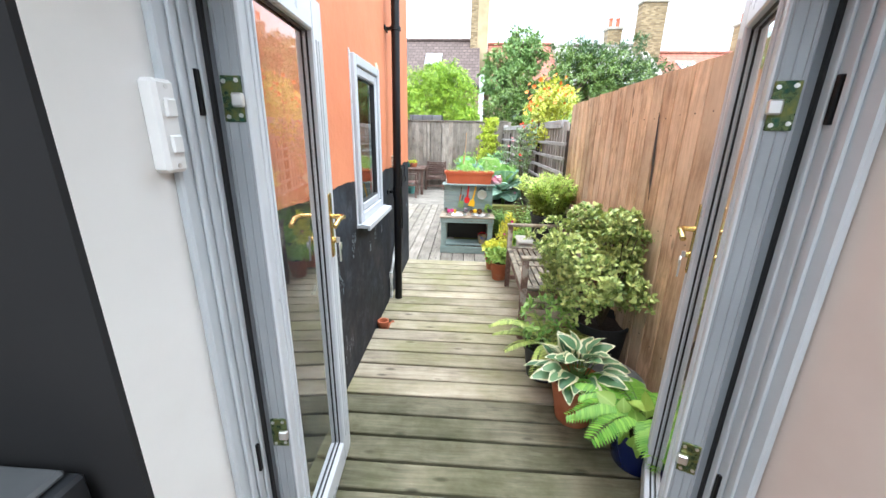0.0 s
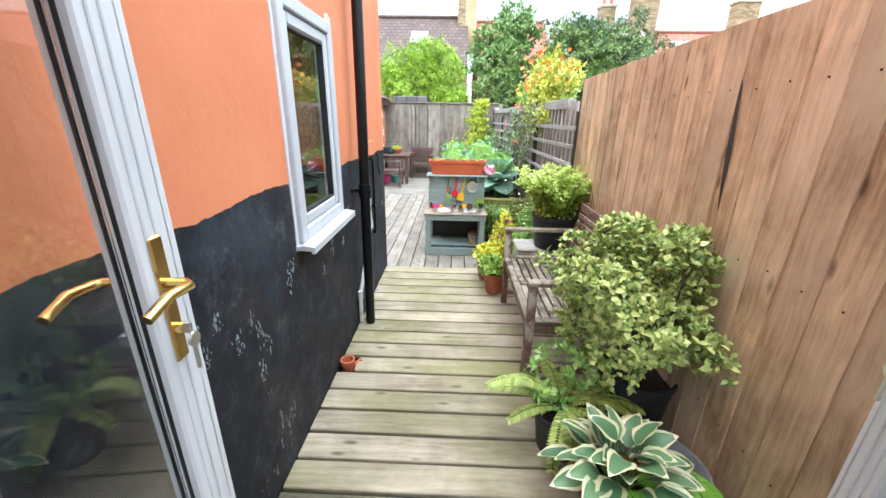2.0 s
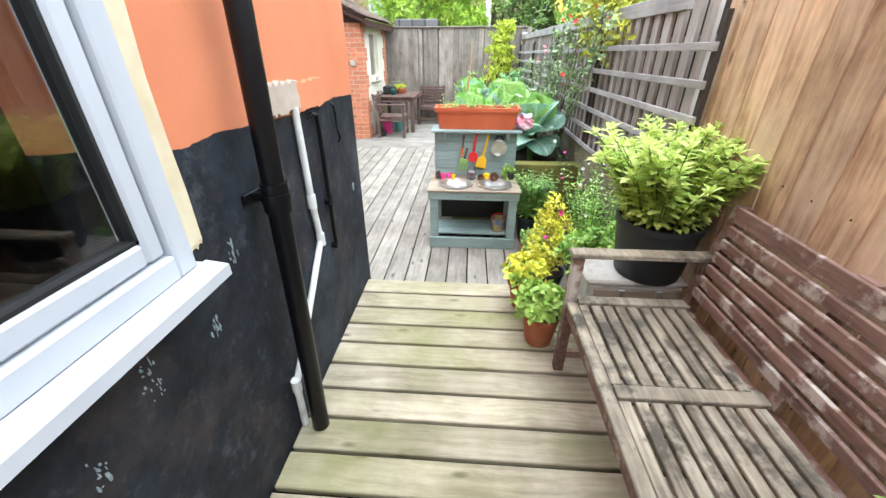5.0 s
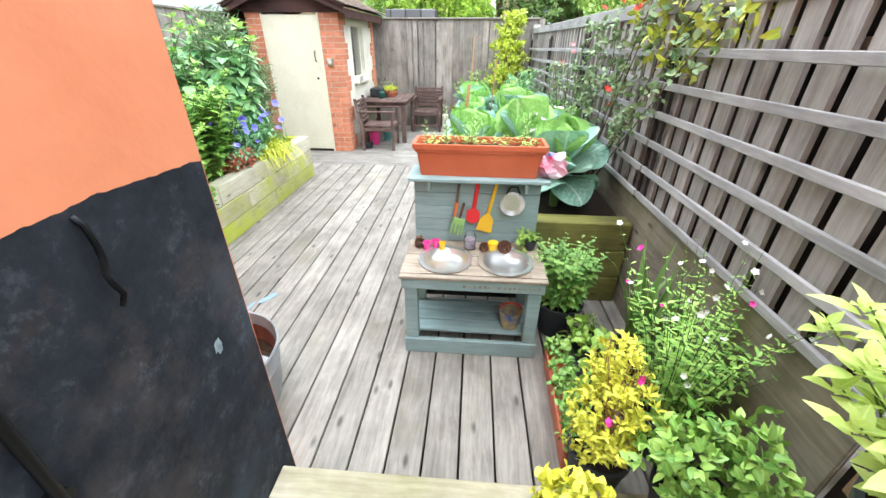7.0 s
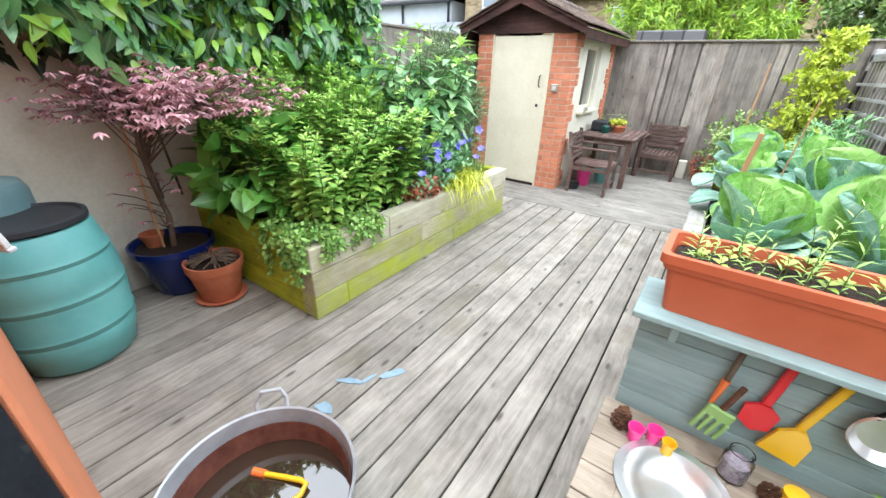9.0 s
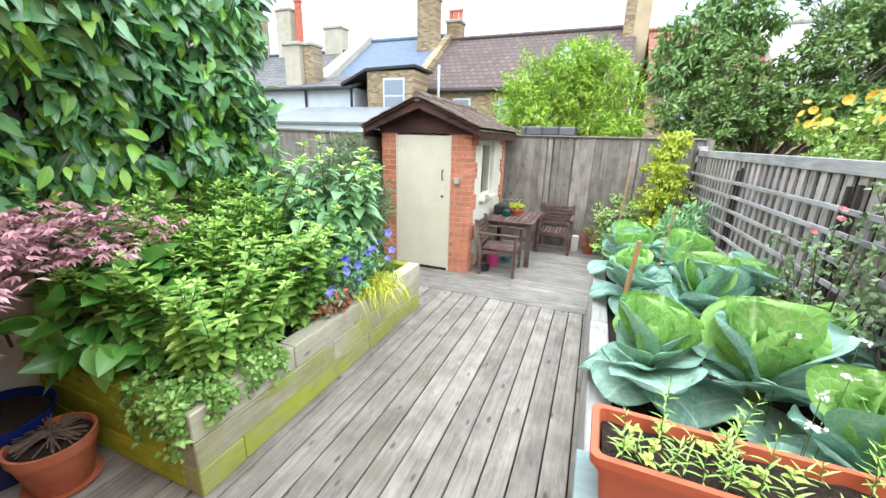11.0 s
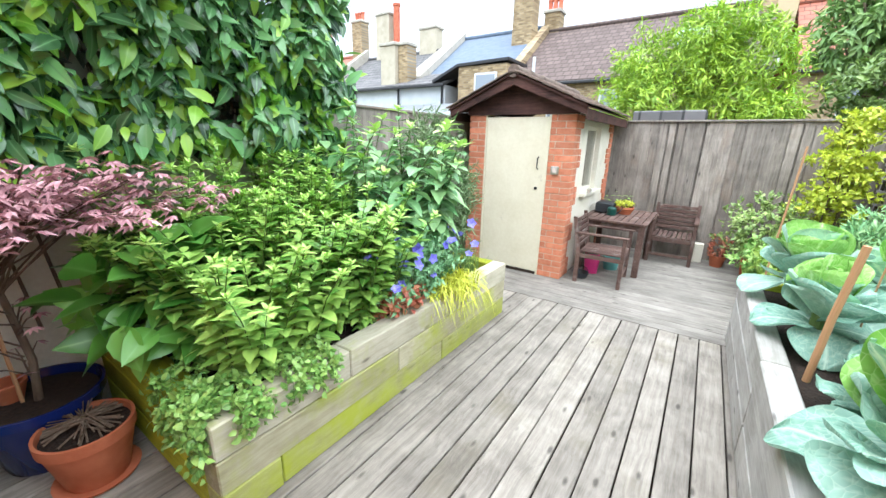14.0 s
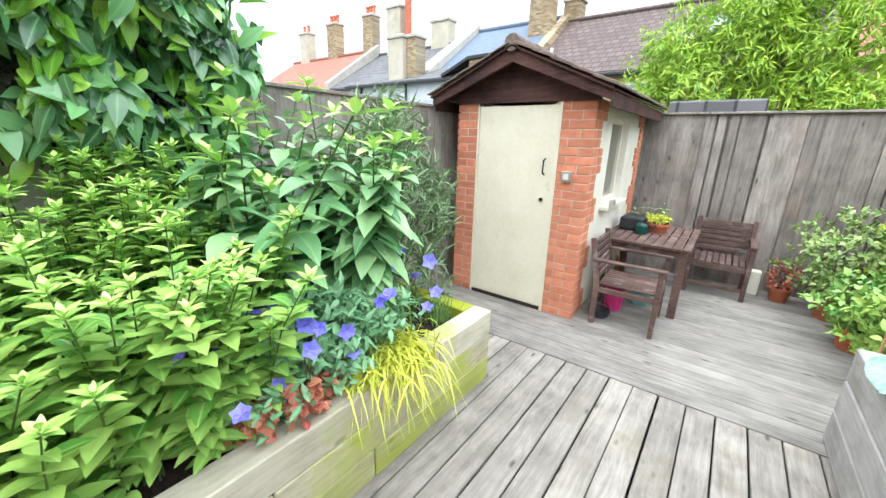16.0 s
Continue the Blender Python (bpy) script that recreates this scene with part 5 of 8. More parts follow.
# ---- tub, barrel, pots by the house corner ----
tub = thing("tin_bath", "round galvanised tub half full of dark rainwater", "tub", (-1.255, 4.845, 0.0))
bm = bmesh.new()
lathe(bm, [(0.25, 0.002), (0.262, 0.012), (0.268, 0.06), (0.272, 0.064), (0.288, 0.22), (0.294, 0.226), (0.30, 0.325), (0.307, 0.335), (0.303, 0.343), (0.296, 0.338), (0.284, 0.225), (0.255, 0.02), (0.1, 0.016)], seg=48)
part("body", bm, m_zinc, tub, smooth=True)
for s in (1, -1):
    bm = bmesh.new()
    tube(bm, [(-0.055, 0.297 * s, 0.30), (-0.055, 0.33 * s, 0.36), (-0.035, 0.345 * s, 0.39), (0.035, 0.345 * s, 0.39), (0.055, 0.33 * s, 0.36), (0.055, 0.297 * s, 0.30)], 0.008)
    bmesh.ops.transform(bm, matrix=pose(0, 0, 0, 0, 0, 50), verts=bm.verts[:])
    part("handle", bm, m_zinc, tub, smooth=True)
bm = bmesh.new()
bmesh.ops.create_circle(bm, cap_ends=True, segments=48, radius=0.277)
part("water", bm, m_water, tub).matrix_basis = pose(0, 0, 0.185)
bm = bmesh.new()
lathe(bm, [(0.2765, 0.187), (0.2835, 0.28), (0.2815, 0.28), (0.2745, 0.187)], seg=48)
bmesh.ops.delete(bm, geom=[f for f in bm.faces if len(f.verts) > 4], context="FACES_ONLY")
part("rust_band", bm, surface("rust", (0.10, 0.03, 0.02), (0.22, 0.08, 0.05), scale=14, rough=0.85, bump=0.3), tub)
hose = thing("hose_end", "yellow hose with an orange connector floating in the tub", "hose", (-1.255, 4.845, 0.188))
bm = bmesh.new()
tube(bm, [(-0.12, 0.07, 0.004), (-0.06, 0.10, 0.006), (0.01, 0.13, 0.012), (0.04, 0.13, 0.02), (0.05, 0.10, 0.01), (0.03, -0.02, 0.0), (0.05, -0.10, -0.005)], 0.010, 10)
part("hose", bm, m_yellow, hose, smooth=True)
bm = bmesh.new()
cyl(bm, (-0.12, 0.07, 0.004), (-0.165, 0.05, 0.004), 0.015, seg=12)
part("connector", bm, m_orange, hose)

gun = thing("water_blaster", "yellow and pink toy water blaster standing by the tub", "toy", (-0.90, 4.625, 0.0))
bm = bmesh.new()
tube(bm, [(0, 0, 0.005), (0.0, 0.01, 0.2)], 0.024, 12)
part("barrel", bm, m_yellow, gun, smooth=True)
part("grip", block(-0.035, 0.035, -0.03, 0.03, 0.2, 0.36, 0.014), m_yellow, gun)
part("pump", block(-0.022, 0.022, -0.055, -0.031, 0.16, 0.25, 0.008), m_zinc, gun)
for i in range(4):
    bm = bmesh.new()
    bmesh.ops.create_uvsphere(bm, u_segments=10, v_segments=8, radius=0.015, matrix=pose(-0.026 + (i % 2) * 0.05, 0.03 - 0.02 * (i // 2), 0.355 - 0.07 * (i // 2)))
    part("knob", bm, m_pink, gun, smooth=True)

barrel = thing("water_butt", "ribbed teal plastic water butt with a dark lid", "water butt", (-3.03, 4.78, 0))
prof = [(0.21, 0.003), (0.245, 0.03), (0.27, 0.14), (0.283, 0.20), (0.276, 0.215), (0.290, 0.25), (0.282, 0.265), (0.297, 0.40), (0.290, 0.42), (0.302, 0.45), (0.294, 0.47), (0.298, 0.50), (0.288, 0.60), (0.278, 0.62), (0.287, 0.645), (0.275, 0.665), (0.25, 0.78), (0.24, 0.79), (0.05, 0.80)]
bm = bmesh.new()
lathe(bm, prof, seg=44)
part("body", bm, m_teal, barrel, smooth=True)
bm = bmesh.new()
lathe(bm, [(0.235, 0.80), (0.245, 0.805), (0.245, 0.83), (0.225, 0.835), (0.215, 0.82), (0.05, 0.82)], seg=36)
part("lid", bm, m_black_pot, barrel, smooth=True)
barrel_2 = thing("compost_bin", "grey-green plastic bin behind the water butt", "bin", (-3.36, 5.02 - 0.35, 0))
bm = bmesh.new()
lathe(bm, [(0.2, 0.003), (0.22, 0.05), (0.22, 0.9), (0.20, 0.95), (0.10, 0.98)], seg=36)
part("body", bm, surface("grey_green_plastic", (0.10, 0.17, 0.18), (0.16, 0.24, 0.25), scale=4, rough=0.45, bump=0.03, vary=0.0), barrel_2, smooth=True)
board = thing("white_board", "white plastic-framed panel leaning over the water butt", "panel", (-2.83, 4.58, 0.84))
part("panel", block(-0.25, 0.25, -0.012, 0.012, 0.0, 0.34, 0.004, pose(0, 0, 0, 12, 0, 22)), m_white, board)
part("frame_edge", block(-0.26, 0.26, -0.016, 0.016, -0.02, 0.0, 0.004, pose(0, 0, 0, 12, 0, 22)), m_upvc, board)


def pot(bm, r0, r1, h, rim=0.03, t=0.012, seg=32):
    return lathe(bm, [(r0 * 0.96, 0), (r0, 0.008), (r1 * 0.955, h - rim), (r1, h - rim + 0.004), (r1 * 1.01, h), (r1 - t, h), (r1 * 0.94 - t, h - rim - 0.01), (r0 * 0.9, 0.02)], seg=seg)


def potted(name, label, at, r0, r1, h, material, group="", rim=0.03, soil=0.85):
    th = thing(name, label, "potted plant", at, group)
    bm = bmesh.new()
    pot(bm, r0, r1, h, rim)
    part("pot", bm, material, th, smooth=True)
    bm = bmesh.new()
    bmesh.ops.create_circle(bm, cap_ends=True, segments=28, radius=(r0 + (r1 - r0) * soil) * 0.93)
    part("soil", bm, m_soil, th).matrix_basis = pose(0, 0, h * soil)
    return th


dead = potted("terracotta_pot", "large terracotta pot of dry dead stalks on the deck", (-2.99, 5.55, 0.012), 0.125, 0.185, 0.29, m_terracotta, rim=0.06, soil=0.9)
bm = bmesh.new()
lathe(bm, [(0.14, -0.010), (0.165, 0.0), (0.17, 0.012), (0.16, 0.012), (0.13, 0.001)], seg=30)
part("saucer", bm, m_terracotta, dead, smooth=True)
for i in range(34):
    a, b = rng.uniform(0, 6.28), rng.uniform(0, 6.28)
    bm = bmesh.new()
    z = 0.27 + rng.uniform(0, 0.03)
    tube(bm, [(0.15 * math.cos(a), 0.15 * math.sin(a), z), (0.03 * math.cos(b), 0.03 * math.sin(b), z + 0.03), (0.14 * math.cos(b), 0.14 * math.sin(b), z + rng.uniform(-0.01, 0.04))], 0.005, 5, 0.003)
    part("dry_stalk", bm, m_bark, dead)


# ---- table and chairs by the shed ----
def garden_chair(label, m):
    ch = thing("garden_chair", label, "chair", group="chairs by the shed")
    W, D, SHh = 0.58, 0.54, 0.38
    for x in (0, W - 0.045):
        part("front_leg", block(x, x + 0.045, 0, 0.04, 0, 0.60, 0.004), m_patio, ch)
        bm = bmesh.new()
        prism(bm, [(0.0, 0), (0.045, 0), (0.045, SHh), (0.12, 0.80), (0.08, 0.80), (0.0, SHh)], x, x + 0.04)
        bmesh.ops.transform(bm, matrix=pose(x + 0.04 + x, 0, 0, 0, 0, 90) @ pose(D - 0.05, 0, 0), verts=bm.verts[:])
        part("back_leg", bm, m_patio, ch)
        part("armrest", block(x - 0.008, x + 0.053, -0.02, D + 0.03, 0.601, 0.622, 0.004), m_patio, ch)
        part("side_rail", block(x + 0.01, x + 0.035, 0.04, D - 0.05, SHh - 0.065, SHh - 0.02), m_patio, ch)
    part("front_rail", block(0.045, W - 0.045, 0.006, 0.032, SHh - 0.065, SHh - 0.005, 0.003), m_patio, ch)
    part("stretcher", block(0.045, W - 0.045, 0.01, 0.03, 0.10, 0.14, 0.003), m_patio, ch)
    for i in range(8):
        x = 0.05 + i * 0.061
        part("seat_slat", block(x, x + 0.046, 0.01, D - 0.04, SHh - 0.004, SHh + 0.014, 0.003), m_patio, ch)
    for i in range(6):
        z = SHh + 0.05 + i * 0.06
        y = D - 0.05 + (z - SHh) * 0.18 + 0.012
        part("back_slat", block(0.046, W - 0.046, y, y + 0.016, z, z + 0.045, 0.003), m_patio, ch)
    ch.matrix_basis = m
    return ch


garden_chair("weathered brown slatted wooden armchair beside the brick pier", pose(-1.36, 9.82, 0, 0, 0, 92))
garden_chair("weathered brown slatted wooden armchair against the back fence", pose(-1.30, 11.36, 0, 0, 0, 0))
table = thing("garden_table", "weathered brown slatted square garden table", "table", (-2.02, 10.40, 0))
TW, TD, TH = 0.76, 1.10, 0.70
for x in (0, TW - 0.07):
    for y in (0, TD - 0.07):
        part("leg", block(x, x + 0.07, y, y + 0.07, 0, TH - 0.03, 0.004), m_patio, table)
for x in (0.015, TW - 0.04):
    part("side_apron", block(x, x + 0.025, 0.07, TD - 0.07, TH - 0.10, TH - 0.03, 0.003), m_patio, table)
for y in (0.015, TD - 0.04):
    part("end_apron", block(0.07, TW - 0.07, y, y + 0.025, TH - 0.10, TH - 0.03, 0.003), m_patio, table)
for x in (-0.02, TW - 0.04):
    part("top_edge", block(x, x + 0.06, -0.02, TD + 0.02, TH - 0.029, TH, 0.003), m_patio, table)
for y in (-0.02, TD / 2 - 0.03, TD - 0.04):
    part("top_rail", block(0.041, TW - 0.041, y, y + 0.06, TH - 0.029, TH - 0.001, 0.003), m_patio, table)
for half in (0, 1):
    y0, y1 = (0.043, TD / 2 - 0.033) if half == 0 else (TD / 2 + 0.033, TD - 0.043)
    for i in range(8):
        part("top_slat", block(0.048 + i * 0.084, 0.118 + i * 0.084, y0, y1, TH - 0.024, TH - 0.003, 0.003), m_patio, table)
tray = thing("plastic_planter", "shallow black tray on the garden table", "planter", (-1.86, 11.05, TH + 0.001))
part("tray", block(-0.12, 0.12, -0.16, 0.16, 0, 0.15, 0.02), m_black_pot, tray)
can = thing("watering_can", "small dark green watering can on the garden table", "watering can", (-1.74, 10.82, TH + 0.001))
bm = bmesh.new()
lathe(bm, [(0.055, 0), (0.06, 0.01), (0.06, 0.09), (0.04, 0.11), (0.035, 0.10)], seg=22)
part("body", bm, surface("green_plastic", (0.01, 0.06, 0.045), (0.02, 0.09, 0.07), scale=5, rough=0.4, bump=0.0), can, smooth=True)
bm = bmesh.new()
tube(bm, [(0.055, 0, 0.02), (0.10, 0, 0.06), (0.13, 0, 0.11)], 0.012, 8, 0.008)
part("spout", bm, m_black_pot, can, smooth=True)
for i, (x, y, mt, r, hh, lab) in enumerate(((-1.80, 10.3, m_pink, 0.10, 0.22, "pink plastic bucket under the garden table"), (-1.62, 10.62, m_teal, 0.11, 0.18, "teal watering can body under the garden table"), (-1.86, 10.02, m_black_pot, 0.10, 0.07, "black plastic pot lying under the chair"))):
    b2 = thing("storage_bucket", lab, "bucket", (x, y, 0.001))
    bm = bmesh.new()
    lathe(bm, [(r * 0.8, 0), (r, hh), (r * 0.95, hh), (r * 0.72, 0.01)], seg=24)
    part("bucket", bm, mt, b2, smooth=True)
    bm = bmesh.new()
    tube(bm, [(-r, 0, hh - 0.02), (-r * 0.7, 0, hh + r * 0.6), (0, 0, hh + r * 0.85), (r * 0.7, 0, hh + r * 0.6), (r, 0, hh - 0.02)], 0.005)
    part("handle", bm, mt, b2, smooth=True)
block_1 = tagged(part("stone_block", block(-0.72, -0.60, 11.72, 11.84, 0.001, 0.28, 0.01), m_cream_wall), "pale rough stone block by the back fence", "block")
sb = tagged(part("sill_tin", block(-2.0, -1.985 + 0.03, 10.38, 10.46, 1.02, 1.08, 0.004), m_steel), "small tin on the shed window sill", "tin")


# ---- plants: helpers ----
def unit_rows(a):
    return a / np.maximum(np.linalg.norm(a, axis=1, keepdims=True), 1e-9)


def raw_mesh(name, verts, faces, material):
    """A mesh from arrays; faces is a list of index arrays, each of one face size."""
    me = bpy.data.meshes.new(name)
    me.vertices.add(len(verts))
    me.vertices.foreach_set("co", verts.astype(np.float32).ravel())
    sizes = np.concatenate([np.full(len(f), f.shape[1]) for f in faces])
    loops = np.concatenate([f.ravel() for f in faces])
    me.loops.add(len(loops))
    me.loops.foreach_set("vertex_index", loops.astype(np.int32))
    me.polygons.add(len(sizes))
    me.polygons.foreach_set("loop_start", np.concatenate([[0], np.cumsum(sizes)[:-1]]).astype(np.int32))
    me.polygons.foreach_set("use_smooth", np.ones(len(sizes), dtype=bool))
    me.update(calc_edges=True)
    me.materials.append(material)
    return me


def leaf_mesh(name, leaves, material, fold=0.3, curl=0.25, fine=True, broad=0.32):
    """Many leaves in one mesh. leaves: base, direction, facing, length, width, as arrays."""
    P, D, U, L, W = leaves
    D = unit_rows(D)
    S = unit_rows(np.cross(D, U))
    N = np.cross(S, D)
    L, W = L[:, None], W[:, None] / 2
    n = len(P)
    if fine:
        shape = [(0, 0, 0)] + [(u, v * k, v) for u, k in ((0.13, 0.62), (broad + 0.02, 1.0), (0.58, 0.88), (0.81, 0.48)) for v in (-1, 0, 1)] + [(1, 0, 0)]
        quads = [q for i in (1, 4, 7) for q in ((i, i + 1, i + 4, i + 3), (i + 1, i + 2, i + 5, i + 4))]
        tris = [(0, 2, 1), (0, 3, 2), (10, 11, 13), (11, 12, 13)]
    else:
        shape = [(0, 0, 0), (0.42, -1, 1), (1, 0, 0), (0.42, 1, 1)]
        quads, tris = [], [(0, 3, 2), (0, 2, 1)]
    V = np.stack([P + D * L * u + S * W * v + N * (W * abs(v) * fold - L * curl * u * u) for u, v, w in shape], axis=1)
    k = len(shape)
    off = (np.arange(n) * k)[:, None]
    faces = []
    if quads:
        faces.append(np.concatenate([off + np.array(q)[None, :] for q in quads]))
    faces.append(np.concatenate([off + np.array(t)[None, :] for t in tris]))
    me = raw_mesh(name, V.reshape(-1, 3), faces, material)
    me.attributes.new("rib", "FLOAT", "POINT").data.foreach_set("value", np.tile(np.array([1.0 if v == 0 else 0.0 for u, v, w in shape]), n))
    return me


def join_leaves(*sets):
    return [np.concatenate([s[i] for s in sets]) for i in range(5)]


def foliage(name, leaves, material, parent, label="", **k):
    ob = new(name, leaf_mesh(name, leaves, material, **k))
    ob.parent = parent
    ob["kind"] = "stuff"
    if label:
        ob["label"] = label
    return ob


def crown(r, centre, radii, clusters, per, length, width, lift=0.35, lumpy=0.25, hollow=0.55, spread=0.6, low=-1.0, seed=0):
    """Leaves in clusters on and in a lumpy rounded crown, with gaps between the clusters."""
    d = unit_rows(r.normal(size=(clusters, 3)))
    d[:, 2] = np.where(d[:, 2] < low, -d[:, 2], d[:, 2])
    lump = np.array([noise.noise(Vector(v) * 1.7 + Vector((seed * 3.1, seed, 0))) + 0.5 * noise.noise(Vector(v) * 4.3 + Vector((seed, 0, seed))) for v in d])
    rad = (hollow + (1 - hollow) * r.random(clusters) ** 0.5) * (1 + lumpy * lump * 1.6)
    C = np.array(centre) + d * rad[:, None] * np.array(radii)
    P = np.repeat(C, per, axis=0)
    out = np.repeat(d, per, axis=0)
    jit = r.normal(size=P.shape)
    D = unit_rows(out * (1 - spread) + jit * spread + np.array([0, 0, lift]))
    P = P + D * length * 0.15 + r.normal(size=P.shape) * length * 0.25
    U = unit_rows(out + np.array([0, 0, 0.8]) + 0.5 * r.normal(size=P.shape))
    s = 0.7 + 0.6 * r.random(len(P))
    return [P, D, U, length * s, width * s]


def limbs(bm, root, centre, radii, n, r, thick, rng_):
    """Woody limbs from a root up into a crown."""
    for i in range(n):
        a, e = rng_.uniform(0, 6.28), rng_.uniform(0.1, 1.3)
        tip = Vector(centre) + Vector((math.cos(a) * math.cos(e) * radii[0], math.sin(a) * math.cos(e) * radii[1], math.sin(e) * radii[2])) * 0.85
        mid = (Vector(root) + tip) / 2 + Vector((rng_.uniform(-1, 1), rng_.uniform(-1, 1), 0.5)) * 0.1 * max(radii)
        tube(bm, [root, Vector(root).lerp(mid, 0.5) + Vector((0, 0, 0.03)), mid, tip], thick, 6, thick * 0.3)
    return bm


def stemmed(r, bases, heights, lean, gap, length, width, droop=0.25, start=0.12, whorl=2, top=0.45):
    """Upright stems with pairs of leaves; returns the leaves and the stems' runs of points."""
    P, D, U, Ls, Ws, runs = [], [], [], [], [], []
    for b, h, le in zip(bases, heights, lean):
        b, le = np.array(b, float), np.array(le, float)
        up = lambda s: b + np.array([0, 0, h]) * s + le * h * s * s
        runs.append([up(s) for s in (0, 0.35, 0.7, 1.0)])
        n = max(3, int(h / gap))
        a0 = r.random() * 6.28
        for k in range(n):
            s = start + (1 - start) * (k + 0.5 * r.random()) / n
            size = (0.65 + 0.5 * math.sin(math.pi * min(1, s * 1.05))) * (1 - (1 - top) * max(0, s - 0.75) / 0.25)
            for w in range(whorl):
                a = a0 + k * 1.6 + w * 2 * math.pi / whorl + r.normal() * 0.25
                d = np.array([math.cos(a), math.sin(a), 0.55 * s + 0.1 - droop + r.normal() * 0.15])
                P.append(up(s))
                D.append(d)
                U.append([-0.3 * math.cos(a), -0.3 * math.sin(a), 1])
                f = size * (0.8 + 0.4 * r.random())
                Ls.append(length * f)
                Ws.append(width * f)
    return [np.array(P), np.array(D), np.array(U), np.array(Ls), np.array(Ws)], runs


def tips(r, runs, n, length, width):
    """A small upright rosette of young leaves at the end of each stem."""
    P, D, U, Ls, Ws = [], [], [], [], []
    for run in runs:
        a0, e = r.random() * 6.28, np.array(run[-1], float)
        for k in range(n):
            a, f = a0 + k * 2.4, k / n
            P.append(e - np.array([0, 0, 0.022 * (1 - f)]))
            D.append([math.cos(a) * (1 - 0.5 * f), math.sin(a) * (1 - 0.5 * f), 0.25 + 0.9 * f + r.normal() * 0.12])
            U.append([-0.5 * math.cos(a), -0.5 * math.sin(a), 1])
            q = (1.05 - 0.55 * f) * (0.8 + 0.4 * r.random())
            Ls.append(length * q)
            Ws.append(width * q)
    return [np.array(P), np.array(D), np.array(U), np.array(Ls), np.array(Ws)]


def stems(name, runs, radius, material, parent, seg=5):
    bm = bmesh.new()
    for run in runs:
        tube(bm, run, radius, seg, radius * 0.5)
    ob = part(name, bm, material, parent, smooth=True)
    ob["kind"] = "stuff"
    return ob


def fern(r, at, n, length, width, lift, pinnae=20):
    P, D, U, Ls, Ws, runs = [], [], [], [], [], []
    for i in range(n):
        a = i * 2.4 + r.normal() * 0.2
        out = np.array([math.cos(a), math.sin(a), 0])
        l = length * (0.75 + 0.4 * r.random())
        rise = lift * (0.5 + 0.9 * r.random())
        pt = lambda s: np.array(at) + out * l * (s * 0.95) + np.array([0, 0, l * (rise * s - (rise * 0.55 + 0.3) * s * s)])
        runs.append([pt(s) for s in (0, 0.25, 0.5, 0.75, 1.0)])
        side = np.array([-out[1], out[0], 0])
        for k in range(pinnae):
            s = 0.14 + 0.86 * k / pinnae
            t = pt(min(1, s + 0.02)) - pt(s)
            w = width * math.sin(math.pi * (0.12 + 0.86 * (1 - s) ** 0.8)) * 0.9 + 0.006
            for q in (-1, 1):
                P.append(pt(s))
                D.append(side * q + t / np.linalg.norm(t) * 0.35 + np.array([0, 0, -0.15]))
                U.append([0, 0, 1])
                Ls.append(w)
                Ws.append(l / pinnae * 1.0)
    return [np.array(P), np.array(D), np.array(U), np.array(Ls), np.array(Ws)], runs


def blades(r, at, n, length, width, spread, droop, arc=(0, 6.28)):
    """Grass blades as curved strips."""
    V, Q = [], []
    for i in range(n):
        a = r.uniform(*arc)
        b = np.array(at) + np.array([r.normal() * spread * 0.25, r.normal() * spread * 0.25, 0])
        out = np.array([math.cos(a), math.sin(a), 0])
        l, o = length * r.uniform(0.65, 1.1), r.uniform(0.25, 1.0)
        side = np.array([-out[1], out[0], 0]) * width / 2
        base = len(V)
        for k in range(7):
            s = k / 6
            p = b + out * l * o * spread * s ** 1.3 * 2.2 + np.array([0, 0, l * (s - droop * o * s ** 2.4)])
            w = 1 - s ** 2.5 * 0.92
            V += [p - side * w, p + side * w]
        Q += [(base + 2 * k, base + 2 * k + 1, base + 2 * k + 3, base + 2 * k + 2) for k in range(6)]
    return np.array(V), [np.array(Q)]


def flowers(name, r, points, size, material, parent, petals=5, facing=(0, -0.3, 0.8), label=""):
    pts = np.array(points, float)
    P = np.repeat(pts, petals, axis=0)
    a = np.tile(np.arange(petals) * 2 * math.pi / petals, len(pts)) + np.repeat(r.random(len(pts)) * 6, petals)
    f = unit_rows(np.array(facing)[None, :] + 0.5 * r.normal(size=(len(pts), 3)))
    f = np.repeat(f, petals, axis=0)
    e1 = unit_rows(np.cross(f, np.array([[0.3, 0.9, 0.2]])))
    e2 = np.cross(f, e1)
    D = e1 * np.cos(a)[:, None] + e2 * np.sin(a)[:, None] + f * 0.45
    n = len(P)
    s = np.repeat(0.8 + 0.4 * r.random(len(pts)), petals)
    ob = foliage(name, [P, D, f, size * s, size * 0.95 * s], material, parent, label, fold=0.3, curl=0.1)
    return ob


R = lambda s: np.random.default_rng(s)
l_varieg = leafy("variegated_leaf", (0.07, 0.17, 0.02), (0.72, 0.80, 0.28), rough=0.4)
l_sage = leafy("sage_leaf", (0.44, 0.58, 0.11), (0.74, 0.84, 0.30), rough=0.6, glow=0.42)
l_fern = leafy("fern_leaf", (0.10, 0.30, 0.025), (0.30, 0.56, 0.07), rough=0.5)
l_fern_mid = leafy("soft_fern_leaf", (0.17, 0.25, 0.035), (0.46, 0.54, 0.13), rough=0.55)
l_gold = leafy("golden_leaf", (0.50, 0.50, 0.03), (0.86, 0.82, 0.10), rough=0.5)
l_lime = leafy("lime_leaf", (0.20, 0.36, 0.05), (0.42, 0.58, 0.12), rough=0.45)
l_mid = leafy("mid_green_leaf", (0.10, 0.26, 0.045), (0.36, 0.54, 0.13), rough=0.42)
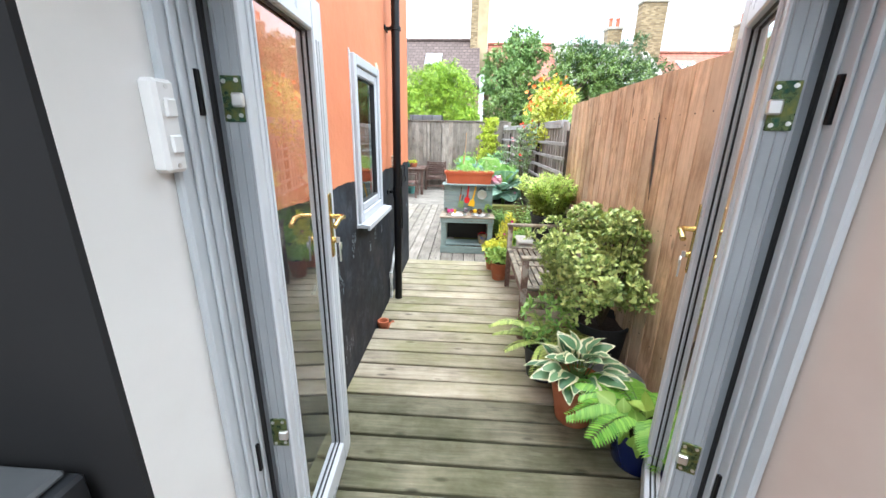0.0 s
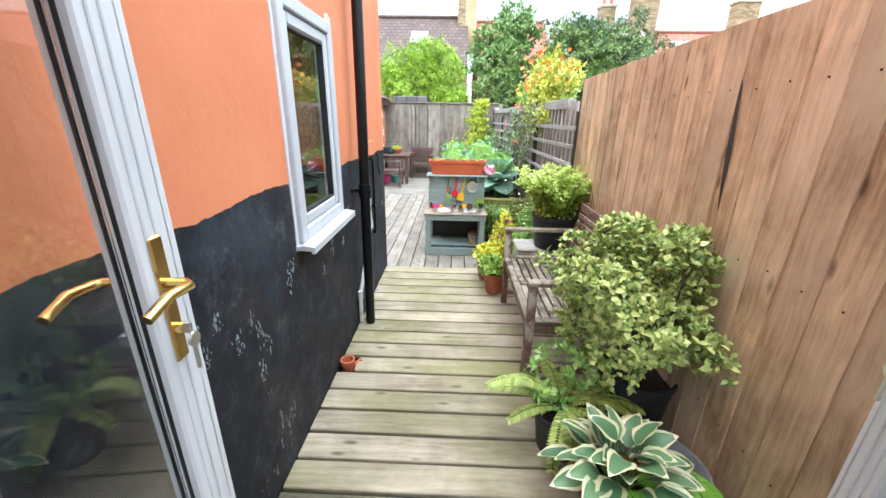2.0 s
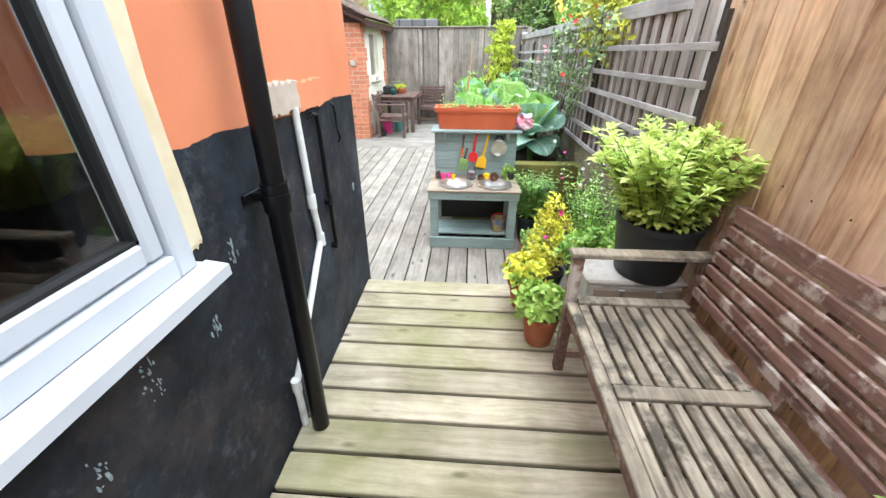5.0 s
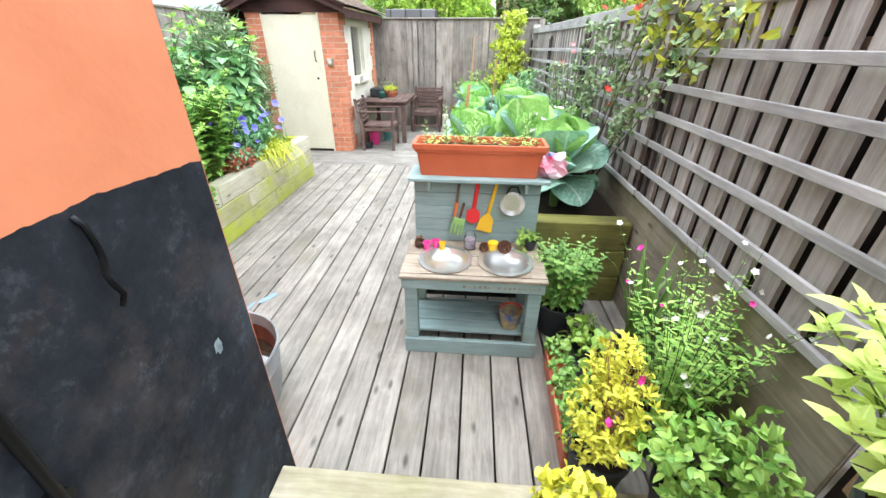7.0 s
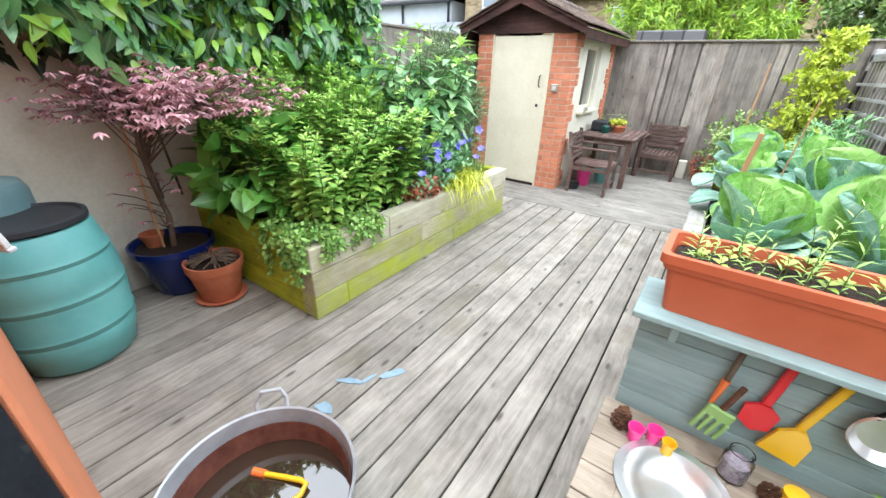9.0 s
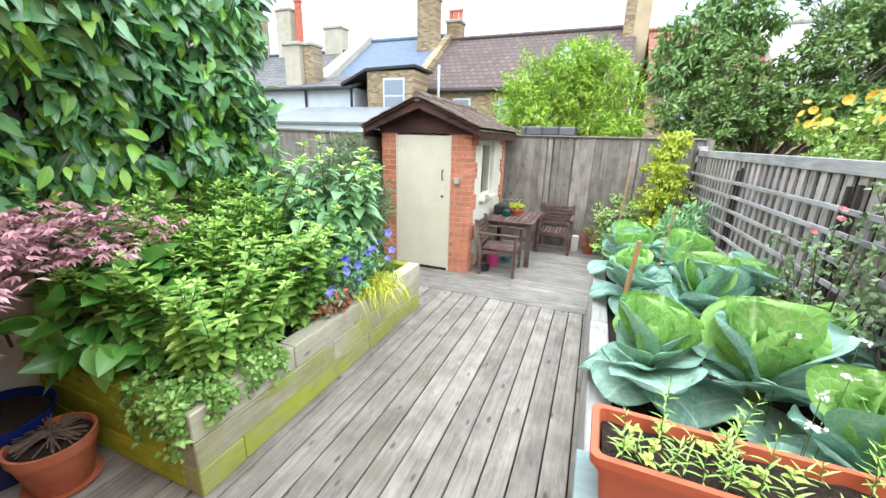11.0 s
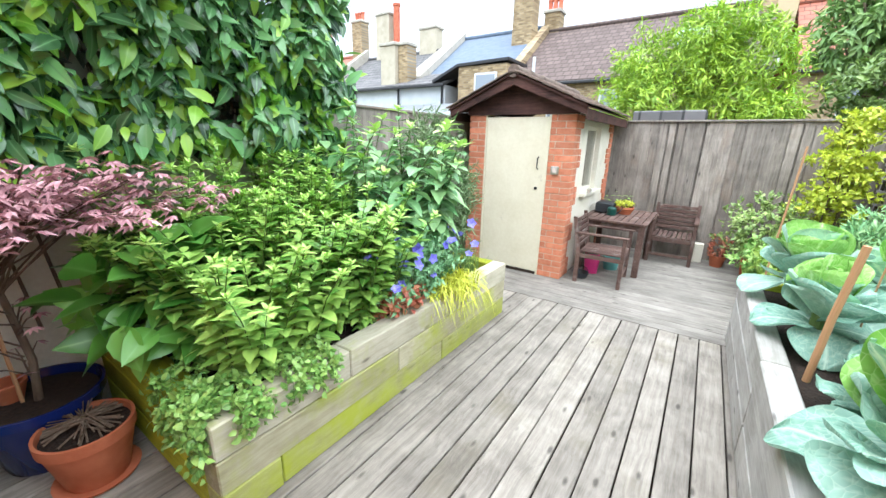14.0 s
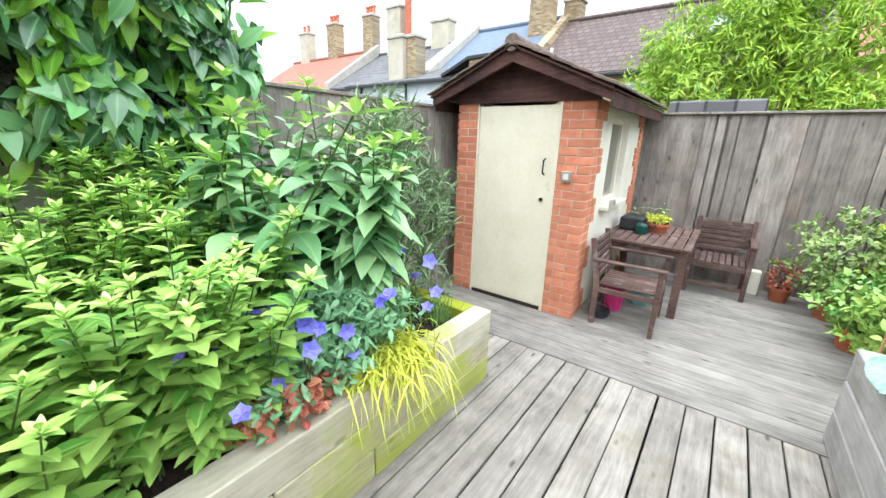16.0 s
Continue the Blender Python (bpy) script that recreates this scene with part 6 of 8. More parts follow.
l_phlox = leafy("phlox_leaf", (0.105, 0.29, 0.04), (0.52, 0.74, 0.17), rough=0.38)
l_tip = leafy("fresh_tip_leaf", (0.30, 0.55, 0.08), (0.62, 0.80, 0.24), rough=0.42)
l_tall = leafy("grey_green_leaf", (0.08, 0.25, 0.08), (0.38, 0.60, 0.26), rough=0.42)
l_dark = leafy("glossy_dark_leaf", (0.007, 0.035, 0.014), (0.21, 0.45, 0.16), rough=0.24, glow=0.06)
l_glossy = leafy("glossy_new_leaf", (0.10, 0.30, 0.02), (0.38, 0.62, 0.08), rough=0.28, glow=0.22)
l_big = leafy("broad_leaf", (0.035, 0.15, 0.018), (0.20, 0.45, 0.07), rough=0.35)
l_blue = leafy("blue_green_leaf", (0.10, 0.27, 0.11), (0.36, 0.55, 0.29), rough=0.55)
l_acer = leafy("acer_leaf", (0.24, 0.085, 0.105), (0.68, 0.40, 0.43), rough=0.5)
l_heuchera = leafy("heuchera_leaf", (0.36, 0.07, 0.05), (0.66, 0.30, 0.16), rough=0.5)
l_hakone = leafy("golden_grass", (0.42, 0.45, 0.02), (0.72, 0.74, 0.10), rough=0.5)
l_grass = leafy("green_grass", (0.12, 0.24, 0.05), (0.28, 0.42, 0.12), rough=0.5)
l_bamboo = leafy("bamboo_leaf", (0.10, 0.25, 0.010), (0.54, 0.72, 0.06), rough=0.45)
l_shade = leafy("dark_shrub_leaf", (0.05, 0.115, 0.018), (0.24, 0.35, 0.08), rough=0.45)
l_cherry = leafy("cherry_leaf", (0.08, 0.19, 0.04), (0.30, 0.44, 0.13), rough=0.45)
l_rose = leafy("rose_leaf", (0.09, 0.17, 0.06), (0.33, 0.43, 0.20), rough=0.5)
p_red = leafy("red_petal", (0.70, 0.03, 0.02), (0.85, 0.10, 0.04), rough=0.5)
p_orange = leafy("orange_petal", (0.80, 0.14, 0.02), (0.88, 0.34, 0.04), rough=0.5)
p_yellow = leafy("yellow_petal", (0.85, 0.42, 0.02), (0.90, 0.68, 0.12), rough=0.5)
p_blue = leafy("violet_petal", (0.12, 0.10, 0.68), (0.28, 0.27, 0.88), rough=0.5)
p_pink = leafy("magenta_petal", (0.70, 0.01, 0.22), (0.85, 0.05, 0.38), rough=0.5)
p_white = leafy("white_petal", (0.75, 0.75, 0.68), (0.88, 0.88, 0.82), rough=0.5)


# ---- plants in the passage ----
r = R(1)
shrub = potted("potted_shrub", "rounded variegated shrub in a black plastic pot on the deck", (0.86, 2.42, FRONT), 0.14, 0.185, 0.34, m_black_pot, "pots along the fence")
foliage("foliage", crown(r, (-0.125, -0.06, 0.74), (0.315, 0.30, 0.31), 1700, 7, 0.028, 0.018, lumpy=0.4, low=-0.75, seed=1), l_varieg, shrub, "cream-edged light green leaves")
part("branchwork", limbs(bmesh.new(), (0, 0, 0.28), (-0.08, -0.06, 0.74), (0.36, 0.34, 0.36), 22, r, 0.008, random.Random(1)), m_bark, shrub)
bm = bmesh.new()
lathe(bm, [(0.15, 0), (0.21, 0.02), (0.22, 0.16), (0.21, 0.16), (0.15, 0.02)], seg=28)
tagged(part("zinc_planter", bm, m_zinc, smooth=True), "old galvanised bowl tucked behind the pots", "planter").matrix_basis = pose(0.775, 2.02, FRONT)


def margin_leaf(name, length, width, body, edge, seed):
    """A broad cupped leaf along +y, with a pale margin."""
    rr = random.Random(seed)
    bm = bmesh.new()
    us = (0, 0.06, 0.16, 0.3, 0.46, 0.62, 0.77, 0.9, 1.0)
    vs = (-1, -0.68, -0.34, 0, 0.34, 0.68, 1)
    rows = []
    for u in us:
        w = width / 2 * (math.sin(math.pi * min(1, u ** 0.72)) ** 0.8 if 0 < u < 1 else 0.02)
        rows.append([bm.verts.new((v * w, u * length, 0.25 * w * abs(v) ** 1.5 - 0.42 * length * u ** 2.2 + 0.16 * length * u + 0.11 * w * abs(v) * math.sin(13 * u + 3 * v + seed))) for v in vs])
    for i in range(len(us) - 1):
        for j in range(len(vs) - 1):
            f = bm.faces.new((rows[i][j], rows[i][j + 1], rows[i + 1][j + 1], rows[i + 1][j]))
            f.material_index = 1 if j in (0, len(vs) - 2) or i == len(us) - 2 else 0
            f.smooth = True
    me = bpy.data.meshes.new(name)
    bm.to_mesh(me)
    bm.free()
    me.materials.append(body)
    me.materials.append(edge)
    return me


l_hosta = leafy("hosta_leaf", (0.07, 0.17, 0.08), (0.19, 0.32, 0.15), rough=0.4)
l_cream = leafy("hosta_margin", (0.62, 0.62, 0.36), (0.74, 0.74, 0.52), rough=0.4)
hosta = potted("potted_hosta", "white-edged hosta in a terracotta pot on the deck", (0.57, 1.87, FRONT), 0.095, 0.14, 0.25, m_terracotta, "pots along the fence")
kinds = [margin_leaf("leaf", 0.15, 0.092, l_hosta, l_cream, 1), margin_leaf("leaf", 0.125, 0.08, l_hosta, l_cream, 2)]
rr = random.Random(8)
runs = []
for i in range(46):
    a, ring = i * 2.4, i / 46
    tilt = 55 - 62 * ring + rr.uniform(-18, 18)
    dist, z = 0.03 + 0.13 * ring, 0.40 - 0.14 * ring + rr.uniform(-0.02, 0.02)
    piece("leaf", kinds[i % 2], hosta, pose(dist * math.cos(a), dist * math.sin(a), z, 0, 0, math.degrees(a) - 90) @ pose(0, 0, 0, tilt, rr.uniform(-28, 28), rr.uniform(-28, 28)) @ Matrix.Scale(rr.uniform(0.8, 1.15), 4))
    runs.append([(0.02 * math.cos(a), 0.02 * math.sin(a), 0.21), (dist * 0.6 * math.cos(a), dist * 0.6 * math.sin(a), (0.21 + z) / 2), (dist * math.cos(a), dist * math.sin(a), z)])
stems("stalkwork", runs, 0.004, m_stem, hosta)
f1 = potted("potted_fern", "bright green fern in a dark blue glazed pot on the deck", (0.80, 1.60, FRONT), 0.11, 0.15, 0.22, m_blue_glaze, "pots along the fence")
lv, runs = fern(R(3), (0, 0, 0.22), 24, 0.36, 0.075, 0.95, 24)
foliage("frondage", lv, l_fern, f1, fold=0.1, curl=0.15)
stems("frond_stemwork", runs, 0.0025, m_stem, f1)
foliage("low_leaves", crown(R(4), (-0.08, -0.06, 0.24), (0.15, 0.13, 0.09), 14, 2, 0.085, 0.075), l_lime, f1)
f2 = potted("potted_fern", "pale feathery fern in a black pot on the deck", (0.47, 2.25, FRONT), 0.10, 0.13, 0.22, m_black_pot, "pots along the fence")
lv, runs = fern(R(5), (0, 0, 0.22), 18, 0.34, 0.044, 1.0, 22)
foliage("frondage", lv, l_fern_mid, f2, fold=0.1, curl=0.15)
stems("frond_stemwork", runs, 0.0025, m_stem, f2)
foliage("foliage", crown(R(6), (0.03, 0.05, 0.36), (0.19, 0.19, 0.18), 70, 6, 0.04, 0.02), l_mid, f2)

sage = potted("potted_sage", "pale green sage in a large black pot on the white box", (0.79, 3.965, FRONT + 0.4365), 0.145, 0.187, 0.285, m_black_pot, "pots along the fence", soil=0.92)
r = R(7)
n = 110
ang, rad = r.random(n) * 6.28, 0.15 * np.sqrt(r.random(n))
bases = np.stack([rad * np.cos(ang), rad * np.sin(ang), np.full(n, 0.255)], axis=1)
lean = np.stack([np.cos(ang) * rad * 4.0, np.sin(ang) * rad * 4.0, np.zeros(n)], axis=1)
lv, runs = stemmed(r, bases, 0.25 + 0.18 * r.random(n), lean, 0.028, 0.060, 0.033, droop=-0.1, start=0.1, top=0.7)
foliage("foliage", lv, l_sage, sage, broad=0.38)
foliage("shoot_growth", tips(r, runs, 7, 0.058, 0.028), l_sage, sage, curl=0.2, broad=0.38)
stems("stemwork", runs, 0.003, m_stem, sage)

for k, (x, y, lab, mt) in enumerate(((0.315, 3.93, "low light green plant in a terracotta pot by the bench", l_lime), (0.27, 4.24, "thin yellowing plant in a terracotta pot by the step", l_gold))):
    tp = potted("potted_plant", lab, (x, y, FRONT), 0.07, 0.10, 0.19, m_terracotta, "small terracotta pots")
    foliage("foliage", crown(R(20 + k), (0, 0, 0.235), (0.125, 0.12, 0.085), (110, 60)[k], 5, 0.035, 0.034, low=-0.2, seed=k), mt if k else l_lime, tp)
    if k:
        foliage("green_leaves", crown(R(29), (0.0, -0.02, 0.22), (0.09, 0.09, 0.07), 60, 5, 0.032, 0.03, low=-0.2), l_lime, tp)
r = R(30)
gold = potted("potted_shrub", "golden-leaved bushy plant in a black pot below the step", (0.47, 4.60, 0.0), 0.09, 0.12, 0.22, m_black_pot, "plants beside the toy kitchen")
foliage("foliage", join_leaves(crown(r, (-0.02, -0.03, 0.42), (0.12, 0.13, 0.18), 200, 7, 0.026, 0.012, lumpy=0.5, seed=3), crown(r, (0.0, 0.05, 0.58), (0.08, 0.09, 0.12), 70, 7, 0.026, 0.012, lumpy=0.5, seed=4)), l_gold, gold)
part("branchwork", limbs(bmesh.new(), (0, 0, 0.18), (0, 0.05, 0.52), (0.13, 0.17, 0.22), 18, r, 0.004, random.Random(2)), m_cane, gold)
flowers("blossom", r, [(-0.06, -0.12, 0.52), (0.02, -0.06, 0.66)], 0.02, p_pink, gold)
salvia = potted("potted_salvia", "airy salvia with small white and magenta flowers by the fence", (0.80, 4.80, 0.0), 0.11, 0.15, 0.24, m_black_pot, "plants beside the toy kitchen")
r = R(31)
n = 75
ang, rad = r.random(n) * 6.28, 0.12 * np.sqrt(r.random(n))
bases = np.stack([rad * np.cos(ang), rad * np.sin(ang), np.full(n, 0.2)], axis=1)
lean = np.stack([np.cos(ang) * rad * 2.6, np.sin(ang) * rad * 2.6, np.zeros(n)], axis=1)
lv, runs = stemmed(r, bases, 0.35 + 0.45 * r.random(n), lean, 0.045, 0.032, 0.013, droop=0.05, start=0.05)
foliage("foliage", lv, l_phlox, salvia)
stems("stemwork", runs, 0.0018, m_stem, salvia)
ends = [run[-1] for run in runs]
flowers("white_blooms", r, [tuple(np.array(t) + r.normal(size=3) * 0.02) for t in ends[:34]], 0.012, p_white, salvia, 5)
flowers("pink_blooms", r, [ends[34], ends[36], ends[41], ends[47], ends[53]], 0.014, p_pink, salvia, 5)
soft = potted("potted_plant", "grey-green trailing plant in a dark pot beside the bench", (0.66, 4.36, FRONT), 0.09, 0.12, 0.2, m_black_pot, "plants beside the toy kitchen")
foliage("foliage", crown(R(33), (0.02, 0.02, 0.30), (0.19, 0.16, 0.17), 210, 6, 0.036, 0.022, lumpy=0.5, seed=8), l_phlox, soft)
tr1 = thing("trough_planter", "long terracotta trough of small green plants on the deck", "planter", (0.42, 4.92, 0.0), turn=-2)
bm = bmesh.new()
rings = [loop(bm, 0.05, 0.30, 0.0), loop(bm, 0.065, 0.315, 0.15), loop(bm, 0.055, 0.305, 0.15), loop(bm, 0.05, 0.30, 0.11)]
loft(bm, rings)
bm.faces.new(rings[0][::-1])
bm.faces.new(rings[-1])
part("trough", bm, m_tc_plastic, tr1)
foliage("foliage", join_leaves(*[crown(R(40 + k), (0, -0.24 + 0.12 * k, 0.165), (0.055, 0.07, 0.06), 26, 5, 0.03, 0.022, low=-0.2, seed=k) for k in range(5)]), l_mid, tr1)
tr2 = thing("trough_planter", "black plastic trough with young strawberry leaves by the fence", "planter", (0.575, 5.12, 0.0), turn=-6)
bm = bmesh.new()
rings = [loop(bm, 0.07, 0.24, 0.0), loop(bm, 0.09, 0.26, 0.17), loop(bm, 0.075, 0.245, 0.17), loop(bm, 0.07, 0.24, 0.13)]
loft(bm, rings)
bm.faces.new(rings[0][::-1])
bm.faces.new(rings[-1])
part("trough", bm, m_black_pot, tr2)
foliage("foliage", crown(R(46), (0, 0, 0.2), (0.10, 0.24, 0.09), 60, 3, 0.05, 0.04, low=-0.2), l_lime, tr2)
mint = potted("potted_mint", "leafy mint in a black pot beside the toy kitchen", (0.50, 5.56, 0.0), 0.11, 0.14, 0.22, m_black_pot, "plants beside the toy kitchen")
r = R(50)
n = 84
ang, rad = r.random(n) * 6.28, 0.11 * np.sqrt(r.random(n))
bases = np.stack([rad * np.cos(ang), rad * np.sin(ang), np.full(n, 0.19)], axis=1)
lean = np.stack([np.cos(ang) * rad * 2.4 - 0.05, np.sin(ang) * rad * 2.4 - 0.05, np.zeros(n)], axis=1)
lv, runs = stemmed(r, bases, 0.20 + 0.28 * r.random(n), lean, 0.035, 0.05, 0.034, droop=0.15)
foliage("foliage", lv, l_mid, mint)
stems("stemwork", runs, 0.002, m_stem, mint)
trail = potted("trailing_herb", "small trailing green plant in a black pot on the worktop", (0.285, 5.615, KT + 0.001), 0.028, 0.038, 0.06, m_black_pot, rim=0.012)
foliage("foliage", join_leaves(crown(R(55), (-0.02, -0.01, 0.075), (0.05, 0.04, 0.035), 16, 4, 0.026, 0.020), crown(R(56), (-0.06, -0.02, 0.03), (0.03, 0.03, 0.03), 8, 4, 0.026, 0.020)), l_lime, trail)
iris = potted("potted_iris", "clump of sword-shaped iris leaves in a pot by the fence", (0.84, 5.22, 0.0), 0.09, 0.12, 0.18, m_black_pot, "plants beside the toy kitchen")
V, Q = blades(R(51), (0, 0, 0.15), 40, 0.72, 0.036, 0.14, 0.32)
ob = new("grass_tuft", raw_mesh("grass_tuft", V, Q, l_grass))
ob.parent = iris


# ---- climbing rose and the flowers over the fence ----
rose = thing("climbing_rose", "straggling climbing rose tied to the trellis, with red flowers", "climber", (0.86, 6.70, 0.54))
r = R(60)
runs = []
rr = random.Random(60)
for ty, tz in ((0.65, 1.18), (0.42, 0.66), (-0.4, 0.92), (-0.6, 1.10), (-0.8, 0.74), (-0.7, 1.28), (-1.15, 1.24), (-1.45, 1.16), (-0.1, 1.22), (0.1, 0.86), (0.8, 0.86), (-0.5, 0.60), (0.3, 1.2)):
    runs.append([(0, rr.uniform(-0.05, 0.05), 0), (rr.uniform(-0.04, 0.02), ty * 0.35, tz * 0.42 + rr.uniform(-0.05, 0.08)), (rr.uniform(-0.05, 0.02), ty * 0.7, tz * 0.78), (rr.uniform(-0.06, 0.0), ty, tz)])
stems("canework", runs, 0.005, m_bark, rose, 6)
sets = []
for run in runs:
    for s in np.linspace(0.6, 1.0, 5):
        i = min(2, int(s * 3))
        p = np.array(run[i]) * (1 - (s * 3 - i)) + np.array(run[i + 1]) * (s * 3 - i)
        sets.append(crown(r, p, (0.05, 0.12, 0.09), 3, 5, 0.038, 0.023, hollow=0.2, spread=0.9))
foliage("foliage", join_leaves(*sets), l_rose, rose)
flowers("blossom", r, [(-0.08, -0.70, 1.25), (-0.10, -0.66, 1.22), (-0.06, -1.42, 1.20), (-0.08, -0.3, 1.28), (-0.05, 0.15, 1.27), (-0.05, -1.0, 1.30), (-0.09, -0.5, 0.72), (-0.1, -0.42, 0.80)], 0.026, p_red, rose, 8)
dry = thing("rose_bush", "sparse dull rose bush growing in the raised bed", "shrub", (0.74, 7.25, 0.54))
runs, sets = [], []
for i in range(12):
    a = rr.uniform(0, 6.28)
    t = Vector((0.2 * math.cos(a), 0.34 * math.sin(a), rr.uniform(0.55, 1.0)))
    runs.append([(0, 0, 0), t * 0.35 + Vector((0, 0, 0.05)), t * 0.7 + Vector((0, 0, 0.06)), t])
    for s in (0.55, 0.7, 0.85, 1.0):
        sets.append(crown(r, t * s, (0.08, 0.10, 0.07), 4, 5, 0.031, 0.019, hollow=0.2, spread=0.9))
stems("canework", runs, 0.005, m_bark, dry, 6)
foliage("foliage", join_leaves(*sets), l_rose, dry)
flowers("blossom", r, [(0.02, 0.12, 1.0), (0.0, 0.1, 1.04), (-0.05, 0.2, 0.9)], 0.025, leafy("dusty_pink_petal", (0.45, 0.12, 0.14), (0.6, 0.25, 0.24)), dry, 6)

honey = thing("flowering_climber", "yellow-green climber with orange trumpet flowers topping the fence", "climber", (1.12, 5.95, 1.5))
r = R(61)
foliage("foliage", join_leaves(crown(r, (0.05, 0.35, 0.55), (0.26, 0.75, 0.30), 420, 6, 0.055, 0.028, lumpy=0.4, seed=11), crown(r, (-0.15, -0.1, 0.25), (0.12, 0.45, 0.3), 110, 6, 0.05, 0.026, lumpy=0.5, seed=12)), leafy("climber_leaf", (0.26, 0.34, 0.03), (0.66, 0.66, 0.08)), honey)
pts = [(r.uniform(-0.25, 0.2), r.uniform(-0.5, 1.0), r.uniform(0.50, 0.95)) for _ in range(60)]
flowers("blossom", r, pts, 0.035, p_orange, honey, 5, (-0.5, -0.6, 0.5))
part("wood", limbs(bmesh.new(), (0.1, 0.1, -1.2), (0.0, 0.2, 0.5), (0.25, 0.8, 0.3), 9, r, 0.012, random.Random(7)), m_bark, honey)
yr = thing("yellow_rose", "yellow-flowered rose bush leaning over the fence top", "shrub", (1.45, 8.25, 0.0))
foliage("foliage", crown(R(62), (0.05, 0, 1.95), (0.38, 1.35, 0.34), 820, 6, 0.045, 0.028, lumpy=0.4, seed=13), leafy("garden_rose_leaf", (0.10, 0.22, 0.03), (0.44, 0.58, 0.12)), yr)
r = R(63)
pts = [(r.uniform(-0.35, 0.0), r.uniform(-1.2, 1.2), 2.05 + r.uniform(0.0, 0.25)) for _ in range(46)]
flowers("blossom", r, pts, 0.042, p_yellow, yr, 12, (-0.6, -0.5, 0.5))
part("wood", limbs(bmesh.new(), (0.1, 0, -0.2), (0.05, 0, 1.9), (0.3, 1.2, 0.3), 12, r, 0.014, random.Random(8)), m_bark, yr)


# ---- cabbages in the right-hand bed ----
def cabbage_skin(name, low, high, pale):
    """A waxy leaf with a pale midrib, side veins and a fine net of veins between them."""
    m, n, l, b = node_set(name)
    info = n.new("ShaderNodeObjectInfo")
    co = n.new("ShaderNodeTexCoord")
    vein = n.new("ShaderNodeAttribute")
    vein.attribute_name = "vein"
    flat = n.new("ShaderNodeAttribute")
    flat.attribute_name = "flat"
    base = ramp_node(n, l, info.outputs["Random"], [(0.0, low), (1.0, high)])
    f = noise_node(n, l, co.outputs["Object"], 9.0, 5.0)
    col = mix_node(n, l, ramp_node(n, l, f, [(0.35, (0, 0, 0)), (0.7, (0.5, 0.5, 0.5))]), base, high)
    net = n.new("ShaderNodeTexVoronoi")
    net.feature = "DISTANCE_TO_EDGE"
    net.inputs["Scale"].default_value = 9.0
    l.new(flat.outputs["Vector"], net.inputs["Vector"])
    fine = ramp_node(n, l, net.outputs["Distance"], [(0.0, (0.4, 0.4, 0.4)), (0.07, (0, 0, 0))])
    col = mix_node(n, l, fine, col, pale)
    col = mix_node(n, l, vein.outputs["Fac"], col, pale)
    l.new(col, b.inputs["Base Color"])
    b.inputs["Roughness"].default_value = 0.48
    b.inputs["Specular IOR Level"].default_value = 0.3
    tr = n.new("ShaderNodeBsdfTranslucent")
    l.new(col, tr.inputs["Color"])
    mx = n.new("ShaderNodeMixShader")
    mx.inputs[0].default_value = 0.22
    l.new(b.outputs[0], mx.inputs[1])
    l.new(tr.outputs[0], mx.inputs[2])
    l.new(mx.outputs[0], n["Material Output"].inputs["Surface"])
    bp = n.new("ShaderNodeBump")
    bp.inputs["Strength"].default_value, bp.inputs["Distance"].default_value = 0.7, 0.012
    bl = n.new("ShaderNodeMath")
    bl.operation = "MINIMUM"
    bl.inputs[1].default_value = 0.25
    l.new(net.outputs["Distance"], bl.inputs[0])
    l.new(bl.outputs[0], bp.inputs["Height"])
    l.new(bp.outputs[0], b.inputs["Normal"])
    return m


c_outer = cabbage_skin("cabbage_outer_leaf", (0.17, 0.35, 0.26), (0.38, 0.57, 0.46), (0.62, 0.76, 0.62))
c_middle = cabbage_skin("cabbage_middle_leaf", (0.15, 0.36, 0.19), (0.34, 0.56, 0.38), (0.58, 0.73, 0.46))
c_inner = cabbage_skin("cabbage_inner_leaf", (0.19, 0.43, 0.06), (0.38, 0.62, 0.17), (0.62, 0.78, 0.40))


